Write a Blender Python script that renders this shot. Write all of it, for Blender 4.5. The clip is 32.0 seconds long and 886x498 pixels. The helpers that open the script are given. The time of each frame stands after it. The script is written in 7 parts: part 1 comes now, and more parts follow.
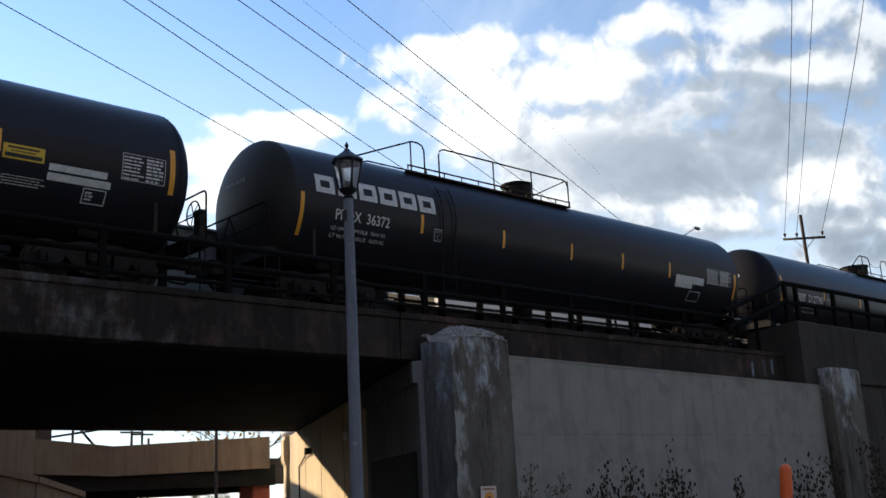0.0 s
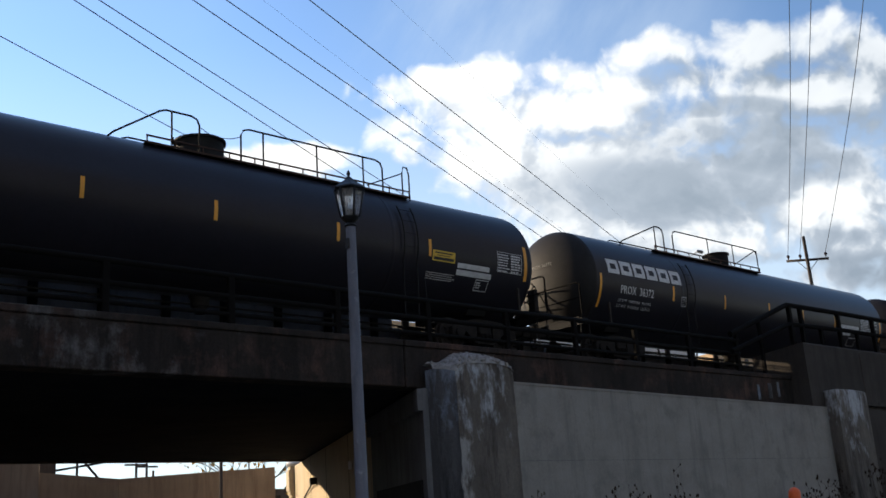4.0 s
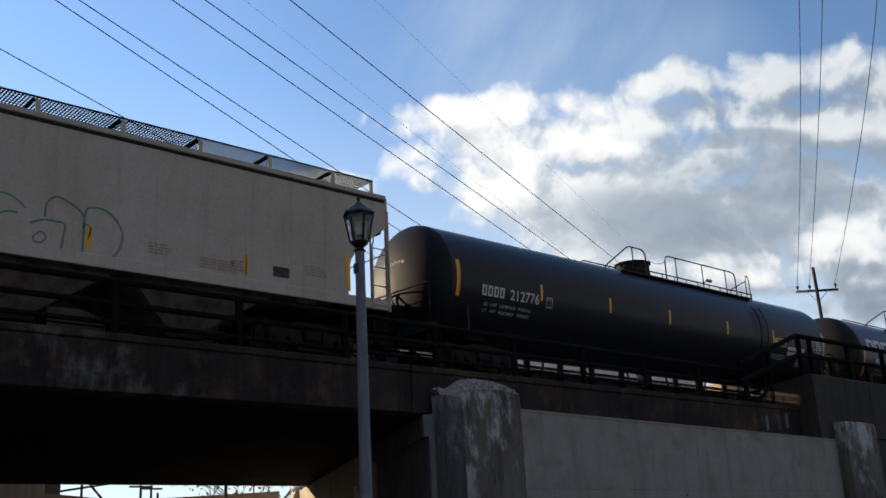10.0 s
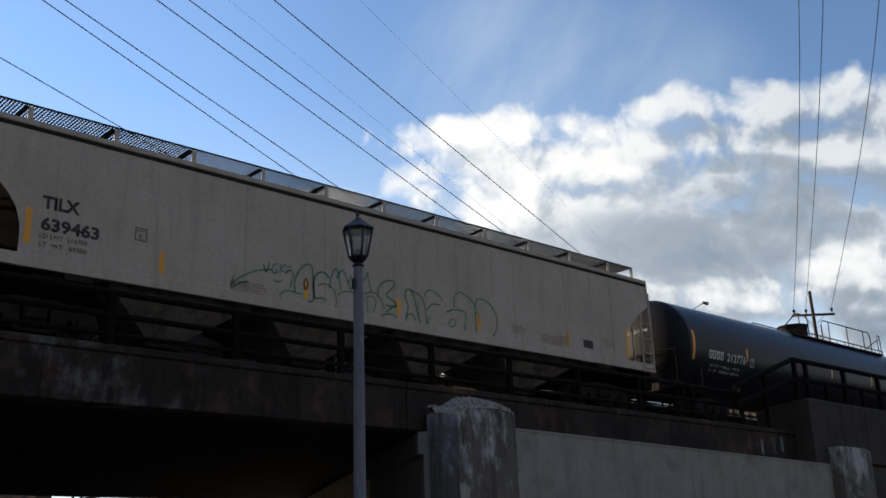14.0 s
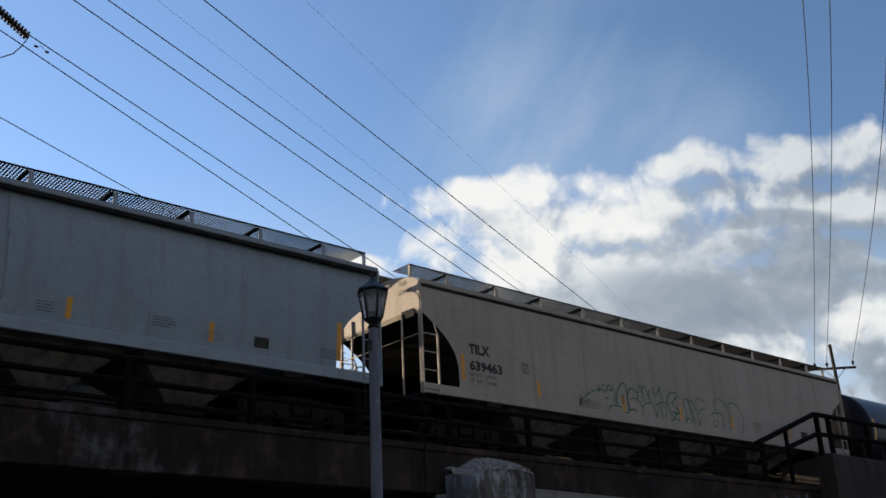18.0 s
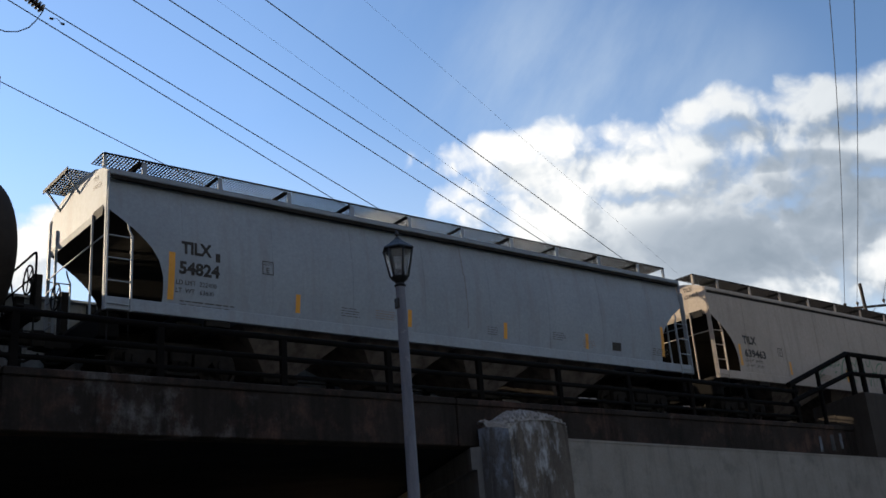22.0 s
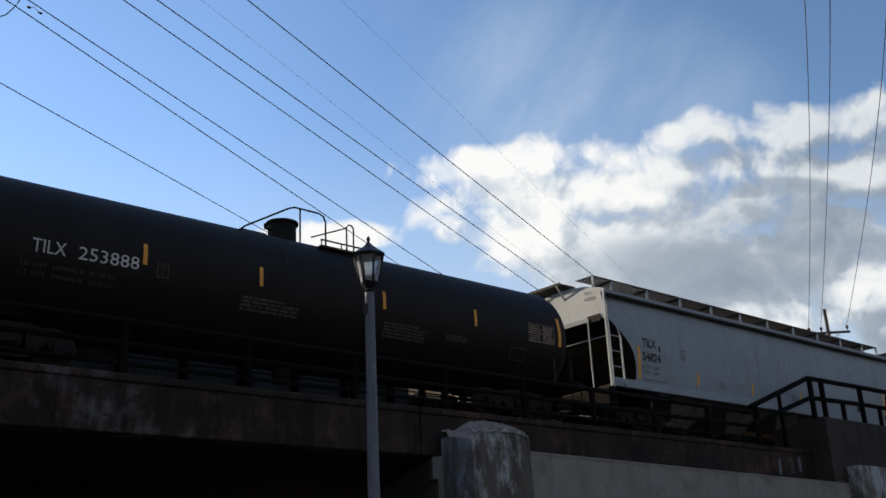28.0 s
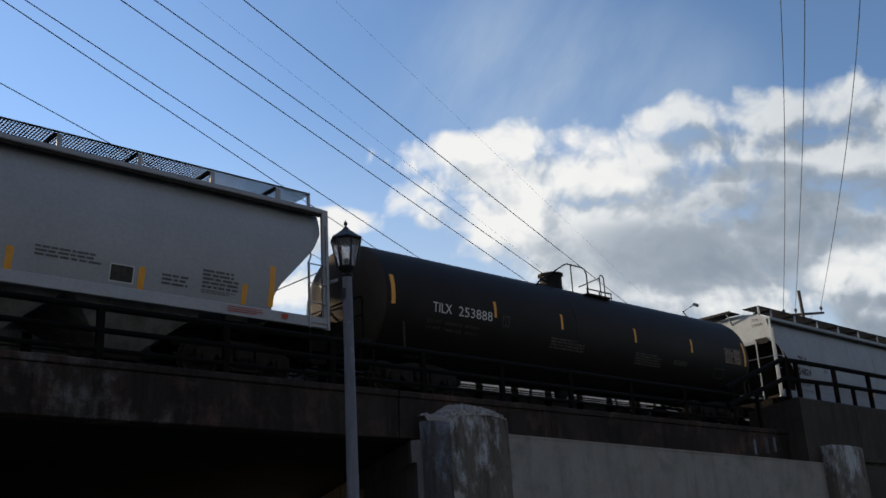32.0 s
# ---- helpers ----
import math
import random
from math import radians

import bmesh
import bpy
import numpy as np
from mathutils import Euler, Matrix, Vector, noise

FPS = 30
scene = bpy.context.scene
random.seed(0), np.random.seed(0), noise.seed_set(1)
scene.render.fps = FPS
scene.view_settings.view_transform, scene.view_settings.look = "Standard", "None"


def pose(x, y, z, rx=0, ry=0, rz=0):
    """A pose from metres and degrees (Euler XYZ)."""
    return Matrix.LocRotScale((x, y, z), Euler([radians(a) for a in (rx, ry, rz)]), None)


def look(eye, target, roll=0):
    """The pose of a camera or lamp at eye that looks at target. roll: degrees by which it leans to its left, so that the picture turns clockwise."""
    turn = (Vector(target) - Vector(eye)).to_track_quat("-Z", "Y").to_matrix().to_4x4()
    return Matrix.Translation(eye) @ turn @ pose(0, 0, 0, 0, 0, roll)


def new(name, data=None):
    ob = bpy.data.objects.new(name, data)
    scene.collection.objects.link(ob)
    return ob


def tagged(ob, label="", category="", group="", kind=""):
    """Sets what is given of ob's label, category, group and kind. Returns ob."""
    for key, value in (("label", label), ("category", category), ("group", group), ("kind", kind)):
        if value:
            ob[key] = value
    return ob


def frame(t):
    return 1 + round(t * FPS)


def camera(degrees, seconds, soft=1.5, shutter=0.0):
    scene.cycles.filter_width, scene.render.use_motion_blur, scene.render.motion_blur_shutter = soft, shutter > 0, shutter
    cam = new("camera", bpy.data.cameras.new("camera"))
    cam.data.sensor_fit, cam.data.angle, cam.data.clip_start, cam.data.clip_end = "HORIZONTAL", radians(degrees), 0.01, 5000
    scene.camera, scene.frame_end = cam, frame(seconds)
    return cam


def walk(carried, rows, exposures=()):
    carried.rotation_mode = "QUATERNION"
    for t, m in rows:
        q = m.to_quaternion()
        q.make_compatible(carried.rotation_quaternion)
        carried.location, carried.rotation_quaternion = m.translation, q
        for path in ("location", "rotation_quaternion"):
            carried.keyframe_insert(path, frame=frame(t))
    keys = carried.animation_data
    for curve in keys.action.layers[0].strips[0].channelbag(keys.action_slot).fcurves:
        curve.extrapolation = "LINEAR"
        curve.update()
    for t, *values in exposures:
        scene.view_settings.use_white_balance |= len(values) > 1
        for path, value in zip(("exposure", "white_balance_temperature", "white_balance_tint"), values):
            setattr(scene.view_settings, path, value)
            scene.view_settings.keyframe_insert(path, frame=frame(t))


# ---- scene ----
import functools
import itertools

# ---------------------------------------------------------------- camera
CAM = (0.0, 0.0, 1.6)
cam = camera(47.08, 32.0, soft=1.6)
PATH = [
    (0, -42.30, 13.77, 2.93, 0.011, 0.006, 1.605),
    (0.5, -42.56, 13.21, 3.07, 0.012, 0.008, 1.603),
    (1, -42.41, 13.28, 3.20, 0.014, 0.009, 1.609),
    (1.5, -42.15, 13.38, 3.08, 0.014, 0.014, 1.612),
    (2, -41.64, 13.44, 3.01, 0.016, 0.014, 1.606),
    (2.5, -41.61, 13.81, 3.12, 0.023, 0.009, 1.606),
    (3, -41.69, 14.34, 3.43, 0.020, 0.009, 1.608),
    (3.5, -41.85, 14.86, 3.63, 0.020, 0.014, 1.602),
    (5.5, -42.27, 16.05, 3.46, 0.013, 0.009, 1.607),
    (6, -42.72, 15.28, 3.14, 0.011, 0.006, 1.612),
    (6.5, -42.35, 15.82, 3.75, 0.014, 0.007, 1.610),
    (7, -42.56, 16.26, 3.73, 0.017, 0.009, 1.603),
    (7.5, -42.61, 16.13, 3.43, 0.016, 0.008, 1.605),
    (8, -42.05, 16.27, 3.24, 0.019, 0.008, 1.609),
    (8.5, -41.87, 16.64, 3.11, 0.019, 0.008, 1.604),
    (9, -41.85, 17.14, 3.11, 0.006, 0.000, 1.604),
    (9.5, -41.75, 17.09, 3.00, 0.002, 0.004, 1.595),
    (10, -41.68, 16.76, 2.80, 0.004, -0.002, 1.604),
    (10.5, -41.66, 16.81, 2.73, 0.002, -0.002, 1.602),
    (11, -41.69, 16.92, 2.84, 0.005, -0.003, 1.608),
    (11.5, -41.83, 16.89, 2.96, 0.006, 0.007, 1.604),
    (12, -41.90, 17.30, 3.19, 0.007, 0.008, 1.607),
    (12.5, -42.06, 17.36, 3.03, 0.002, 0.005, 1.602),
    (13, -42.07, 17.22, 2.60, -0.007, 0.013, 1.600),
    (13.5, -42.06, 17.62, 2.11, -0.005, 0.011, 1.596),
    (14, -42.15, 17.74, 1.87, -0.007, 0.017, 1.595),
    (14.5, -41.98, 18.07, 1.99, 0.000, 0.019, 1.594),
    (16.5, -42.00, 19.14, 3.02, -0.004, 0.007, 1.603),
    (17, -41.77, 19.17, 3.28, -0.005, 0.006, 1.597),
    (17.5, -40.62, 20.37, 3.45, -0.006, 0.010, 1.585),
    (18, -40.96, 21.15, 2.60, -0.008, -0.006, 1.591),
    (18.5, -40.54, 20.44, 2.22, -0.009, -0.005, 1.591),
    (19, -39.34, 20.82, 2.38, -0.015, -0.003, 1.588),
    (19.5, -39.92, 21.12, 4.20, -0.003, -0.006, 1.587),
    (20, -38.18, 22.04, 4.44, 0.003, -0.001, 1.576),
    (20.5, -38.61, 22.20, 4.15, -0.010, -0.011, 1.592),
    (21, -38.46, 19.39, 4.42, -0.008, -0.015, 1.596),
    (21.5, -38.69, 19.00, 4.29, -0.008, -0.009, 1.602),
    (22, -38.82, 18.75, 4.39, -0.005, -0.016, 1.602),
    (22.5, -39.72, 18.62, 3.23, -0.003, -0.014, 1.592),
    (23, -40.18, 19.07, 2.54, -0.008, -0.012, 1.590),
    (23.5, -40.75, 18.81, 2.28, -0.019, -0.010, 1.598),
    (24, -42.50, 18.42, 2.35, -0.022, -0.008, 1.605),
    (24.5, -41.43, 17.89, 2.63, -0.006, -0.016, 1.601),
    (25, -40.90, 17.15, 2.04, -0.015, -0.014, 1.596),
    (25.5, -41.00, 17.59, 2.05, -0.012, -0.013, 1.596),
    (27.5, -41.12, 18.96, 2.41, -0.005, -0.013, 1.598),
    (28, -41.20, 19.10, 2.54, -0.007, -0.010, 1.597),
    (28.5, -41.44, 18.89, 2.76, -0.012, -0.009, 1.603),
    (29, -41.82, 18.88, 2.99, -0.012, -0.002, 1.595),
    (29.5, -42.06, 18.81, 2.91, -0.014, -0.003, 1.598),
    (30, -42.14, 18.74, 2.77, -0.014, -0.007, 1.603),
    (30.5, -41.99, 18.59, 2.76, -0.013, -0.006, 1.605),
    (31, -42.10, 18.50, 3.07, -0.006, -0.010, 1.602),
    (31.5, -42.69, 18.21, 3.54, -0.005, -0.010, 1.603),
    (32, -42.31, 18.14, 3.22, -0.006, -0.009, 1.598),
]
walk(cam, [(t, pose(*eye, 90 + pitch, roll, yaw)) for t, yaw, pitch, roll, *eye in PATH],
     exposures=[(0, 0.95), (3.5, 0.88), (6, 0.82), (7, 0.75), (8, 0.68), (10, 0.61), (14, 0.60), (17, 0.58), (18, 0.44), (20, 0.46), (22, 0.65), (23, 0.58), (26, 0.53), (29, 0.52), (30, 0.42), (32, 0.42)])

# ---------------------------------------------------------------- light
SUN = Vector((-0.36, 0.90, 0.242)).normalized()          # towards the sun: low, behind the train
world = bpy.data.worlds.new("sky")
scene.world = world
world.use_nodes = True
wn = world.node_tree
sky = wn.nodes.new("ShaderNodeTexSky")
sky.sky_type, sky.sun_disc = "NISHITA", False
sky.sun_elevation = math.asin(SUN.z)
sky.sun_rotation = math.atan2(SUN.x, SUN.y)
sky.altitude, sky.air_density, sky.dust_density, sky.ozone_density = 200, 1.0, 0.3, 1.8
# unseen scattered cloud added behind and above the camera as warm fill light
wt = wn.nodes.new("ShaderNodeTexCoord")
wd = wn.nodes.new("ShaderNodeVectorMath")
wd.operation, wd.inputs[1].default_value = "DOT_PRODUCT", (0.66, 0.71, 0.25)
wm = wn.nodes.new("ShaderNodeMapRange")
wm.interpolation_type = "SMOOTHSTEP"
for i, v in ((1, 0.62), (2, 0.25), (3, 0.0), (4, 1.0)):
    wm.inputs[i].default_value = v
wx = wn.nodes.new("ShaderNodeTexNoise")
wx.inputs["Scale"].default_value, wx.inputs["Detail"].default_value = 2.4, 7
wr = wn.nodes.new("ShaderNodeMapRange")
wr.interpolation_type = "SMOOTHSTEP"
for i, v in ((1, 0.30), (2, 0.54), (3, 0.0), (4, 0.95)):
    wr.inputs[i].default_value = v
wk = wn.nodes.new("ShaderNodeMath")
wk.operation = "MULTIPLY"
wi = wn.nodes.new("ShaderNodeMix")
wi.data_type, wi.blend_type = "RGBA", "MULTIPLY"
wi.inputs[0].default_value, wi.inputs[7].default_value = 1.0, (1.12, 1.20, 1.36, 1)
wc = wn.nodes.new("ShaderNodeMix")
wc.data_type = "RGBA"
wc.inputs[7].default_value = (1.24, 1.06, 0.95, 1)
wn.links.new(wt.outputs["Generated"], wd.inputs[0])
wn.links.new(wt.outputs["Generated"], wx.inputs["Vector"])
wn.links.new(wd.outputs["Value"], wm.inputs[0])
wn.links.new(wx.outputs[0], wr.inputs[0])
wz, wh, wj = wn.nodes.new("ShaderNodeSeparateXYZ"), wn.nodes.new("ShaderNodeMapRange"), wn.nodes.new("ShaderNodeMath")
wj.operation, wh.interpolation_type = "MULTIPLY", "SMOOTHSTEP"
for i, v in ((1, 0.45), (2, 0.85), (3, 1.0), (4, 0.25)):      # thinner overhead
    wh.inputs[i].default_value = v
wn.links.new(wt.outputs["Generated"], wz.inputs[0])
wn.links.new(wz.outputs[2], wh.inputs[0])
wn.links.new(wm.outputs[0], wj.inputs[0])
wn.links.new(wh.outputs[0], wj.inputs[1])
wn.links.new(wj.outputs[0], wk.inputs[0])
wn.links.new(wr.outputs[0], wk.inputs[1])
wg, wq = wn.nodes.new("ShaderNodeVectorMath"), wn.nodes.new("ShaderNodeMapRange")      # deeper blue away from the sun
wg.operation, wg.inputs[1].default_value = "DOT_PRODUCT", (0.95, 0.0, 0.3)
for i, v in ((1, 0.55), (2, 1.0), (3, 1.0), (4, 0.70)):
    wq.inputs[i].default_value = v
wo = wn.nodes.new("ShaderNodeVectorMath")
wo.operation = "SCALE"
wn.links.new(wt.outputs["Generated"], wg.inputs[0])
wn.links.new(wg.outputs["Value"], wq.inputs[0])
wn.links.new(sky.outputs[0], wo.inputs[0])
wn.links.new(wq.outputs[0], wo.inputs["Scale"])
wn.links.new(wo.outputs[0], wi.inputs[6])
wn.links.new(wi.outputs[2], wc.inputs[6])
wn.links.new(wk.outputs[0], wc.inputs[0])
wn.links.new(wc.outputs[2], wn.nodes["Background"].inputs[0])
wn.nodes["Background"].inputs[1].default_value = 0.132
sun = new("sun", bpy.data.lights.new("sun", "SUN"))
sun.data.energy, sun.data.angle, sun.data.color = 4.4, radians(0.6), (1.0, 0.80, 0.56)
sun.matrix_world = look(SUN * 50, (0, 0, 0))


# ---------------------------------------------------------------- materials
def nodes_of(name):
    m = bpy.data.materials.new(name)
    m.use_nodes = True
    t = m.node_tree
    return m, t, t.nodes["Principled BSDF"]


def ramp(t, source, stops):
    r = t.nodes.new("ShaderNodeValToRGB")
    e = r.color_ramp.elements
    while len(e) < len(stops):
        e.new(0.5)
    for k, (p, c) in zip(e, stops):
        k.position, k.color = p, (*c, 1)
    t.links.new(source, r.inputs[0])
    return r.outputs[0]


def noise_of(t, scale, detail=4, rough=0.6, stretch=(1, 1, 1), kind="Object"):
    tc = t.nodes.new("ShaderNodeTexCoord")
    mp = t.nodes.new("ShaderNodeMapping")
    mp.inputs["Scale"].default_value = stretch
    n = t.nodes.new("ShaderNodeTexNoise")
    n.inputs["Scale"].default_value, n.inputs["Detail"].default_value, n.inputs["Roughness"].default_value = scale, detail, rough
    t.links.new(tc.outputs[kind], mp.inputs[0])
    t.links.new(mp.outputs[0], n.inputs["Vector"])
    return n.outputs[0]


def mixed(t, a, b, fac, mode="MIX"):
    x = t.nodes.new("ShaderNodeMix")
    x.data_type, x.blend_type = "RGBA", mode
    for sock, v in ((x.inputs[0], fac), (x.inputs[6], a), (x.inputs[7], b)):
        if isinstance(v, (int, float)):
            sock.default_value = v
        elif isinstance(v, tuple):
            sock.default_value = (*v, 1)
        else:
            t.links.new(v, sock)
    return x.outputs[2]


def surface(name, c1, c2, scale=2.0, rough=0.7, metal=0.0, bump=0.15, fine=40.0, stretch=(1, 1, 1), streak=None, spots=None, coat=0.0, spec=None):
    """Two-scale variation, streaks that run down, spots, bump."""
    m, t, p = nodes_of(name)
    col = ramp(t, noise_of(t, scale, 5, 0.65, stretch), [(0.3, c1), (0.7, c2)])
    grain = noise_of(t, fine, 4, 0.7)
    col = mixed(t, col, ramp(t, grain, [(0.25, (0.72, 0.72, 0.72)), (0.75, (1.12, 1.12, 1.12))]), 0.55, "MULTIPLY")
    if streak:
        color, lo, hi = streak
        f = ramp(t, noise_of(t, 1.0, 6, 0.7, (3.2, 3.2, 0.28)), [(lo, (0, 0, 0)), (hi, (1, 1, 1))])
        col = mixed(t, col, color, f)
    if spots:
        color, sc, lo, hi = spots
        f = ramp(t, noise_of(t, sc, 6, 0.7), [(lo, (0, 0, 0)), (hi, (1, 1, 1))])
        col = mixed(t, col, color, f)
    t.links.new(col, p.inputs["Base Color"])
    p.inputs["Roughness"].default_value, p.inputs["Metallic"].default_value = rough, metal
    if spec is not None or rough >= 0.6:
        p.inputs["Specular IOR Level"].default_value = 0.22 if spec is None else spec
    if coat:
        p.inputs["Coat Weight"].default_value = coat
    if bump:
        b = t.nodes.new("ShaderNodeBump")
        b.inputs["Strength"].default_value, b.inputs["Distance"].default_value = bump, 0.02
        t.links.new(grain, b.inputs["Height"])
        t.links.new(b.outputs[0], p.inputs["Normal"])
    return m


M_TANK = surface("black_tank_paint", (0.0175, 0.0170, 0.0230), (0.0230, 0.0222, 0.0300), 0.8, 0.30, bump=0.03, fine=9, spec=0.22, streak=((0.024, 0.022, 0.021), 0.55, 0.9))
M_RUST = surface("rusty_brown_steel", (0.035, 0.022, 0.018), (0.075, 0.045, 0.034), 6, 0.85, 0.0, 0.2)
M_TANK2 = surface("dull_black_tank_paint", (0.0135, 0.0118, 0.0112), (0.021, 0.0182, 0.0172), 0.9, 0.55, bump=0.05, fine=12, spec=0.14, streak=((0.013, 0.011, 0.010), 0.5, 0.9))
# end tones differ per car for the sun or shade on each; tan stands for sunlight
M_HEAD = surface("dull_black_tank_end", (0.011, 0.0115, 0.017), (0.018, 0.018, 0.022), 0.9, 0.52, bump=0.04, fine=12, spec=0.11, streak=((0.024, 0.022, 0.020), 0.5, 0.9))
M_HEADA = surface("grey_black_tank_end", (0.020, 0.019, 0.019), (0.030, 0.028, 0.027), 0.9, 0.55, bump=0.03, fine=12, spec=0.12)
M_HEADE = surface("sunlit_tan_tank_end", (0.036, 0.030, 0.025), (0.060, 0.050, 0.042), 0.9, 0.8, bump=0.05, fine=12, spec=0.10)
M_BLACK = surface("black_steel", (0.018, 0.018, 0.019), (0.031, 0.030, 0.029), 3, 0.7, 0.0, 0.1, spec=0.05)
M_RAILING = surface("tarred_black_pipe", (0.0055, 0.005, 0.005), (0.010, 0.009, 0.0085), 3, 0.85, 0.0, 0.1, spec=0.05)
# near-black tone stands in for the shade on the set-in hopper ends
M_SLOPE = surface("shade_dark_steel", (0.007, 0.0066, 0.0062), (0.013, 0.012, 0.011), 1.3, 0.9, bump=0.1, spec=0.05)
M_CHUTE = surface("rusty_brown_chute_steel", (0.17, 0.14, 0.125), (0.26, 0.22, 0.195), 1.3, 0.85, bump=0.1, streak=((0.04, 0.032, 0.026), 0.45, 0.75))
M_CHUTEF = surface("dusty_grey_chute_steel", (0.20, 0.195, 0.19), (0.32, 0.31, 0.30), 1.3, 0.8, bump=0.1, streak=((0.10, 0.09, 0.08), 0.45, 0.75))
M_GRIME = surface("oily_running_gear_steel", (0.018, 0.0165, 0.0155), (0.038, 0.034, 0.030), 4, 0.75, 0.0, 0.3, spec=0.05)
M_WHEEL = surface("worn_wheel_steel", (0.020, 0.017, 0.015), (0.048, 0.040, 0.034), 6, 0.65, 0.0, 0.1, spec=0.1)
M_CREAM = surface("weathered_cream_hopper_paint", (0.425, 0.362, 0.304), (0.52, 0.45, 0.385), 0.5, 0.6, bump=0.04, fine=14, streak=((0.29, 0.245, 0.205), 0.50, 0.9), spots=((0.25, 0.19, 0.14), 2.2, 0.66, 0.85))
M_GREY = surface("pale_grey_hopper_paint", (0.30, 0.342, 0.388), (0.37, 0.418, 0.468), 0.5, 0.62, bump=0.04, spec=0.14, fine=14, streak=((0.26, 0.255, 0.25), 0.50, 0.9), spots=((0.30, 0.25, 0.2), 2.0, 0.70, 0.88))
M_SILVER = surface("clean_light_grey_hopper_paint", (0.300, 0.315, 0.342), (0.355, 0.375, 0.405), 0.5, 0.42, bump=0.03, fine=14, streak=((0.30, 0.295, 0.285), 0.55, 0.95))
M_WHITE = surface("white_steel_paint", (0.55, 0.54, 0.52), (0.70, 0.69, 0.67), 3, 0.5, bump=0.05)
M_STRIPE = surface("yellow_reflective_tape", (0.78, 0.34, 0.03), (0.85, 0.40, 0.05), 6, 0.35, bump=0.0)
M_TEXTW = surface("white_stencil_paint", (0.50, 0.50, 0.50), (0.75, 0.75, 0.75), 9, 0.6, bump=0.0)
M_TEXTB = surface("black_stencil_paint", (0.025, 0.025, 0.025), (0.07, 0.065, 0.06), 9, 0.6, bump=0.0)
M_PLACARD = surface("yellow_placard", (0.70, 0.45, 0.04), (0.78, 0.52, 0.06), 5, 0.5, bump=0.0)
M_REDINK = surface("red_stencil_paint", (0.45, 0.08, 0.05), (0.6, 0.15, 0.1), 9, 0.6, bump=0.0)
M_FADED = surface("faded_white_stencil_paint", (0.17, 0.17, 0.17), (0.26, 0.26, 0.25), 9, 0.7, bump=0.0)
M_TEXTG = surface("faded_grey_stencil_paint", (0.07, 0.07, 0.07), (0.15, 0.15, 0.145), 9, 0.6, bump=0.0)
M_STAIN = surface("grey_dirt_run", (0.22, 0.22, 0.23), (0.31, 0.31, 0.32), 9, 0.7, bump=0.0)
M_FAINT = surface("worn_off_stencil_paint", (0.045, 0.041, 0.037), (0.115, 0.105, 0.096), 9, 0.7, bump=0.0)
M_TAG = surface("green_spray_paint", (0.085, 0.20, 0.135), (0.16, 0.30, 0.20), 6, 0.7, bump=0.0)
M_RUSTPANEL = surface("faded_brown_stencil", (0.30, 0.22, 0.17), (0.38, 0.31, 0.25), 9, 0.7, bump=0.0)
M_GRATE = surface("dark_steel_grating", (0.010, 0.010, 0.012), (0.022, 0.022, 0.024), 6, 0.75, 0.0, 0.05)
M_GIRDER = surface("dull_grey_girder_paint", (0.24, 0.255, 0.265), (0.34, 0.355, 0.36), 0.8, 0.9, bump=0.4, fine=18, streak=((0.09, 0.08, 0.075), 0.50, 0.8))


def sooty_fascia():
    """Soot-black concrete on which old paint and lime show through in reddish and pale smears that run down."""
    m, t, p = nodes_of("sooty_concrete")
    col = ramp(t, noise_of(t, 0.7, 6, 0.7, (1, 1, 0.6)), [(0.3, (0.021, 0.017, 0.0148)), (0.7, (0.045, 0.036, 0.031))])
    col = mixed(t, col, (0.11, 0.064, 0.050), ramp(t, noise_of(t, 1.1, 7, 0.72, (1.0, 1.0, 0.8)), [(0.50, (0, 0, 0)), (0.66, (0.9, 0.9, 0.9))]))
    pale = mixed(t, noise_of(t, 1.0, 8, 0.75, (2.4, 2.4, 1.8)), noise_of(t, 0.9, 3, 0.5), 0.4)
    tc, sp = t.nodes.new("ShaderNodeTexCoord"), t.nodes.new("ShaderNodeSeparateXYZ")
    t.links.new(tc.outputs["Object"], sp.inputs[0])
    for a, b, lo, hi in ((4.0, 7.0, -0.16, 0.045), (7.6, 9.6, 0.0, -0.12)):      # thickest about seven metres along
        mr, ad = t.nodes.new("ShaderNodeMapRange"), t.nodes.new("ShaderNodeMath")
        for k, v in ((1, a), (2, b), (3, lo), (4, hi)):
            mr.inputs[k].default_value = v
        t.links.new(sp.outputs[0], mr.inputs[0])
        t.links.new(pale, ad.inputs[0])
        t.links.new(mr.outputs[0], ad.inputs[1])
        pale = ad.outputs[0]
    col = mixed(t, col, (0.17, 0.165, 0.165), ramp(t, pale, [(0.53, (0, 0, 0)), (0.66, (0.9, 0.9, 0.9))]))
    col = mixed(t, col, (0.013, 0.011, 0.010), ramp(t, noise_of(t, 1.0, 6, 0.7, (3.0, 3.0, 0.25)), [(0.46, (0, 0, 0)), (0.72, (1, 1, 1))]))
    grain = noise_of(t, 18, 5, 0.75)
    col = mixed(t, col, ramp(t, grain, [(0.25, (0.6, 0.6, 0.6)), (0.75, (1.25, 1.25, 1.25))]), 0.7, "MULTIPLY")
    t.links.new(col, p.inputs["Base Color"])
    p.inputs["Roughness"].default_value, p.inputs["Specular IOR Level"].default_value = 0.9, 0.2
    b = t.nodes.new("ShaderNodeBump")
    b.inputs["Strength"].default_value, b.inputs["Distance"].default_value = 0.6, 0.025
    t.links.new(grain, b.inputs["Height"])
    t.links.new(b.outputs[0], p.inputs["Normal"])
    return m


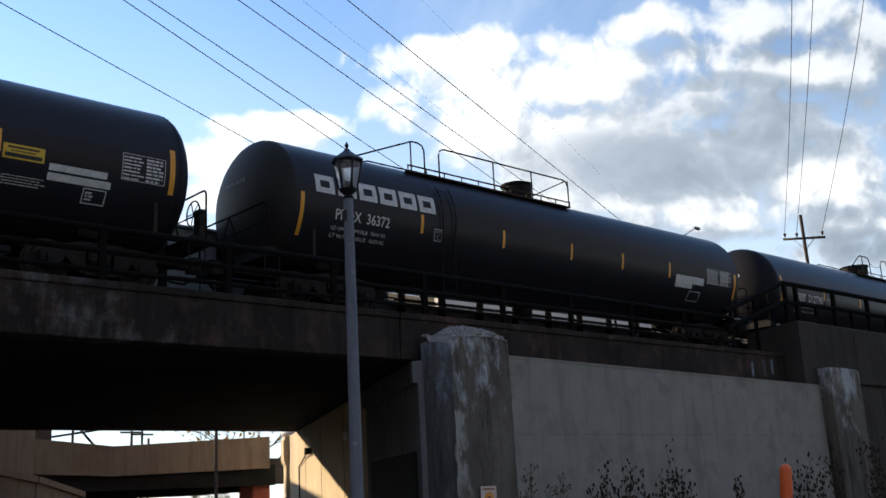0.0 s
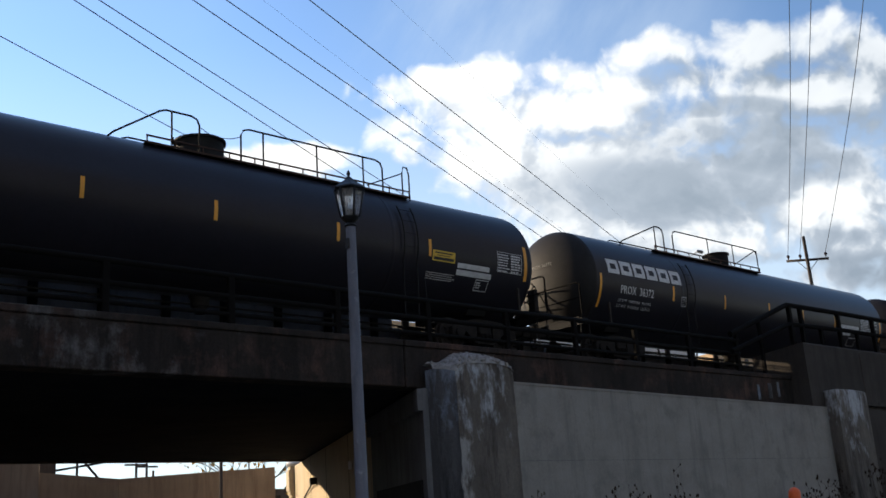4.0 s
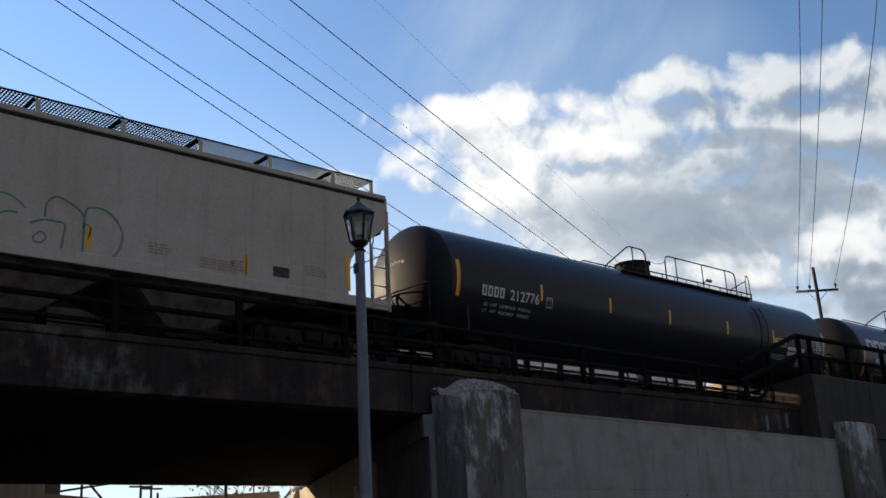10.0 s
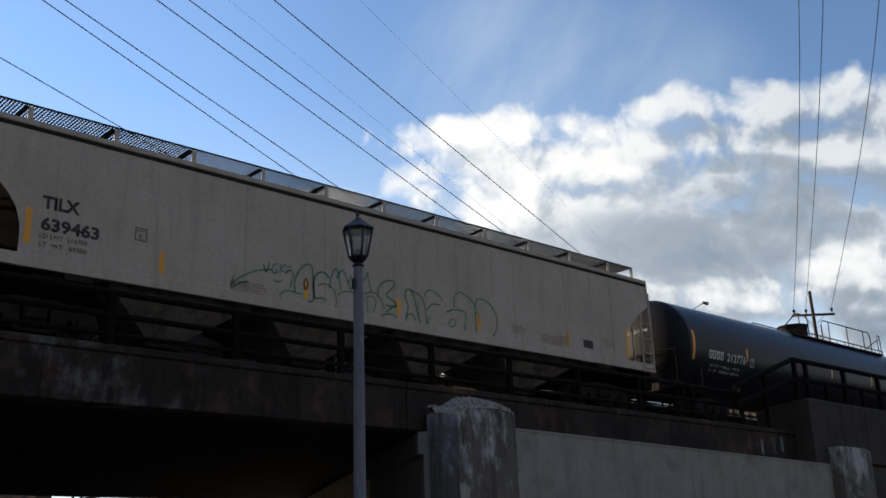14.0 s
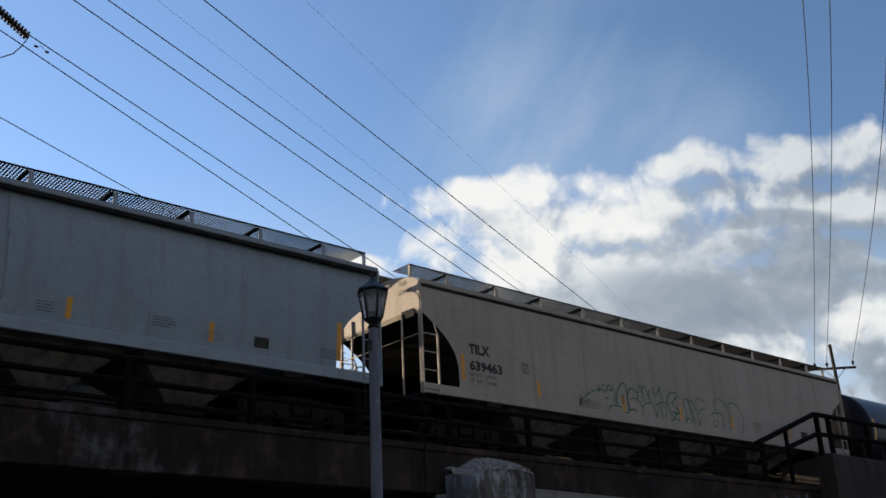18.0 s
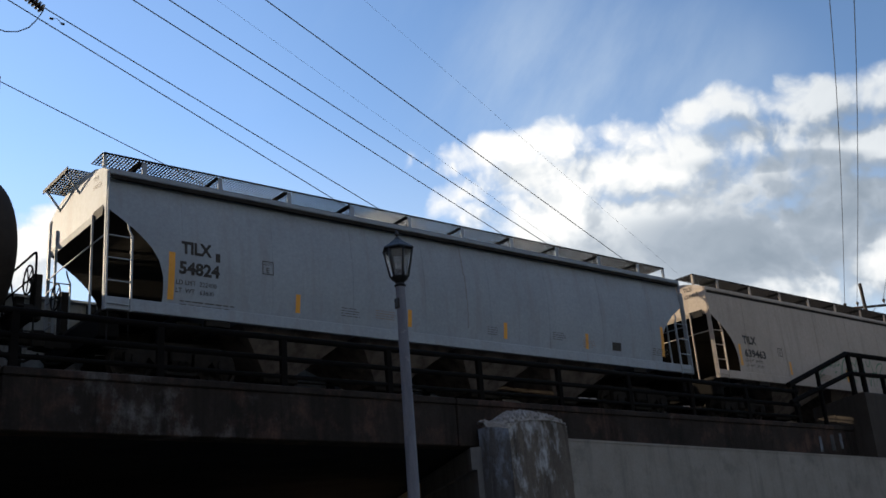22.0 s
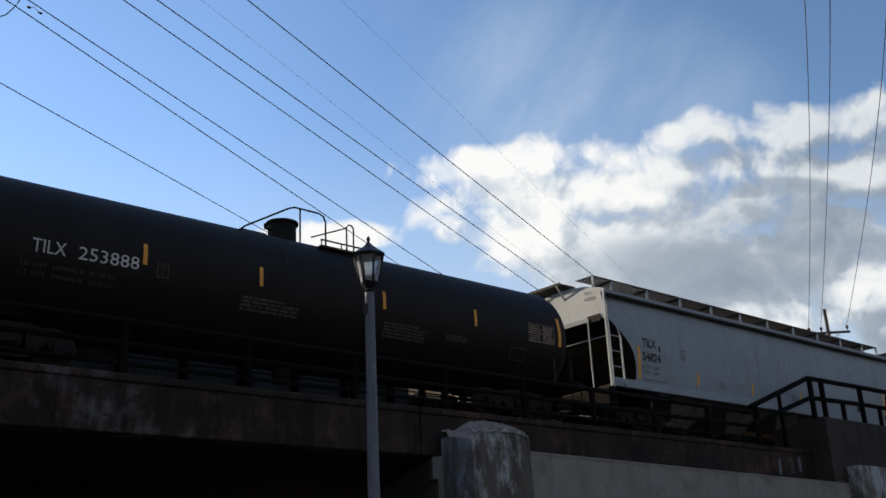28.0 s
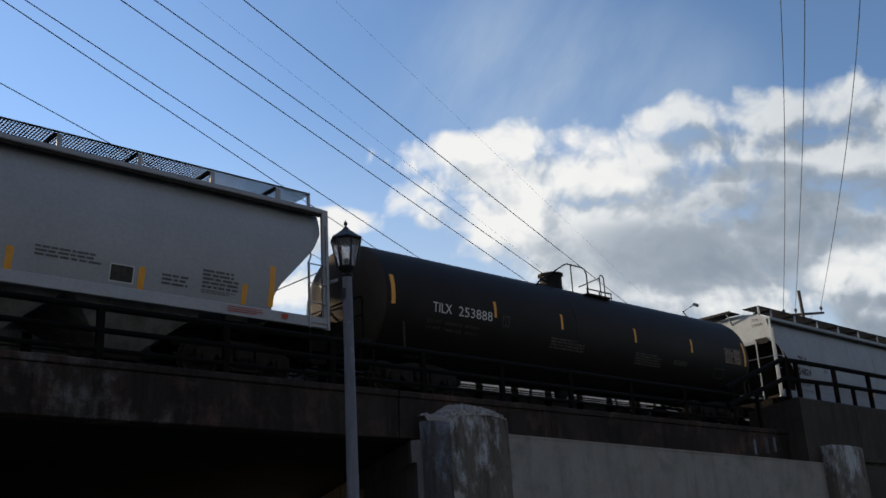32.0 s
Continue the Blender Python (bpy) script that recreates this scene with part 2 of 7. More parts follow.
M_FASCIA = sooty_fascia()
# undersides coloured near black to hold the deep shade below the decks
M_SOFFIT = surface("shade_dark_soffit", (0.034, 0.036, 0.040), (0.050, 0.052, 0.056), 1, 0.95, 0.0, 0.3, spec=0.0)
M_UNDER = surface("near_black_beam", (0.014, 0.014, 0.014), (0.022, 0.022, 0.022), 1, 0.95, 0.0, 0.3, spec=0.0)


def flaking(name, base1, base2, dark, flake, lo, hi, top, reach_, corner=None):
    """Stained concrete with paint that flakes off in vertical strips, thickest high up where it was last painted."""
    m, t, p = nodes_of(name)
    col = ramp(t, noise_of(t, 0.9, 6, 0.7, (1.6, 1.6, 0.5)), [(0.3, base1), (0.7, base2)])
    col = mixed(t, col, dark, ramp(t, noise_of(t, 1.0, 7, 0.72, (2.6, 2.6, 0.35)), [(0.48, (0, 0, 0)), (0.66, (1, 1, 1))]))
    n = mixed(t, noise_of(t, 1.0, 9, 0.75, (3.6, 3.6, 1.3)), noise_of(t, 0.8, 3, 0.5, (1.6, 1.6, 0.9)), 0.42)
    tc, sp = t.nodes.new("ShaderNodeTexCoord"), t.nodes.new("ShaderNodeSeparateXYZ")
    t.links.new(tc.outputs["Object"], sp.inputs[0])
    mr = t.nodes.new("ShaderNodeMapRange")
    for k, v in ((1, top - reach_), (2, top), (3, -0.10), (4, 0.05)):
        mr.inputs[k].default_value = v
    t.links.new(sp.outputs[2], mr.inputs[0])
    ad = t.nodes.new("ShaderNodeMath")
    t.links.new(n, ad.inputs[0])
    t.links.new(mr.outputs[0], ad.inputs[1])
    f = ramp(t, ad.outputs[0], [(lo, (0, 0, 0)), (hi, (1, 1, 1))])
    col = mixed(t, col, flake, f)
    if corner:                          # an older coat left along one corner, low down
        x0, x1, zc, tint = corner
        add = n
        for src, a, b, v, w in ((sp.outputs[0], x0, x1, 0.10, -0.16), (sp.outputs[2], zc - 0.5, zc, 0.0, -0.3)):
            r, q = t.nodes.new("ShaderNodeMapRange"), t.nodes.new("ShaderNodeMath")
            for k, val in ((1, a), (2, b), (3, v), (4, w)):
                r.inputs[k].default_value = val
            t.links.new(src, r.inputs[0])
            t.links.new(add, q.inputs[0])
            t.links.new(r.outputs[0], q.inputs[1])
            add = q.outputs[0]
        col = mixed(t, col, tint, ramp(t, add, [(0.49, (0, 0, 0)), (0.57, (1, 1, 1))]))
    grain = noise_of(t, 22, 6, 0.75)
    col = mixed(t, col, ramp(t, grain, [(0.25, (0.6, 0.6, 0.6)), (0.75, (1.2, 1.2, 1.2))]), 0.7, "MULTIPLY")
    t.links.new(col, p.inputs["Base Color"])
    p.inputs["Roughness"].default_value, p.inputs["Specular IOR Level"].default_value = 0.9, 0.2
    b = t.nodes.new("ShaderNodeBump")
    b.inputs["Strength"].default_value, b.inputs["Distance"].default_value = 0.7, 0.03
    t.links.new(grain, b.inputs["Height"])
    t.links.new(b.outputs[0], p.inputs["Normal"])
    return m


M_PIER = flaking("brown_concrete_with_flaking_white_paint", (0.095, 0.084, 0.073), (0.20, 0.178, 0.155), (0.042, 0.038, 0.035), (0.45, 0.47, 0.50), 0.505, 0.60, 4.95, 1.9, (14.36, 14.95, 3.75, (0.36, 0.355, 0.34)))
M_PIERSIDE = flaking("concrete_with_worn_blue_paint", (0.075, 0.076, 0.080), (0.135, 0.136, 0.142), (0.034, 0.034, 0.036), (0.24, 0.28, 0.35), 0.53, 0.62, 4.9, 2.6)
M_RUBBLE = surface("broken_concrete", (0.22, 0.21, 0.20), (0.42, 0.40, 0.38), 8, 0.95, bump=0.8, fine=50)
M_WALL = surface("grey_cast_concrete", (0.235, 0.222, 0.205), (0.325, 0.308, 0.283), 0.9, 0.85, bump=0.25, fine=26, streak=((0.155, 0.153, 0.148), 0.50, 0.85), spots=((0.165, 0.160, 0.150), 1.1, 0.54, 0.74))
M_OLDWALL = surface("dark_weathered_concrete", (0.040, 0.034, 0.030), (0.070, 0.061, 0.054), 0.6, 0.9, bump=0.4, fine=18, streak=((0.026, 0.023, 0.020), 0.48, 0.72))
# abutment concrete in two tones: sunlit yellow tan, then shaded blue-grey
M_ABUT = surface("dirty_sunlit_concrete", (0.44, 0.35, 0.235), (0.56, 0.46, 0.32), 0.5, 0.9, bump=0.4, fine=18, streak=((0.24, 0.19, 0.13), 0.56, 0.85))
M_NEARABUT = surface("shade_grey_stained_concrete", (0.115, 0.116, 0.122), (0.19, 0.19, 0.195), 0.7, 0.9, bump=0.4, fine=18, streak=((0.06, 0.058, 0.058), 0.47, 0.78))
M_TAN = surface("tan_bridge_concrete", (0.138, 0.105, 0.076), (0.215, 0.167, 0.122), 0.3, 0.9, bump=0.3, streak=((0.10, 0.074, 0.054), 0.46, 0.8))
M_BRICK = surface("red_painted_concrete", (0.20, 0.05, 0.035), (0.30, 0.09, 0.06), 1.5, 0.9, bump=0.4, spots=((0.35, 0.33, 0.30), 1.2, 0.62, 0.7))
M_ASPHALT = surface("asphalt", (0.040, 0.040, 0.041), (0.065, 0.064, 0.062), 0.7, 0.9, bump=0.5, fine=60)
M_GROUND = surface("dry_grass_and_gravel", (0.10, 0.09, 0.064), (0.17, 0.15, 0.11), 0.8, 0.95, bump=0.8, fine=30)
M_PAVE = surface("pavement_concrete", (0.24, 0.23, 0.21), (0.33, 0.315, 0.29), 0.6, 0.9, bump=0.3)
M_BALLAST = surface("ballast_stone", (0.07, 0.065, 0.06), (0.18, 0.17, 0.16), 9, 0.95, bump=1.0, fine=25)
M_TIE = surface("creosoted_tie", (0.03, 0.024, 0.02), (0.07, 0.055, 0.045), 5, 0.9, bump=0.5)
M_RAILST = surface("rail_steel", (0.12, 0.08, 0.06), (0.22, 0.16, 0.12), 5, 0.45, 0.7, 0.1)
M_LAMPPOST = surface("weathered_grey_lamp_paint", (0.13, 0.14, 0.175), (0.20, 0.21, 0.25), 2.2, 0.6, 0.2, 0.25, fine=60, stretch=(6, 6, 1), spots=((0.33, 0.33, 0.35), 7, 0.62, 0.72))
M_LAMPTOP = surface("black_cast_iron", (0.010, 0.011, 0.012), (0.022, 0.022, 0.024), 8, 0.5, 0.3, 0.2)
M_WOOD = surface("weathered_pole_wood", (0.045, 0.038, 0.034), (0.09, 0.076, 0.068), 3, 0.9, bump=0.5, stretch=(6, 6, 0.6))
M_WIRE = surface("black_cable", (0.02, 0.02, 0.024), (0.04, 0.04, 0.045), 3, 0.5, 0.4, 0)
M_INSUL = surface("brown_glazed_insulator", (0.03, 0.022, 0.02), (0.07, 0.05, 0.045), 8, 0.25, 0, 0.02)
M_GALV = surface("galvanised_steel", (0.20, 0.21, 0.22), (0.34, 0.35, 0.36), 4, 0.5, 0.6, 0.1)
M_ORANGE = surface("orange_plastic", (0.75, 0.10, 0.015), (0.85, 0.15, 0.03), 3, 0.45, 0, 0.05)
M_STEM = surface("dry_weed_stem", (0.035, 0.026, 0.018), (0.08, 0.06, 0.04), 9, 0.9, 0, 0.2)
M_OLIVE = surface("olive_weed_leaves", (0.06, 0.055, 0.022), (0.11, 0.10, 0.04), 9, 0.9, 0, 0.2)
M_SEED = surface("dry_seed_head", (0.020, 0.014, 0.011), (0.05, 0.035, 0.025), 20, 0.95, 0, 0.3)
M_BARK = surface("tree_bark", (0.05, 0.04, 0.03), (0.11, 0.09, 0.07), 5, 0.95, 0, 0.6)
M_LEAF = surface("olive_leaves", (0.05, 0.07, 0.02), (0.12, 0.11, 0.03), 1.5, 0.8, 0, 0.1)
M_LEAFY = surface("yellow_autumn_leaves", (0.30, 0.17, 0.03), (0.45, 0.25, 0.04), 3, 0.8, 0, 0.1)
M_LEAFR = surface("russet_leaves", (0.16, 0.06, 0.025), (0.26, 0.10, 0.04), 2, 0.8, 0, 0.1)
M_SIGN = surface("pale_sign_board", (0.62, 0.50, 0.46), (0.72, 0.60, 0.55), 5, 0.5, 0, 0.02)
M_SIGNINK = surface("sign_ink", (0.25, 0.10, 0.06), (0.35, 0.14, 0.08), 9, 0.6, 0, 0)
M_SIGNORANGE = surface("sign_orange", (0.75, 0.30, 0.05), (0.8, 0.36, 0.08), 9, 0.5, 0, 0)
M_STUCCO = surface("cream_building_wall", (0.72, 0.71, 0.68), (0.84, 0.82, 0.79), 0.6, 0.9, 0, 0.2)
M_TANWALL = surface("tan_building_wall", (0.52, 0.37, 0.22), (0.62, 0.46, 0.29), 0.6, 0.9, 0, 0.2)

M_FROST, tf, pf = nodes_of("frosted_lamp_glass")
tcol = ramp(tf, noise_of(tf, 9, 4, 0.6), [(0.3, (0.84, 0.85, 0.86)), (0.7, (0.95, 0.95, 0.95))])
tf.links.new(tcol, pf.inputs["Base Color"])
pf.inputs["Roughness"].default_value, pf.inputs["Transmission Weight"].default_value, pf.inputs["IOR"].default_value = 0.12, 0.94, 1.1
M_PANE, _, pp = nodes_of("window_glass")
pp.inputs["Base Color"].default_value = (0.03, 0.035, 0.04, 1)
pp.inputs["Roughness"].default_value = 0.08


# ---------------------------------------------------------------- mesh helpers
def box(bm, x0, x1, y0, y1, z0, z1, bevel=0.0):
    v = [bm.verts.new(p) for p in itertools.product((x0, x1), (y0, y1), (z0, z1))]
    fs = [bm.faces.new([v[i] for i in q]) for q in ((0, 1, 3, 2), (4, 6, 7, 5), (0, 4, 5, 1), (2, 3, 7, 6), (0, 2, 6, 4), (1, 5, 7, 3))]
    if bevel:
        bmesh.ops.bevel(bm, geom=list({e for f in fs for e in f.edges}), offset=bevel, segments=1, affect="EDGES")


def obox(bm, m, sx, sy, sz):
    """A box of full sizes sx, sy, sz at the pose m."""
    v = [bm.verts.new(m @ Vector(p)) for p in itertools.product((-sx / 2, sx / 2), (-sy / 2, sy / 2), (-sz / 2, sz / 2))]
    for q in ((0, 1, 3, 2), (4, 6, 7, 5), (0, 4, 5, 1), (2, 3, 7, 6), (0, 2, 6, 4), (1, 5, 7, 3)):
        bm.faces.new([v[i] for i in q])


def tube(bm, pts, r, n=8, r2=None, caps=True):
    """A round bar along the points; r2: its radius at the end."""
    pts = [Vector(p) for p in pts]
    rings = []
    for i, p in enumerate(pts):
        a = pts[i] - pts[i - 1] if i else pts[1] - pts[0]
        b = pts[i + 1] - pts[i] if i + 1 < len(pts) else a
        d = (a.normalized() + b.normalized()).normalized()
        side = d.cross(Vector((0, 0, 1)) if abs(d.z) < 0.9 else Vector((1, 0, 0))).normalized()
        up = side.cross(d)
        k = i / (len(pts) - 1)
        rr = r + ((r if r2 is None else r2) - r) * k
        rings.append([bm.verts.new(p + rr * (math.cos(2 * math.pi * j / n) * side + math.sin(2 * math.pi * j / n) * up)) for j in range(n)])
    for u, w in zip(rings, rings[1:]):
        for j in range(n):
            bm.faces.new((u[j], u[(j + 1) % n], w[(j + 1) % n], w[j])).smooth = True
    if caps:
        bm.faces.new(rings[0][::-1])
        bm.faces.new(rings[-1])


def lathe(bm, profile, axis="z", n=24, at=(0, 0, 0), smooth=True):
    """Turns (along, radius) about an axis; ends are closed."""
    rings = []
    for h, r in profile:
        ring = []
        for j in range(n):
            c, s = math.cos(2 * math.pi * j / n) * r, math.sin(2 * math.pi * j / n) * r
            p = {"z": (c, s, h), "x": (h, c, s), "y": (s, h, c)}[axis]
            ring.append(bm.verts.new(Vector(at) + Vector(p)))
        rings.append(ring)
    for u, w in zip(rings, rings[1:]):
        for j in range(n):
            bm.faces.new((u[j], u[(j + 1) % n], w[(j + 1) % n], w[j])).smooth = smooth
    bm.faces.new(rings[0][::-1])
    bm.faces.new(rings[-1])


def prism(bm, poly, axis, a, b):
    """A polygon drawn out along an axis: for y the polygon is in x, z; for x in y, z; for z in x, y."""
    put = {"y": lambda p, q: (p[0], q, p[1]), "x": lambda p, q: (q, p[0], p[1]), "z": lambda p, q: (p[0], p[1], q)}[axis]
    u, w = [bm.verts.new(put(p, a)) for p in poly], [bm.verts.new(put(p, b)) for p in poly]
    n = len(poly)
    for i in range(n):
        bm.faces.new((u[i], u[(i + 1) % n], w[(i + 1) % n], w[i]))
    bm.faces.new(u[::-1])
    bm.faces.new(w)


def mesh_of(name, bm, material):
    bmesh.ops.recalc_face_normals(bm, faces=bm.faces)
    for e in bm.edges:                  # creases stay crisp on smooth-shaded parts
        f = e.link_faces
        if len(f) == 2 and (f[0].smooth != f[1].smooth or f[0].normal.dot(f[1].normal) < 0.72):
            e.smooth = False
    me = bpy.data.meshes.new(name)
    bm.to_mesh(me)
    bm.free()
    me.materials.append(material)
    return me


def part(name, bm, material, parent=None, label="", m=None):
    """Links a bmesh (or a mesh) as one object, under a thing or a part."""
    ob = new(name, bm if isinstance(bm, bpy.types.Mesh) else mesh_of(name, bm, material))
    if parent:
        ob.parent = parent
    if m is not None:
        ob.matrix_basis = m
    return tagged(ob, label)


def B(fn, *args, **kw):
    bm = bmesh.new()
    fn(bm, *args, **kw)
    return bm


def empty(name, m=None):
    ob = new(name)
    ob.empty_display_size = 0.3
    if m is not None:
        ob.matrix_basis = m
    return ob


def letters(text, size, bold=0.0):
    """The built-in font's letters as a mesh in x, y, from the left end of the base line; width too."""
    cu = bpy.data.curves.new("letters", "FONT")
    cu.body, cu.size, cu.resolution_u, cu.offset = text, size, 2, bold
    tmp = new("letters", cu)
    bpy.context.view_layer.update()
    me = bpy.data.meshes.new_from_object(tmp)
    bpy.data.objects.remove(tmp)
    bpy.data.curves.remove(cu)
    xs = [v.co.x for v in me.vertices]
    return me, max(xs) - min(xs), min(xs)


# ---------------------------------------------------------------- train: shared pieces
TY, RZ = 19.1, 5.8          # centre of the near track, top of its rails
WHEEL_R = 0.42
SPEED = (2.5101, -0.000048, 0.0000049)


def travelled(t):
    return SPEED[0] * t * (1 + SPEED[1] * t + SPEED[2] * t * t)


WHEELSETS, CARS = [], []


@functools.cache
def wheelset_mesh(which):
    bm = bmesh.new()
    if which == "axle":
        lathe(bm, [(-1.05, 0.07), (-0.8, 0.08), (0.8, 0.08), (1.05, 0.07)], "y", 12)
        return mesh_of("axle", bm, M_GRIME)
    s = 1 if which == "far" else -1
    prof = [(0.66, 0.46), (0.69, 0.455), (0.70, WHEEL_R + 0.01), (0.80, WHEEL_R), (0.80, 0.36), (0.745, 0.33), (0.74, 0.17), (0.84, 0.13), (0.84, 0.05)]
    lathe(bm, [(s * a, r) for a, r in prof], "y", 28)
    for k in range(5):      # plate holes read as dark slots
        a = 2 * math.pi * k / 5
        obox(bm, pose(0.24 * math.cos(a), s * 0.765, 0.24 * math.sin(a), 0, -math.degrees(a), 0), 0.09, 0.03, 0.05)
    return mesh_of("wheel", bm, M_WHEEL)


@functools.cache
def truck_mesh(which):
    bm = bmesh.new()
    if which == "bolster":
        box(bm, -0.22, 0.22, -1.1, 1.1, 0.42, 0.72, 0.03)
        lathe(bm, [(0.70, 0.30), (0.84, 0.28)], "z", 16)
        return mesh_of("bolster", bm, M_GRIME)
    if which == "spring":
        for dx, dy in itertools.product((-0.14, 0, 0.14), (-0.08, 0.08)):
            n = 40
            tube(bm, [(dx + 0.055 * math.cos(i * 1.05), dy + 0.055 * math.sin(i * 1.05), 0.22 + 0.24 * i / n) for i in range(n)], 0.012, 5)
        return mesh_of("spring_group", bm, M_GRIME)
    if which == "brake":
        for x in (-0.42, 0.42):
            box(bm, x - 0.05, x + 0.05, -0.95, 0.95, 0.33, 0.43)
            for y in (-0.74, 0.74):
                box(bm, x - 0.10, x + 0.10, y - 0.05, y + 0.05, 0.25, 0.60)
        tube(bm, [(-0.42, 0, 0.4), (0.42, 0, 0.62)], 0.03)
        return mesh_of("brake_beam", bm, M_GRIME)
    # cast side frame: an arch over the boxes, a window in the middle
    prism(bm, [(-1.12, 0.36), (-1.12, 0.56), (-0.95, 0.66), (-0.36, 0.80), (-0.36, 0.62), (-0.66, 0.48), (-0.72, 0.36)], "y", -0.07, 0.07)
    prism(bm, [(1.12, 0.36), (1.12, 0.56), (0.95, 0.66), (0.36, 0.80), (0.36, 0.62), (0.66, 0.48), (0.72, 0.36)], "y", -0.07, 0.07)
    prism(bm, [(-0.36, 0.64), (0.36, 0.64), (0.36, 0.80), (-0.36, 0.80)], "y", -0.07, 0.07)
    for s in (-1, 1):
        prism(bm, [(s * 0.66, 0.48), (s * 0.36, 0.62), (s * 0.28, 0.62), (s * 0.28, 0.20), (s * 0.36, 0.20)], "y", -0.07, 0.07)
        lathe(bm, [(-0.13, 0.13), (0.13, 0.13)], "y", 14, (s * 0.89, 0, WHEEL_R))
    prism(bm, [(-0.30, 0.17), (0.30, 0.17), (0.30, 0.23), (-0.30, 0.23)], "y", -0.09, 0.09)
    return mesh_of("side_frame", bm, M_GRIME)


def add_truck(car, x):
    truck = empty("truck", pose(x, 0, 0))
    truck.parent = car
    for name in ("bolster", "brake"):
        part({"brake": "brake_beam"}.get(name, name), truck_mesh(name), None, truck)
    for y in (-1.0, 1.0):
        part("side_frame", truck_mesh("frame"), None, truck, m=pose(0, y, 0))
        part("spring_group", truck_mesh("spring"), None, truck, m=pose(0, y, 0))
    for dx in (-0.89, 0.89):
        bm = bmesh.new()
        for key in ("axle", "near", "far"):
            bm.from_mesh(wheelset_mesh(key))
        me = bpy.data.meshes.new("wheelset")
        bm.to_mesh(me)
        bm.free()
        me.materials.append(M_WHEEL)
        ws = part("wheelset", me, None, truck, "pair of worn steel wheels on an axle")
        WHEELSETS.append((ws, dx))


def add_coupler(car, x, s):
    bm = bmesh.new()
    box(bm, min(x, x + s * 0.55), max(x, x + s * 0.55), -0.09, 0.09, 0.76, 0.98, 0.02)
    prism(bm, [(x + s * 0.50, -0.16), (x + s * 0.72, -0.20), (x + s * 0.78, -0.06), (x + s * 0.66, 0.02), (x + s * 0.78, 0.16), (x + s * 0.55, 0.20)], "z", 0.72, 1.02)
    part("coupler", bm, M_GRIME, car, "grimy steel knuckle coupler")
    bm = bmesh.new()
    tube(bm, [(x, 0.3, 0.75), (x + s * 0.25, 0.3, 0.55), (x + s * 0.5, 0.2, 0.5), (x + s * 0.72, 0.05, 0.62)], 0.03)
    part("air_hose", bm, M_BLACK, car, "black rubber air hose")


def add_brake_wheel(car, x, y, z):
    bm = bmesh.new()
    n = 20
    tube(bm, [(x, y + 0.27 * math.cos(2 * math.pi * i / n), z + 0.27 * math.sin(2 * math.pi * i / n)) for i in range(n + 1)], 0.018, 6)
    for k in range(5):
        a = 2 * math.pi * k / 5
        tube(bm, [(x, y, z), (x, y + 0.27 * math.cos(a), z + 0.27 * math.sin(a))], 0.012, 6)
    tube(bm, [(x, y, z), (x + 0.25, y, z)], 0.03, 6)
    part("brake_wheel", bm, M_BLACK, car)
    part("brake_stand", B(box, x + 0.08, x + 0.22, y - 0.12, y + 0.12, z - 0.75, z + 0.1), M_GRIME, car)


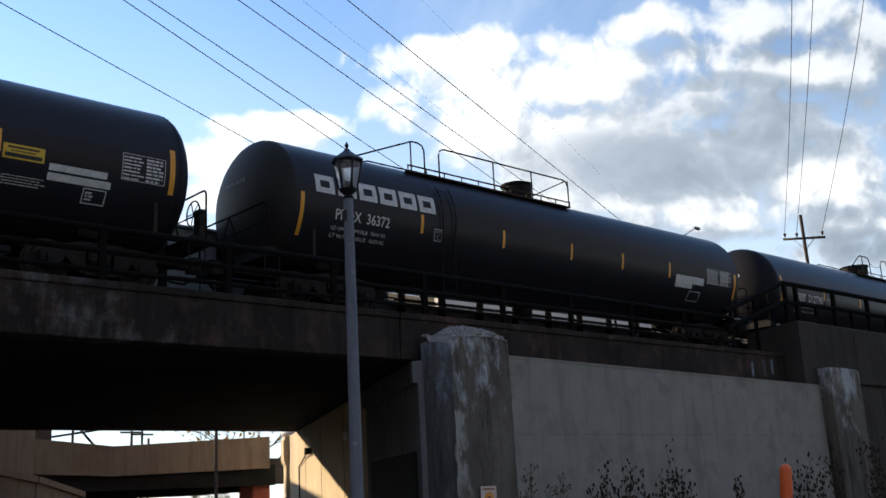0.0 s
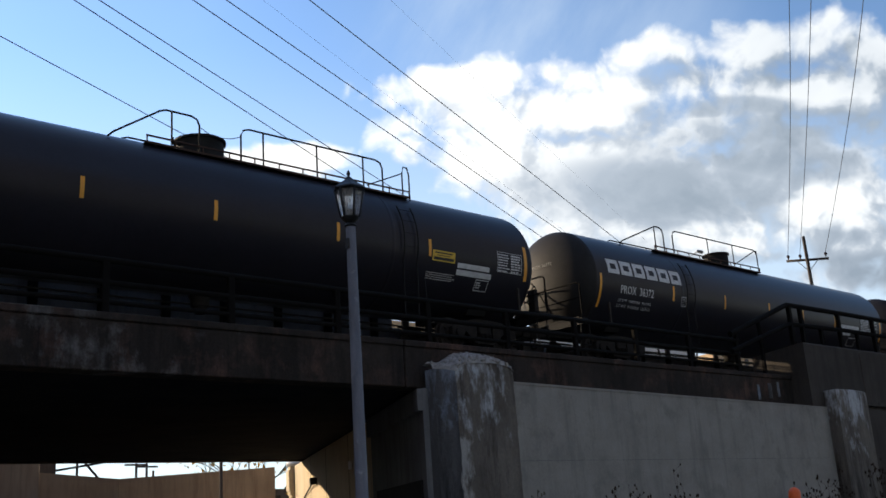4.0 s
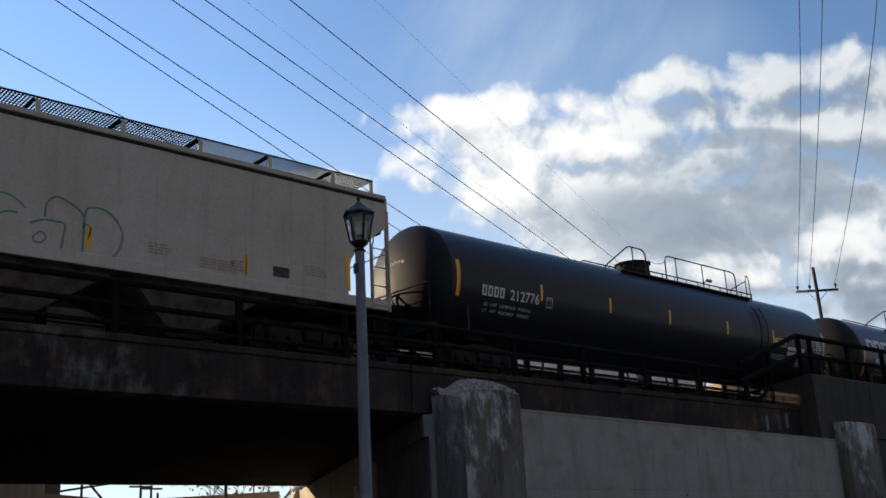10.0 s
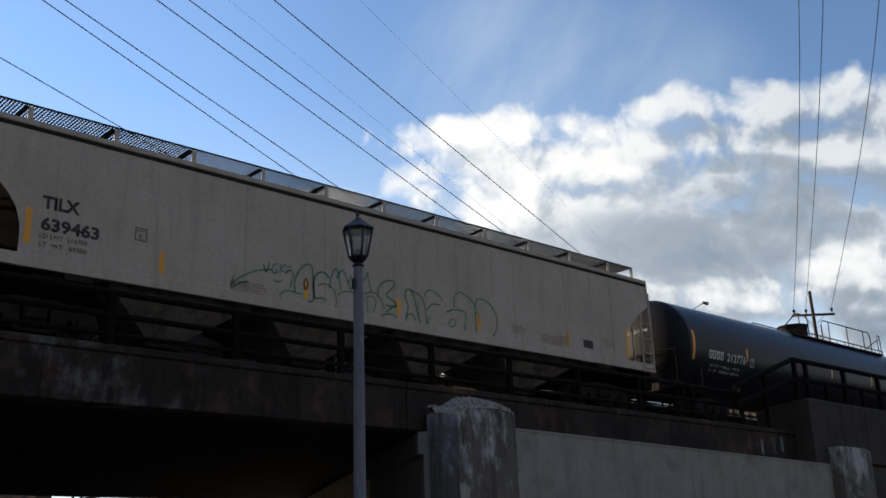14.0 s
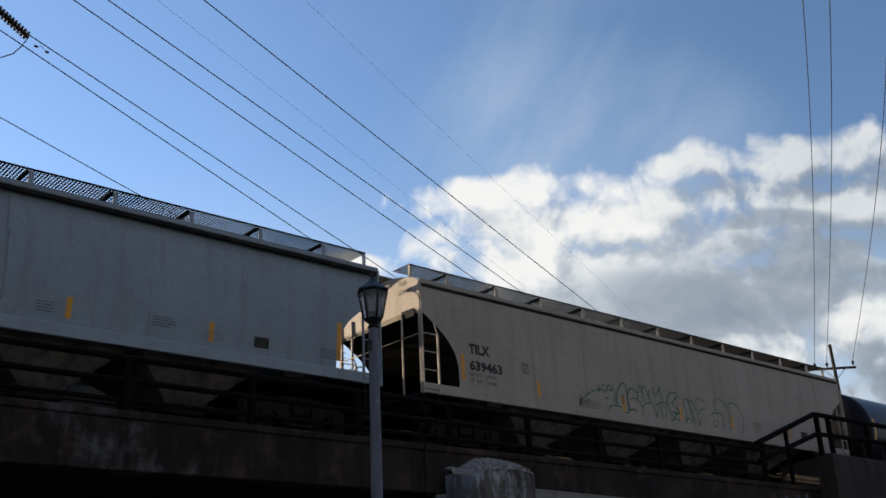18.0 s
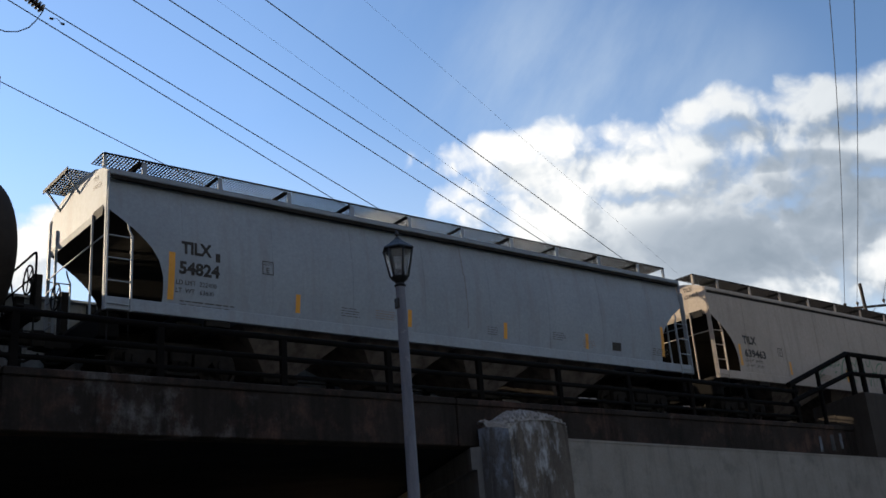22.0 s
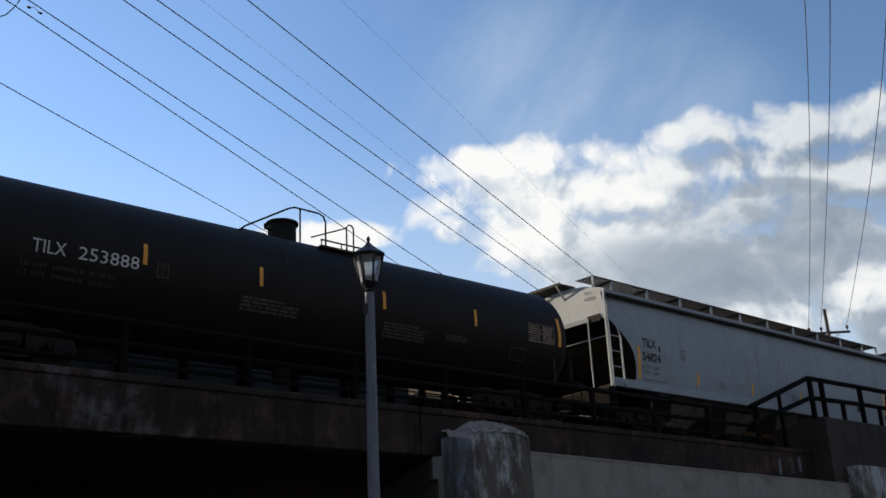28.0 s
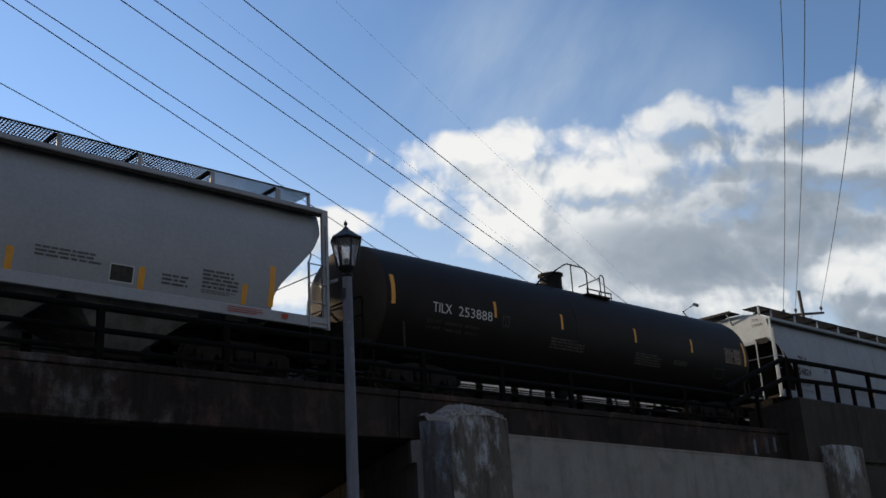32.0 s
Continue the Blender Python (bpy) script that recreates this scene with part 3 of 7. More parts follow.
class Side:
    """The near side of a car: puts flat marks on it, at x and z of the car."""

    def __init__(self, car, depth):
        self.car, self.depth = car, depth

    def lay(self, name, me, material, label="", lift=0.006):
        for v in me.vertices:
            x, z = v.co.x, v.co.y
            v.co = (x, self.depth(z) - lift, z)
        me.materials.clear()
        me.materials.append(material)
        return part(name, me, None, self.car, label)

    def text(self, body, x0, x1, z0, height, material, name="stencil", bold=0.0):
        me, wide, left = letters(body, 1.0, bold)
        hi = max(v.co.y for v in me.vertices)
        for v in me.vertices:
            v.co = (x0 + (v.co.x - left) * (x1 - x0) / wide, z0 + v.co.y * height / hi, 0)
        tagged(self.lay(name, me, material), kind="stuff")

    def polys(self, name, shapes, material, label="", lift=0.006):
        """Flat rectangles x0, x1, z0, z1, cut in strips so that they follow a curved side."""
        bm = bmesh.new()
        for x0, x1, z0, z1 in shapes:
            k = max(1, int((z1 - z0) / 0.08))
            for i in range(k):
                a, b = z0 + (z1 - z0) * i / k, z0 + (z1 - z0) * (i + 1) / k
                bm.faces.new([bm.verts.new(p) for p in ((x0, a, 0), (x1, a, 0), (x1, b, 0), (x0, b, 0))])
        me = bpy.data.meshes.new(name)
        bm.to_mesh(me)
        bm.free()
        return self.lay(name, me, material, label, lift)

    def lines(self, name, x0, x1, z0, z1, rows, material, seed, fill=0.62, lift=0.006):
        """Small writing that cannot be read, as broken bars."""
        rnd = random.Random(seed)
        out, step = [], (z1 - z0) / rows
        for r in range(rows):
            z, x = z0 + r * step, x0
            end = x1 - rnd.random() * 0.25 * (x1 - x0)
            while x < end:
                w = min(end - x, step * rnd.uniform(0.9, 3.4))
                out.append((x, x + w, z, z + step * fill))
                x += w + step * rnd.uniform(0.25, 0.6)
        return tagged(self.polys(name, out, material, lift=lift), kind="stuff")

    def frame_box(self, name, x0, x1, z0, z1, w, material):
        return self.polys(name, [(x0, x1, z0, z0 + w), (x0, x1, z1 - w, z1), (x0, x0 + w, z0 + w, z1 - w), (x1 - w, x1, z0 + w, z1 - w)], material)

    def blocks(self, name, x0, x1, z0, z1, count, stroke, gap, material, label):
        """A brand's letters as plain hollow slabs."""
        w = (x1 - x0 - gap * (count - 1)) / count
        out = []
        for i in range(count):
            a = x0 + i * (w + gap)
            out += [(a, a + w, z1 - stroke, z1), (a, a + stroke, z0 + stroke, z1 - stroke), (a, a + w, z0, z0 + stroke), (a + w - stroke, a + w, z0 + stroke, z1 - stroke)]
        return tagged(self.polys(name, out, material, label), kind="stuff")


def stripes(side, rows, kind="reflector_stripe"):
    for x, z0, z1, w in rows:
        side.polys(kind, [(x - w / 2, x + w / 2, z0, z1)], M_STRIPE)


# ---------------------------------------------------------------- train: tank cars
TANK_R, TANK_Z = 1.545, 2.426


def rail_run(car, y, x0, x1, base, top, posts, slope0=None, slope1=None, name="guard_rail"):
    """A guard rail on a platform: the upper bar with rounded corners, its posts."""
    bm = bmesh.new()
    pts = []
    if slope0 is not None:
        pts += [(x0 - slope0, y, base - 0.02), (x0 - slope0 + 0.12, y, base + 0.10)]
    else:
        pts += [(x0, y, base), (x0, y, top - 0.18)]
    pts += [(x0 + 0.06, y, top - 0.05), (x0 + 0.2, y, top), (x1 - 0.2, y, top), (x1 - 0.06, y, top - 0.05)]
    if slope1 is not None:
        pts += [(x1 + slope1, y, base + 0.1), (x1 + slope1, y, base)]
    else:
        pts += [(x1, y, top - 0.18), (x1, y, base)]
    tube(bm, pts, 0.022, 7)
    part(name, bm, M_BLACK, car)
    for x in posts:
        part("rail_post", B(tube, [(x, y, base), (x, y, top)], 0.02, 6), M_BLACK, car)


def tank_car(name, label, x0, x1, material, manway, plat, ladder=None, seam=()):
    """x0, x1: ends of the straight shell at time 0; manway, plat, ladder, seam: along the car, from its middle."""
    mid, half = (x0 + x1) / 2, (x1 - x0) / 2
    yc = TY - 1.6 + TANK_R
    car = empty(name, pose(mid, yc, RZ))
    tagged(car, label, "tank car", "cars of the freight train")
    CARS.append((car, mid, yc))
    bm = bmesh.new()
    head = [(half + 0.62 * math.sin(a), TANK_R * math.cos(a)) for a in np.linspace(0, math.pi / 2 - 0.06, 12)]
    lathe(bm, [(x, TANK_R) for x in np.linspace(-half, half, 9)], "x", 72, (0, 0, TANK_Z))
    part("tank_shell", bm, material, car, "long horizontal steel tank with dished ends")
    for s in (-1, 1):
        part("tank_head", B(lathe, [(s * x, r) for x, r in [(half - 0.06, TANK_R - 0.002)] + head], "x", 72, (0, 0, TANK_Z)), M_HEADE if material == M_TANK2 else M_HEADA if manway == 0.0 else M_HEAD, car, "round dished tank end")
    for x in seam:
        part("weld_band", B(lathe, [(x - 0.05, TANK_R + 0.001), (x - 0.03, TANK_R + 0.005), (x + 0.03, TANK_R + 0.005), (x + 0.05, TANK_R + 0.001)], "x", 72, (0, 0, TANK_Z)), material, car)
    for s in (-1, 1):
        xb = s * (half - 1.35)
        part("saddle", B(prism, [(-1.25, 1.62), (-0.75, 0.98), (0.75, 0.98), (1.25, 1.62), (0.9, 1.30), (0, 1.02), (-0.9, 1.30)], "x", xb - 0.32, xb + 0.32), M_BLACK, car)
        part("stub_sill", B(box, min(xb - s * 1.2, s * (half + 0.75)), max(xb - s * 1.2, s * (half + 0.75)), -0.22, 0.22, 0.78, 1.12), M_BLACK, car)
        part("end_sill", B(box, min(s * (half + 0.5), s * (half + 0.75)), max(s * (half + 0.5), s * (half + 0.75)), -1.45, 1.45, 0.92, 1.10), M_BLACK, car)
        for y in (-1.35, 1.35):
            bm = bmesh.new()
            tube(bm, [(xb - s * 0.6, y, 1.0), (s * (half + 0.7), y, 1.0)], 0.035)
            part("end_sill_pipe", bm, M_BLACK, car)
            bm = bmesh.new()
            for z in (0.38, 0.66, 0.94):
                tube(bm, [(s * (half + 0.34), y, z), (s * (half + 0.70), y, z)], 0.014, 6)
            for dx in (0.34, 0.70):
                tube(bm, [(s * (half + dx), y, 0.36), (s * (half + dx), y, 1.0)], 0.016, 6)
            part("sill_step", bm, M_BLACK, car)
        xr, zr = s * (half + 0.68), 2.12            # handrail across the end of the car, on posts and a middle stand
        part("end_handrail", B(tube, [(xr, -1.42, 0.98), (xr, -1.42, zr - 0.10), (xr, -1.38, zr - 0.02), (xr, -1.28, zr), (xr, 1.28, zr), (xr, 1.38, zr - 0.02), (xr, 1.42, zr - 0.10), (xr, 1.42, 0.98)], 0.022, 7), M_RAILING, car, "worn black end handrail")
        part("handrail_bar", B(tube, [(xr, -1.42, 1.68), (xr, 1.42, 1.68)], 0.016, 6), M_RAILING, car)
        for y in (-0.42, 0.62):
            part("handrail_stay", B(tube, [(xr, 0.1, zr), (xr, y, 1.12)], 0.018, 6), M_RAILING, car)
        xa, xc = sorted((s * (half + 0.5), s * (half - 0.75)))
        # pale metal stands in for sunlight along the bar
        part("side_step_bar", B(box, xa, xc, -1.53, -1.45, 0.95, 0.995), M_GALV, car, "steel side step bar in a sunlit pale tone")
        part("step_strap", B(box, s * (half - 0.46) - 0.035, s * (half - 0.46) + 0.035, -1.52, -1.48, 0.99, 1.64), M_WHEEL, car)
        part("crossover_board", B(box, min(s * (half + 0.42), s * (half + 0.74)), max(s * (half + 0.42), s * (half + 0.74)), -1.35, 1.35, 1.11, 1.15), M_BLACK, car)
        add_truck(car, xb)
        add_coupler(car, s * (half + 0.55), s)
    part("brake_cylinder", B(lathe, [(-0.45, 0.16), (0.3, 0.2), (0.42, 0.12)], "x", 16, (-half + 3.3, 0.2, 0.78)), M_GRIME, car)
    part("brake_rod", B(tube, [(-half + 1.3, 0.1, 0.72), (half - 1.3, 0.1, 0.72)], 0.022), M_GRIME, car)
    part("outlet_valve", B(lathe, [(0.50, 0.11), (0.62, 0.14), (0.66, 0.2), (0.80, 0.2), (0.96, 0.3)], "z", 18, (manway, 0, 0)), M_GRIME, car)
    add_brake_wheel(car, half + 0.76, -0.75, 1.78)
    # top: protective housing, platform, guard rails
    top = TANK_Z + TANK_R
    r, h = manway_size[name]
    part("protective_housing", B(lathe, [(top - 0.12, r), (top + h - 0.05, r), (top + h - 0.05, r + 0.05), (top + h, r + 0.05), (top + h + 0.02, r * 0.8)], "z", 24, (manway, 0, 0)), M_BLACK, car, "round black valve housing")
    bm = bmesh.new()
    for k in range(8):
        a = 2 * math.pi * k / 8
        lathe(bm, [(0, 0.03), (0.025, 0.025)], "z", 6, (manway + (r + 0.02) * math.cos(a), (r + 0.02) * math.sin(a), top + h - 0.02))
    tube(bm, [(manway - r, -0.05, top + 0.25), (manway - r - 0.16, -0.05, top + 0.27), (manway - r - 0.16, -0.05, top + 0.38)], 0.035)
    tagged(part("housing_bolts", bm, M_BLACK, car), kind="stuff")
    p0, p1 = plat
    for y0, y1 in ((-0.98, -0.80), (0.80, 0.98)):
        part("walkway", B(box, p0, p1, y0, y1, top - 0.25, top - 0.235), M_GRATE, car)
        ye = y0 if y0 < 0 else y1
        part("walkway_edge", B(box, p0, p1, ye - 0.012, ye + 0.012, top - 0.27, top - 0.225), M_RUST, car, "rusty walkway angle")
        part("toe_bar", B(box, p0, p1, ye - 0.012, ye + 0.012, top - 0.12, top - 0.085), M_RUST, car)
        for x in np.linspace(p0 + 0.02, p1 - 0.02, max(3, int((p1 - p0) / 0.55))):
            part("toe_bar_post", B(box, x - 0.012, x + 0.012, ye - 0.01, ye + 0.01, top - 0.24, top - 0.1), M_RUST, car)
    for x in np.linspace(p0 + 0.2, p1 - 0.2, 4):
        part("walkway_bracket", B(box, x - 0.03, x + 0.03, -0.98, 0.98, top - 0.30, top - 0.25), M_BLACK, car)
    if ladder is not None:
        bm = bmesh.new()
        pts = [(TANK_Z + (TANK_R + 0.07) * math.sin(a), -(TANK_R + 0.07) * math.cos(a)) for a in np.linspace(0.55, -0.35, 7)]
        for dx in (-0.21, 0.21):
            tube(bm, [(ladder + dx, y, z) for z, y in pts] + [(ladder + dx, -1.5, 0.62)], 0.018, 6)
        for i in range(4):
            a = 0.48 - i * 0.20
            tube(bm, [(ladder - 0.21, -(TANK_R + 0.07) * math.cos(a), TANK_Z + (TANK_R + 0.07) * math.sin(a)), (ladder + 0.21, -(TANK_R + 0.07) * math.cos(a), TANK_Z + (TANK_R + 0.07) * math.sin(a))], 0.008, 5)
        for z in (1.66, 1.40, 1.14, 0.9, 0.64):
            tube(bm, [(ladder - 0.21, -1.5, z), (ladder + 0.21, -1.5, z)], 0.007, 5)
        part("side_ladder", bm, M_BLACK, car, "narrow black steel side ladder")
    return car, mid, half, Side(car, lambda z: -math.sqrt(max(0.01, TANK_R ** 2 - (z - TANK_Z) ** 2)))


manway_size = {"black_tank_car": (0.42, 0.40)}


def load_lines(side, x0, x1, z, rows, material):
    """LD LMT and LT WT lines."""
    for k, (a, b, c) in enumerate(rows):
        zz, w = z - k * 0.15, x1 - x0
        side.text(a, x0, x0 + 0.27 * w, zz, 0.075, material)
        side.text(b, x0 + 0.33 * w, x0 + 0.66 * w, zz, 0.075, material)
        side.text(c, x0 + 0.72 * w, x1, zz, 0.075, material)


def plate_box(side, x, z, s, letter, material):
    side.frame_box("plate_mark", x, x + s, z, z + s * 1.1, 0.018, material)
    side.text(letter, x + 0.36 * s, x + 0.64 * s, z + 0.15 * s, 0.42 * s, material)
    side.text("PLATE", x + 0.16 * s, x + 0.84 * s, z + 0.74 * s, 0.2 * s, material)


def data_panel(side, x0, x1, z0, z1, seed, ink=M_TEXTW):
    side.frame_box("data_panel", x0, x1, z0, z1, 0.012, ink)
    n = 7
    for k in range(n):
        z = z0 + 0.02 + (z1 - z0 - 0.04) * k / n
        side.lines("stencil", x0 + 0.03, x0 + 0.52 * (x1 - x0), z, z + 0.05, 1, ink, seed + k)
        side.lines("stencil", x0 + 0.55 * (x1 - x0), x1 - 0.02, z, z + 0.05, 1, ink, seed + 50 + k, 0.8)


def end_number(car, half, s, text, material):
    """The car's number on its dished end."""
    me, wide, left = letters(text, 1.0)
    for v in me.vertices:
        y = (v.co.x - left) * 0.8 / wide - 0.4
        z = v.co.y * 0.14
        zz = TANK_Z + 0.42 + z
        r2 = (y / TANK_R) ** 2 + ((zz - TANK_Z) / TANK_R) ** 2
        v.co = (s * (half + 0.62 * math.sqrt(max(0.0, 1 - r2)) + 0.012), s * y, zz)
    me.materials.clear()
    me.materials.append(material)
    tagged(part("end_number", me, None, car), kind="stuff")


TOP = TANK_Z + TANK_R


def build_tank_a():
    """The car with the large six-slab mark."""
    manway_size["black_tank_car"] = (0.42, 0.48)
    car, mid, half, side = tank_car("black_tank_car", "glossy black tank car with large white mark and yellow stripes", 12.1, 29.5, M_TANK, 0.0, (-5.0, 1.15), ladder=-4.25, seam=(-4.62,))
    L = lambda x: x - mid
    side.blocks("brand_mark", L(12.62), L(16.16), 2.50, 2.93, 6, 0.13, 0.09, M_TEXTW, "large white brand mark as slabs")
    side.text("PROX  36372", L(13.17), L(14.72), 1.97, 0.23, M_TEXTW, "car_number", bold=0.012)
    load_lines(side, L(13.1), L(14.65), 1.74, [("LD LMT", "168900LB", "76430 KG"), ("LT WT", "94100LB", "42650 KG")], M_TEXTW)
    stripes(side, [(L(12.26), 1.52, 2.44, 0.10)] + [(L(x), 1.98, 2.43, 0.085) for x in (15.72, 18.52, 21.19, 23.45, 25.75)] + [(L(29.36), 1.62, 2.44, 0.10)])
    plate_box(side, L(16.12), 1.86, 0.26, "C", M_TEXTW)
    side.polys("paint_patch", [(L(26.1), L(27.6), 1.90, 2.12), (L(26.1), L(27.0), 1.76, 1.90)], M_TEXTW, "white paint patch")
    side.frame_box("test_panel", L(26.9), L(27.5), 1.42, 1.70, 0.02, M_TEXTW)
    data_panel(side, L(27.75), L(29.1), 2.00, 2.48, 3)
    rail_run(car, -0.9, L(15.85), L(16.45), TOP - 0.24, TOP + 0.58, (L(16.0),), slope0=1.7)
    rail_run(car, -0.9, L(16.95), L(22.0), TOP - 0.24, TOP + 0.58, (L(18.94), L(20.45), L(22.0)))
    part("brace_bar", B(tube, [(L(20.5), -0.9, TOP - 0.1), (L(21.9), -0.9, TOP + 0.56)], 0.018, 6), M_BLACK, car)
    rail_run(car, 0.9, L(15.85), L(22.0), TOP - 0.24, TOP + 0.58, (L(18.0), L(20.0)))
    end_number(car, half, -1, "PROX 36372", M_FADED)
    end_number(car, half, 1, "PROX 36372", M_TEXTW)


def build_tank_b(lead=False):
    """The two alike cars behind and ahead of it."""
    manway_size["black_tank_car"] = (0.53, 0.42)
    x0, x1 = (-8.75, 9.3) if not lead else (32.2, 50.25)
    car, mid, half, side = tank_car("black_tank_car", "glossy black tank car with yellow stripes and roof platform", x0, x1, M_TANK, 0.25, (-1.5, 5.5), ladder=4.92, seam=(4.45,))
    L = lambda x: x - 0.275
    side.blocks("brand_mark", L(-7.75), L(-6.97), 1.98, 2.24, 4, 0.05, 0.05, M_TEXTW, "white brand mark as slabs")
    side.text("212776" if not lead else "212790", L(-6.75), L(-5.67), 1.98, 0.26, M_TEXTW, "car_number", bold=0.012)
    load_lines(side, L(-7.62), L(-5.95), 1.75, [("LD  LMT", "164800LB", "74750 KG"), ("LT   WT", "98200LB", "44550 KG")], M_TEXTW)
    stripes(side, [(L(-8.57), 1.86, 2.77, 0.12)] + [(L(x), 2.10, 2.52, 0.085) for x in (-5.59, -2.75, 0.04, 3.11, 5.84)] + [(L(9.17), 1.86, 2.77, 0.11)])
    plate_box(side, L(-5.4), 1.94, 0.24, "C", M_TEXTW)
    side.polys("placard", [(L(5.92), L(6.66), 2.02, 2.28)], M_PLACARD, "yellow notice with dark bars")
    side.polys("placard_ink", [(L(5.96), L(6.62), 2.05, 2.12), (L(6.0), L(6.56), 2.205, 2.24), (L(6.06), L(6.5), 2.15, 2.17)], M_TEXTB, lift=0.009)
    side.polys("paint_patch", [(L(6.76), L(7.86), 1.94, 2.06), (L(6.75), L(7.95), 1.77, 1.90)], M_TEXTW, "two white painted-out bars")
    side.lines("small_writing", L(5.8), L(6.75), 1.60, 1.78, 4, M_TEXTW, 11, 0.32)
    side.frame_box("test_panel", L(7.45), L(7.90), 1.48, 1.74, 0.02, M_TEXTW)
    side.lines("small_writing", L(7.5), L(7.66), 1.54, 1.7, 3, M_TEXTW, 12)
    data_panel(side, L(8.13), L(9.02), 2.0, 2.52, 20)
    part("white_tag", B(box, L(5.59), L(5.86), -1.50, -1.48, 0.49, 0.61), M_WHITE, car, "small white tag plate")
    part("tag_hanger", B(tube, [(L(5.72), -1.47, 0.60), (L(5.72), -1.40, 1.6)], 0.015, 6), M_BLACK, car)
    rail_run(car, -0.9, L(-0.95), L(0.02), TOP - 0.24, TOP + 0.58, (L(-0.62),), slope0=1.05)
    rail_run(car, -0.9, L(1.03), L(4.99), TOP - 0.24, TOP + 0.58, (L(1.6), L(3.05), L(4.4)))
    rail_run(car, 0.9, L(-0.95), L(4.99), TOP - 0.24, TOP + 0.58, (L(0.5), L(2.6)))
    bm = bmesh.new()
    a, b = L(5.62), L(5.84)
    tube(bm, [(a, -0.9, TOP - 0.2), (a, -0.9, TOP + 0.38), (a + 0.05, -0.9, TOP + 0.56), (b - 0.05, -0.9, TOP + 0.56), (b, -0.9, TOP + 0.38), (b, -0.9, TOP - 0.35)], 0.02, 6)
    part("ladder_hoop", bm, M_BLACK, car)
    part("hoop_brace", B(tube, [(L(4.5), -0.9, TOP - 0.12), (a, -0.9, TOP + 0.38)], 0.018, 6), M_BLACK, car)
    bm = bmesh.new()
    tube(bm, [(L(0.02), -0.9, TOP + 0.38), (L(0.25), -0.9, TOP + 0.26), (L(0.5), -0.9, TOP + 0.22), (L(0.8), -0.9, TOP + 0.27), (L(1.03), -0.9, TOP + 0.36)], 0.009, 5)
    part("safety_chain", bm, M_BLACK, car)
    end_number(car, half, -1, "212776" if not lead else "212790", M_TEXTW)


def build_tank_e():
    manway_size["black_tank_car"] = (0.33, 0.50)
    car, mid, half, side = tank_car("black_tank_car", "dull black tank car with yellow stripes and short platform", -65.95, -50.5, M_TANK2, -0.11, (0.3, 1.45), seam=(-0.9,))
    L = lambda x: x - mid
    side.text("TILX", L(-64.5), L(-63.88), 2.02, 0.24, M_TEXTW)
    side.text("253888", L(-63.65), L(-62.47), 2.02, 0.24, M_TEXTW, "car_number")
    load_lines(side, L(-64.65), L(-62.9), 1.76, [("LD LMT", "189000LB", "85750 KG"), ("LT WT", "74000LB", "33550 KG")], M_FAINT)
    stripes(side, [(L(-65.75), 2.04, 2.76, 0.12)] + [(L(x), 2.14, 2.56, 0.085) for x in (-62.36, -59.78, -56.53, -53.68)] + [(L(-50.64), 2.0, 2.78, 0.11)])
    plate_box(side, L(-62.1), 1.95, 0.25, "C", M_FAINT)
    side.lines("small_writing", L(-60.2), L(-58.8), 1.62, 1.92, 4, M_FAINT, 31)
    side.lines("small_writing", L(-56.5), L(-55.2), 1.55, 1.9, 5, M_FAINT, 32)
    side.lines("small_writing", L(-54.6), L(-53.8), 1.7, 1.85, 3, M_FAINT, 33)
    data_panel(side, L(-51.82), L(-50.85), 2.02, 2.5, 40, M_RUSTPANEL)
    side.frame_box("test_panel", L(-52.4), L(-51.85), 1.5, 1.8, 0.02, M_FAINT)
    rail_run(car, -0.85, L(-58.75), L(-57.7), TOP - 0.24, TOP + 0.58, (L(-58.4),), slope0=1.2)
    bm = bmesh.new()
    a, b = L(-57.1), L(-56.9)
    part("grab_bar", B(tube, [(L(-59.95), -0.85, TOP - 0.22), (L(-59.3), -0.85, TOP - 0.22), (L(-59.25), -0.85, TOP - 0.3)], 0.018, 6), M_BLACK, car)
    part("hoop_brace", B(tube, [(L(-58.1), -0.85, TOP - 0.05), (a, -0.85, TOP + 0.38)], 0.018, 6), M_BLACK, car)
    tube(bm, [(a, -0.85, TOP - 0.2), (a, -0.85, TOP + 0.40), (a + 0.05, -0.85, TOP + 0.47), (b - 0.05, -0.85, TOP + 0.47), (b, -0.85, TOP + 0.40), (b, -0.85, TOP - 0.25)], 0.02, 6)
    part("ladder_hoop", bm, M_BLACK, car)
    end_number(car, half, -1, "TILX 253888", M_TEXTW)


# ---------------------------------------------------------------- train: covered hoppers
SILL, EAVE, HW = 1.26, 3.90, 1.6


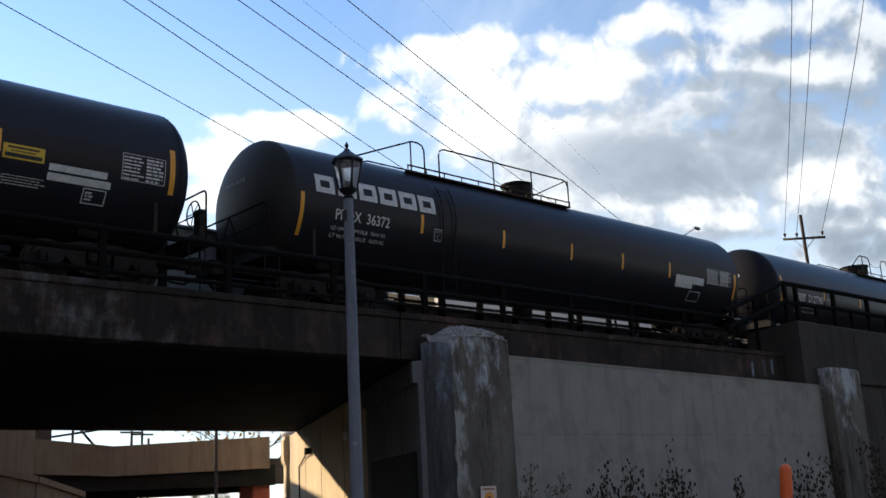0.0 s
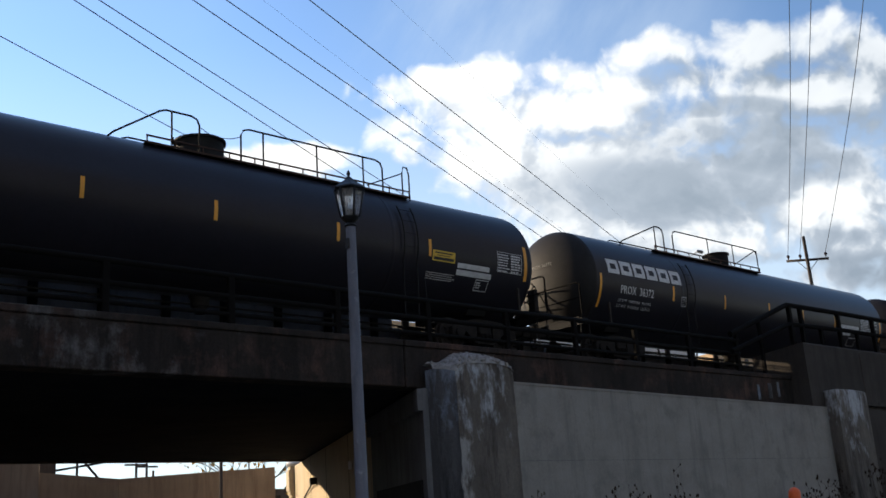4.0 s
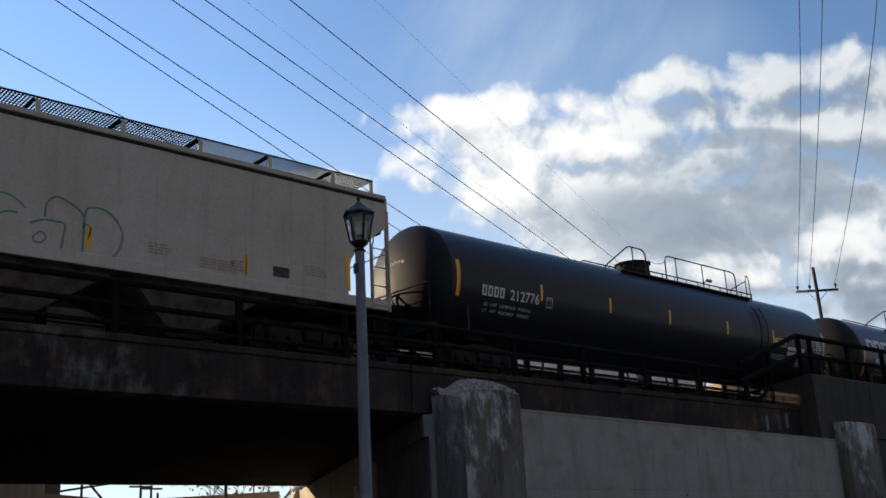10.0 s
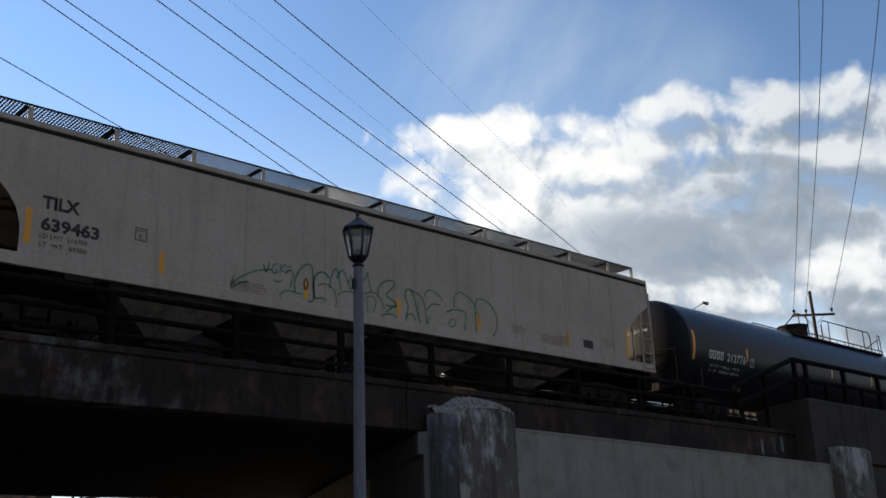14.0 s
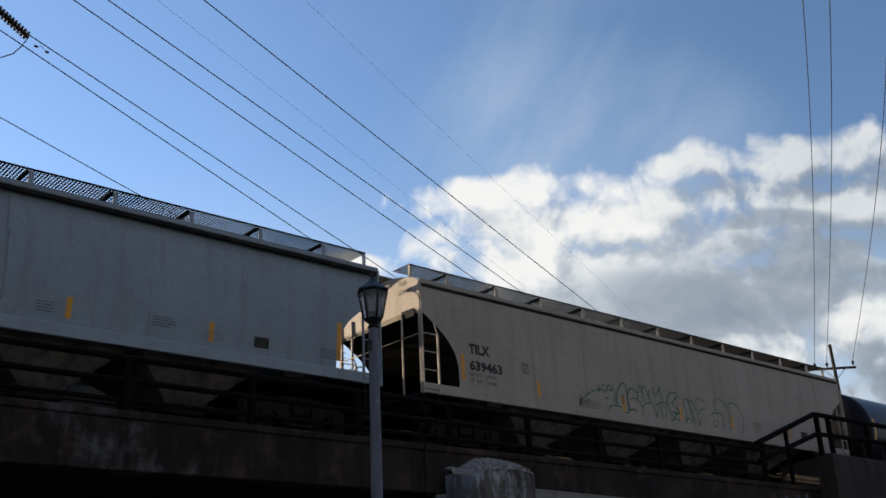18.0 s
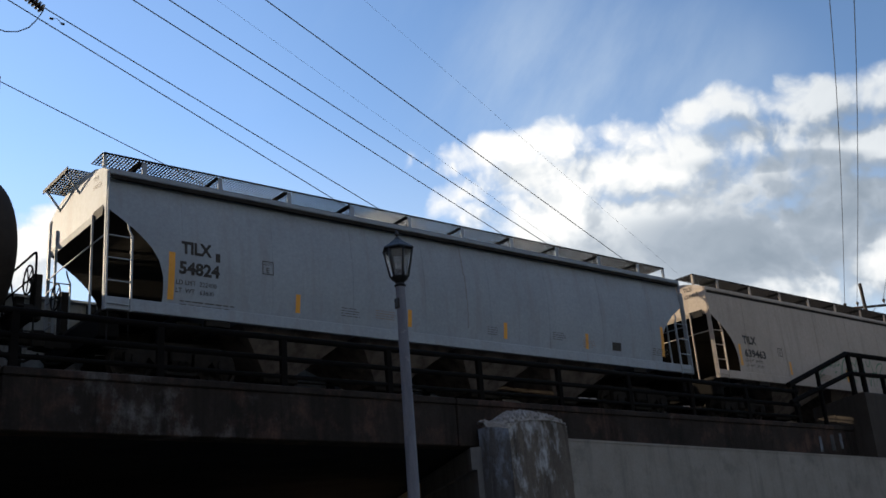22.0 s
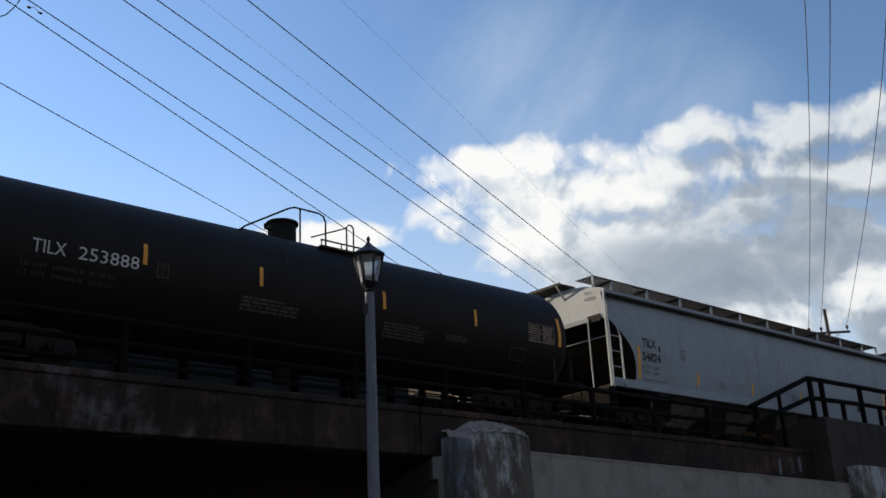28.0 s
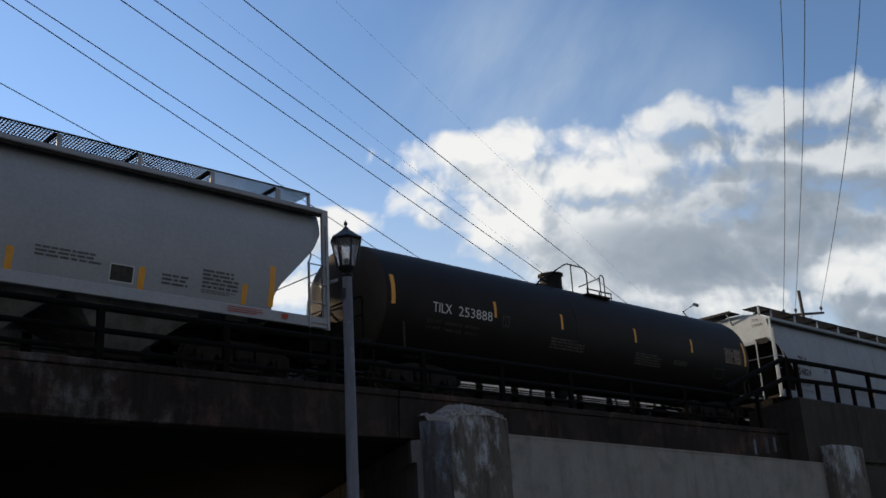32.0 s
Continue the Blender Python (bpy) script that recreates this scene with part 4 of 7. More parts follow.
def running_board(car, length, x_first, step, z, paint):
    """Open grating walkways along both roof edges, their bearers and short posts."""
    for s in (-1, 1):
        y0, y1 = sorted((s * 1.18, s * 0.55))
        bm = bmesh.new()
        n = int(length / 0.068)
        for i in range(n + 1):
            x = -length / 2 + i * length / n
            box(bm, x - 0.0155, x + 0.0155, y0, y1, z - 0.012, z)
        for k in range(7):
            y = y0 + (y1 - y0) * k / 6
            box(bm, -length / 2, length / 2, y - 0.009, y + 0.009, z - 0.0065, z - 0.001)
        tagged(part("running_board", bm, M_GRATE, car, "open steel grating walkway"))
        part("board_edge", B(box, -length / 2, length / 2, s * 1.20 - 0.006, s * 1.20 + 0.006, z - 0.035, z + 0.005), M_BLACK, car)
        x = -length / 2 + x_first
        while x < length / 2:
            part("board_bearer", B(box, x - 0.03, x + 0.03, y0 - 0.02, y1 + 0.02, z - 0.11, z - 0.05), M_UNDER, car)
            part("board_post", B(box, x + 0.03, x + 0.13, s * 1.19 - 0.012, s * 1.19 + 0.012, EAVE + 0.02, z - 0.05), paint, car)
            x += step
    for s in (-1, 1):      # small crossover platform beyond each end, on struts
        bm = bmesh.new()
        xa = s * (length / 2 + 0.36)
        for i in range(13):
            x = xa - s * i * 0.055
            box(bm, x - 0.011, x + 0.011, -0.25, 1.15, z - 0.08, z - 0.05)
        for k in range(13):
            y = -0.25 + 1.4 * k / 12
            box(bm, min(xa, xa - s * 0.66), max(xa, xa - s * 0.66), y - 0.007, y + 0.007, z - 0.075, z - 0.06)
        box(bm, min(xa, xa + s * 0.02), max(xa, xa + s * 0.02), -0.27, 1.17, z - 0.11, z - 0.03)
        part("crossover_grating", bm, M_GRATE, car)
        for y in (-0.1, 1.0):
            part("grating_strut", B(tube, [(xa, y, z - 0.09), (xa - s * 0.42, y, z - 0.62)], 0.025, 6), paint, car)
        part("end_board_post", B(box, s * (length / 2 - 0.03) - 0.03, s * (length / 2 - 0.03) + 0.03, -1.2, -1.14, EAVE + 0.02, z), paint, car)


def ladder_at(car, x0, x1, y, z0, z1, n, paint, along="x"):
    bm = bmesh.new()
    for k, a in enumerate((x0, x1)):
        top = z1 if k == 0 else z0 + (z1 - z0) * 0.62
        if along == "x":
            box(bm, a - 0.017, a + 0.017, y - 0.025, y + 0.025, z0, top)
        else:
            box(bm, y - 0.025, y + 0.025, a - 0.017, a + 0.017, z0, top)
    if along == "x":
        zt, dx = z0 + (z1 - z0) * 0.62, (x0 - x1) * 0.12
        tube(bm, [(x1, y, zt - 0.02), (x1 + dx, y, zt + 0.12), (x1 + dx * 1.3, y + 0.03, zt + 0.26)], 0.018, 6)
    part("ladder_rail", bm, paint, car)
    for i in range(n):
        z = z0 + 0.12 + (z1 - z0) * 0.55 * i / (n - 1)
        p, q = ((x0, y - 0.01, z), (x1, y - 0.01, z)) if along == "x" else ((y, x0, z), (y, x1, z))
        part("ladder_rung", B(tube, [p, q], 0.014, 6), paint, car)


def hopper_car(name, label, x0, x1, paint, cut, bulge=0.0, seams=(), board=(0.9, 1.66), posts_in=0.0):
    """cut: (x, z) steps of the end's slope, from the eave's end inwards and down, of one end."""
    mid, half = (x0 + x1) / 2, (x1 - x0) / 2
    car = empty(name, pose(mid, TY, RZ))
    tagged(car, label, "covered hopper", "cars of the freight train")
    CARS.append((car, mid, TY))
    inner = half - posts_in
    # body: one cross section after another, so that the sides can bulge
    bm = bmesh.new()
    zs = np.linspace(SILL + 0.02, EAVE, 25)

    def reach(z):                       # how far the end stands in at this height
        pts = sorted((zz, a) for a, zz in cut)
        return float(np.interp(z, [p[0] for p in pts], [p[1] for p in pts]))

    def width(z):
        k = (z - SILL) / (EAVE - SILL)
        return HW - bulge * (2 * k - 0.95) ** 2

    roof = [(HW - 0.02, EAVE + 0.03), (1.35, EAVE + 0.16), (0.9, EAVE + 0.29), (0.4, EAVE + 0.35), (0, EAVE + 0.365)]
    prof = [(-width(z), z) for z in zs] + [(-y, z) for y, z in roof] + [(y, z) for y, z in roof[-2::-1]] + [(width(z), z) for z in zs[::-1]]
    stations = np.linspace(-1, 1, 25)
    grid = []
    for s in stations:
        row = []
        for y, z in prof:
            e = inner - reach(min(max(z, SILL), EAVE))
            row.append(bm.verts.new((s * e, y, z)))
        grid.append(row)
    for a, b in zip(grid, grid[1:]):
        for j in range(len(prof) - 1):
            f = bm.faces.new((a[j], a[j + 1], b[j + 1], b[j]))
            f.smooth = bulge > 0 or 24 < j < 24 + 9
        bm.faces.new((a[-1], a[0], b[0], b[-1]))
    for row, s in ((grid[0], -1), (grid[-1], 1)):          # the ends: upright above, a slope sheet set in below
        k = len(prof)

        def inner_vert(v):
            # set in deeply so that the sun barely grazes the slope
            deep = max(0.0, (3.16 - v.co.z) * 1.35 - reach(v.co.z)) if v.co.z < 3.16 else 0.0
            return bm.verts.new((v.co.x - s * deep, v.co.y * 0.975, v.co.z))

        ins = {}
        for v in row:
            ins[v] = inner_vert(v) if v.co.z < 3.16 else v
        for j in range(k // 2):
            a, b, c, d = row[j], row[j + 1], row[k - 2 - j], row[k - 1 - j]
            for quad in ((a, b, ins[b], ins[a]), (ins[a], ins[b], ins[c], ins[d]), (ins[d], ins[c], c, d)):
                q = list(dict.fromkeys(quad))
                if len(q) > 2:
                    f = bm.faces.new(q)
                    # lower faces take the shade-dark tone
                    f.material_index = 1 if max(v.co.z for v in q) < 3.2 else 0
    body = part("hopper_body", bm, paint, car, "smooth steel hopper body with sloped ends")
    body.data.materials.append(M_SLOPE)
    for s in (-1, 1):
        part("roof_eave", B(box, -inner, inner, s * (HW - 0.03) - 0.05, s * (HW - 0.03) + 0.05, EAVE - 0.05, EAVE + 0.06, 0.015), paint, car)
        # strip darkened for the shadow line and the dirt below the eave
        part("eave_shadow_strip", B(box, -inner + 0.05, inner - 0.05, s * (HW - 0.02) - 0.03, s * (HW - 0.02) + 0.03, EAVE - 0.13, EAVE - 0.055), M_GRIME, car, "dark strip for the eave's shadow and dirt")
        part("side_sill", B(box, -half, half, s * (HW - 0.02) - 0.045, s * (HW - 0.02) + 0.045, SILL - 0.08, SILL + 0.16, 0.012), paint, car)
        for x in (-half + 2.27, half - 2.27):
            part("jacking_pad", B(box, x - 0.26, x + 0.26, s * (HW - 0.06) - 0.06, s * (HW - 0.06) + 0.06, SILL - 0.20, SILL - 0.081, 0.01), M_GRIME, car)
        for x in seams:
            bm = bmesh.new()
            zz = np.linspace(SILL + 0.2, EAVE - 0.06, 9)
            for a, b in zip(zz, zz[1:]):
                prism(bm, [(s * (width(a) - 0.02), a), (s * (width(a) + 0.006), a), (s * (width(b) + 0.006), b), (s * (width(b) - 0.02), b)], "x", x - 0.012, x + 0.012)
            part("weld_seam", bm, paint, car)
    for s in (-1, 1):
        xe = s * half
        part("end_platform", B(box, min(xe, xe - s * 1.3), max(xe, xe - s * 1.3), -HW + 0.08, HW - 0.08, SILL - 0.10, SILL - 0.02), M_GRIME, car)
        for y in (-HW + 0.03, HW - 0.03):
            pw = 0.028 if posts_in == 0 else 0.085
            part("corner_post", B(box, xe - pw, xe + pw, y - 0.04, y + 0.04, SILL - 0.1, (EAVE if posts_in == 0 else EAVE + 0.05), 0.008), paint, car)
        ladder_at(car, xe, xe - s * 0.48, -HW - 0.03, SILL - 0.1, SILL + 2.3, 4, paint)
        ladder_at(car, xe, xe - s * 0.48, HW + 0.03, SILL - 0.1, SILL + 2.3, 4, paint)
        if posts_in == 0:
            part("end_post", B(box, min(xe + s * 0.01, xe + s * 0.05), max(xe + s * 0.01, xe + s * 0.05), -0.955, -0.915, SILL - 0.1, SILL + 1.95, 0.006), paint, car)
            # bracket blackened because it stands in shade
            part("post_bracket", B(box, min(xe - s * 0.03, xe + s * 0.009), max(xe - s * 0.03, xe + s * 0.009), -1.38, -0.90, SILL + 1.82, SILL + 2.02), M_BLACK, car, "steel bracket in a shade-dark tone")
        ladder_at(car, HW - 0.5, HW - 0.05, xe + s * 0.02, SILL - 0.1, SILL + 2.3, 6, paint, "y")
        part("end_grab_bar", B(tube, [(xe + s * 0.06, -1.56, 2.58), (xe + s * 0.06, 1.2, 2.58)], 0.014, 6), paint, car)
        part("sill_step", B(tube, [(xe - s * 0.05, -HW, SILL - 0.1), (xe - s * 0.05, -HW, 0.45), (xe - s * 0.45, -HW, 0.45), (xe - s * 0.45, -HW, SILL - 0.1)], 0.018, 6), M_BLACK, car)
        part("stub_sill", B(box, min(xe - s * 3.0, xe), max(xe - s * 3.0, xe), -0.22, 0.22, 0.78, 1.14), M_GRIME, car)
        add_truck(car, s * (half - 1.75))
        add_coupler(car, xe - s * 0.1, s)
        # sill and bolster close a bright gap under the ends; sill coloured as shaded
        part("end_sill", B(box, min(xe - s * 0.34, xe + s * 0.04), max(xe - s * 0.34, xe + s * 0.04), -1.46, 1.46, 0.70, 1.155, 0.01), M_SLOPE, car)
        xw = xe - s * 1.75
        part("body_bolster", B(prism, [(-1.42, 1.14), (-1.42, 1.0), (-0.5, 0.80), (0.5, 0.80), (1.42, 1.0), (1.42, 1.14)], "x", xw - 0.26, xw + 0.26), M_GRIME, car)
    add_brake_wheel(car, -half - 0.12, 0.7, 2.0)
    for k in range(4):                  # discharge hoppers under the sill
        c = (k - 1.5) * (2 * half - 5.6) / 4
        bm = bmesh.new()
        w = (2 * half - 5.6) / 8 - 0.06
        v = [bm.verts.new(p) for p in ((c - w, -1.42, SILL), (c + w, -1.42, SILL), (c + w, 1.42, SILL), (c - w, 1.42, SILL), (c - 0.32, -0.5, 0.42), (c + 0.32, -0.5, 0.42), (c + 0.32, 0.5, 0.42), (c - 0.32, 0.5, 0.42))]
        for q in ((0, 1, 5, 4), (1, 2, 6, 5), (2, 3, 7, 6), (3, 0, 4, 7), (4, 5, 6, 7), (3, 2, 1, 0)):
            bm.faces.new([v[i] for i in q])
        chute = part("discharge_hopper", bm, M_CHUTEF if posts_in else M_CHUTE, car, "tapered discharge hopper")
        part("outlet_gate", B(box, c - 0.42, c + 0.42, -0.6, 0.6, 0.28, 0.42, 0.02), M_GRIME, chute)
    part("brake_rod", B(tube, [(-half + 1.7, 0.65, 0.62), (half - 1.7, 0.65, 0.62)], 0.022), M_GRIME, car)
    running_board(car, 2 * inner - 0.1, board[0], board[1], EAVE + 0.56, paint)
    part("hatch_trough", B(box, -inner + 0.5, inner - 0.5, -0.32, 0.32, EAVE + 0.33, EAVE + 0.50, 0.02), paint, car)
    for k in range(6):
        x = (k - 2.5) * (2 * inner - 1.4) / 6
        part("hatch_cover_clamp", B(box, x - 0.05, x + 0.05, -0.38, 0.38, EAVE + 0.50, EAVE + 0.56), M_BLACK, car)
    return car, mid, half, Side(car, lambda z: -width(z))


def stroke(side, pts, r):
    """One sprayed line along points x, z, smoothed."""
    fine = []
    for i in range(len(pts) - 1):
        p0, p1, p2, p3 = (Vector(pts[max(0, i - 1)]), Vector(pts[i]), Vector(pts[i + 1]), Vector(pts[min(len(pts) - 1, i + 2)]))
        for k in range(6):
            u = k / 6
            fine.append(0.5 * (2 * p1 + (p2 - p0) * u + (2 * p0 - 5 * p1 + 4 * p2 - p3) * u * u + (3 * p1 - p0 - 3 * p2 + p3) * u ** 3))
    fine.append(Vector(pts[-1]))
    bm = bmesh.new()
    for a, b in zip(fine, fine[1:]):
        d = b - a
        if d.length < 1e-4:
            continue
        n = Vector((-d.y, d.x)).normalized() * r
        bm.faces.new([bm.verts.new((q.x, q.y, 0)) for q in (a - n, b - n, b + n, a + n)])
    me = bpy.data.meshes.new("graffiti_stroke")
    bm.to_mesh(me)
    bm.free()
    side.lay("graffiti_stroke", me, M_TAG)


CUT_FLAT = ((0.0, EAVE), (0.0, 3.16), (0.27, 2.99), (0.54, 2.80), (0.64, 2.72), (0.86, 2.52), (1.05, 2.24), (1.14, 1.92), (1.15, 1.62), (1.13, SILL))


def build_hopper_c():
    car, mid, half, side = hopper_car("covered_hopper", "weathered cream covered hopper with green graffiti on its side", -30.3, -10.8, M_CREAM, CUT_FLAT,
                                      seams=[-8 + 2.0 * i for i in range(9)], board=(1.15, 1.70))
    L = lambda x: x - mid
    side.text("TILX", L(-28.8), L(-28.1), 2.33, 0.24, M_TEXTB, bold=0.04)
    side.text("639463", L(-28.8), L(-27.7), 1.92, 0.24, M_TEXTB, "car_number", bold=0.04)
    side.text("LD LMT  216700", L(-28.8), L(-27.92), 1.76, 0.085, M_TEXTB)
    side.text("LT  WT   69300", L(-28.8), L(-27.92), 1.60, 0.085, M_TEXTB)
    stripes(side, [(L(-29.02), 1.62, 2.28, 0.12)] + [(L(x), 1.50, 1.92, 0.11) for x in (-26.42, -23.05, -20.45, -17.87, -14.55)] + [(L(-11.95), 1.5, 2.37, 0.12)])
    plate_box(side, L(-27.0), 2.06, 0.24, "E", M_TEXTB)
    side.polys("test_panel", [(L(-13.9), L(-13.5), 1.56, 1.78)], M_TEXTB, "black test panel")
    for k, (x, w, z) in enumerate(((-16.7, 0.5, 1.62), (-15.6, 0.9, 1.5), (-14.9, 0.3, 1.55), (-13.1, 0.6, 1.7), (-24.9, 1.0, 1.42))):
        side.lines("small_writing", L(x), L(x + w), z, z + 0.24, 4, M_RUSTPANEL, 70 + k)

    def spray(r, pts):
        stroke(side, [(L(x), z) for x, z in pts], r)

    # a small tag with an arrow, then two words of sprayed bubble shapes
    spray(0.018, [(-23.90, 2.01), (-24.15, 1.97), (-24.40, 1.88), (-24.62, 1.76), (-24.78, 1.64), (-24.86, 1.54)])
    spray(0.018, [(-24.81, 1.77), (-24.86, 1.62), (-24.88, 1.47), (-24.70, 1.59), (-24.49, 1.66)])
    spray(0.016, [(-24.13, 2.10), (-24.05, 1.94), (-23.98, 2.16)])
    spray(0.015, [(-23.77, 2.17), (-23.88, 2.12), (-23.92, 2.01), (-23.86, 1.94), (-23.78, 2.00), (-23.84, 2.04)])
    spray(0.015, [(-23.70, 2.17), (-23.72, 1.96)])
    spray(0.015, [(-23.58, 2.20), (-23.70, 2.07), (-23.56, 1.99)])
    spray(0.012, [(-23.60, 2.13), (-23.42, 2.17)])
    spray(0.012, [(-23.59, 2.05), (-23.44, 2.08)])
    spray(0.016, [(-23.87, 1.80), (-23.78, 1.77), (-23.68, 1.82)])
    spray(0.017, [(-23.56, 2.00), (-23.45, 2.09), (-23.38, 1.99), (-23.43, 1.82), (-23.45, 1.69)])
    spray(0.017, [(-23.53, 1.31), (-23.64, 1.39), (-23.71, 1.49), (-23.64, 1.57), (-23.50, 1.62), (-23.34, 1.61), (-23.13, 1.60)])
    spray(0.024, [(-23.33, 1.61), (-23.35, 1.82), (-23.28, 2.03), (-23.16, 2.20), (-23.02, 2.29), (-22.91, 2.26), (-22.87, 2.08), (-22.86, 1.84), (-22.85, 1.55), (-22.94, 1.46), (-22.99, 1.49)])
    spray(0.016, [(-23.05, 1.98), (-23.10, 1.85), (-23.06, 1.71), (-23.01, 1.84), (-23.05, 1.96)])
    spray(0.022, [(-22.44, 2.07), (-22.52, 2.16), (-22.65, 2.18), (-22.79, 2.09), (-22.85, 1.90), (-22.84, 1.66), (-22.79, 1.56), (-22.64, 1.60), (-22.51, 1.55)])
    spray(0.014, [(-22.75, 1.86), (-22.59, 1.92), (-22.44, 1.91), (-22.30, 1.81), (-22.25, 1.64), (-22.26, 1.46), (-22.33, 1.27)])
    spray(0.020, [(-22.42, 1.85), (-22.41, 2.03), (-22.34, 2.22), (-22.25, 2.32), (-22.18, 2.20), (-22.12, 1.87)])
    spray(0.020, [(-22.24, 2.11), (-22.13, 2.28), (-22.05, 2.32), (-21.96, 2.16), (-21.91, 2.06), (-21.83, 2.24)])
    spray(0.018, [(-21.91, 2.06), (-21.82, 1.86)])
    spray(0.016, [(-22.20, 1.73), (-22.04, 1.83), (-21.84, 1.85), (-21.70, 1.76), (-21.63, 1.58), (-21.60, 1.38)])
    spray(0.020, [(-21.69, 2.33), (-21.64, 2.19), (-21.53, 2.14), (-21.42, 2.27), (-21.36, 2.41)])
    spray(0.020, [(-21.36, 2.41), (-21.35, 2.27), (-21.27, 1.95)])
    spray(0.020, [(-21.58, 1.82), (-21.39, 1.91), (-21.15, 1.94), (-21.00, 1.83), (-20.89, 1.60)])
    spray(0.014, [(-21.60, 1.48), (-21.55, 1.64), (-21.44, 1.77), (-21.30, 1.84), (-21.19, 1.83), (-21.13, 1.73), (-21.22, 1.48)])
    spray(0.013, [(-21.38, 1.76), (-21.37, 1.38)])
    spray(0.023, [(-21.08, 1.86), (-21.05, 2.08), (-20.93, 2.22), (-20.76, 2.30), (-20.60, 2.30), (-20.57, 2.22), (-20.72, 2.07), (-20.82, 1.95), (-20.67, 1.86), (-20.53, 1.78), (-20.65, 1.70), (-20.85, 1.71)])
    spray(0.022, [(-20.85, 1.53), (-20.67, 1.66), (-20.51, 1.72)])
    spray(0.020, [(-21.03, 1.40), (-20.82, 1.50), (-20.59, 1.50), (-20.53, 1.33)])
    spray(0.021, [(-20.25, 1.48), (-20.17, 1.77), (-20.26, 2.00), (-20.23, 2.15), (-20.11, 2.19), (-19.99, 2.04), (-19.93, 1.81), (-19.86, 1.56), (-19.73, 1.31)])
    spray(0.018, [(-20.11, 2.19), (-19.82, 2.11), (-19.68, 1.94), (-19.63, 1.66), (-19.59, 1.33)])
    spray(0.017, [(-20.27, 1.42), (-20.18, 1.57), (-20.06, 1.60), (-19.95, 1.47)])
    spray(0.017, [(-20.12, 1.32), (-19.91, 1.26), (-19.63, 1.35)])
    spray(0.012, [(-19.88, 1.92), (-19.84, 1.57)])
    spray(0.018, [(-19.65, 2.09), (-19.60, 2.22), (-19.45, 2.28), (-19.24, 2.22), (-19.05, 2.07)])
    spray(0.019, [(-19.60, 1.77), (-19.41, 1.94), (-19.18, 1.96)])
    spray(0.016, [(-19.51, 1.61), (-19.57, 1.45), (-19.51, 1.33), (-19.36, 1.26), (-19.17, 1.30)])
    spray(0.020, [(-18.96, 1.81), (-18.72, 1.91), (-18.51, 1.92), (-18.34, 1.89), (-18.35, 1.64), (-18.41, 1.36), (-18.66, 1.31)])
    spray(0.019, [(-18.70, 1.97), (-18.68, 2.24), (-18.51, 2.39), (-18.29, 2.33), (-18.09, 2.22), (-17.98, 2.10)])
    spray(0.015, [(-18.89, 1.57), (-18.77, 1.68), (-18.66, 1.60), (-18.73, 1.49), (-18.86, 1.48), (-18.89, 1.57)])
    spray(0.019, [(-17.99, 1.36), (-17.98, 1.70), (-17.98, 1.99), (-17.94, 2.25), (-17.75, 2.32), (-17.51, 2.27), (-17.32, 2.09), (-17.23, 1.87), (-17.28, 1.59), (-17.44, 1.40), (-17.79, 1.34)])
    spray(0.013, [(-18.01, 1.87), (-17.93, 1.97), (-17.85, 1.88), (-17.89, 1.69)])
    for k, txt in enumerate(("TILX", "639463")):
        me, wide, left = letters(txt, 1.0)
        for v in me.vertices:
            v.co = (-half - 0.012, -0.83 - (v.co.x - left) * (0.31 if k == 0 else 0.50) / wide, 3.94 - 0.22 * k + v.co.y * 0.17)
        me.materials.clear()
        me.materials.append(M_TEXTB)
        part("end_number", me, None, car)


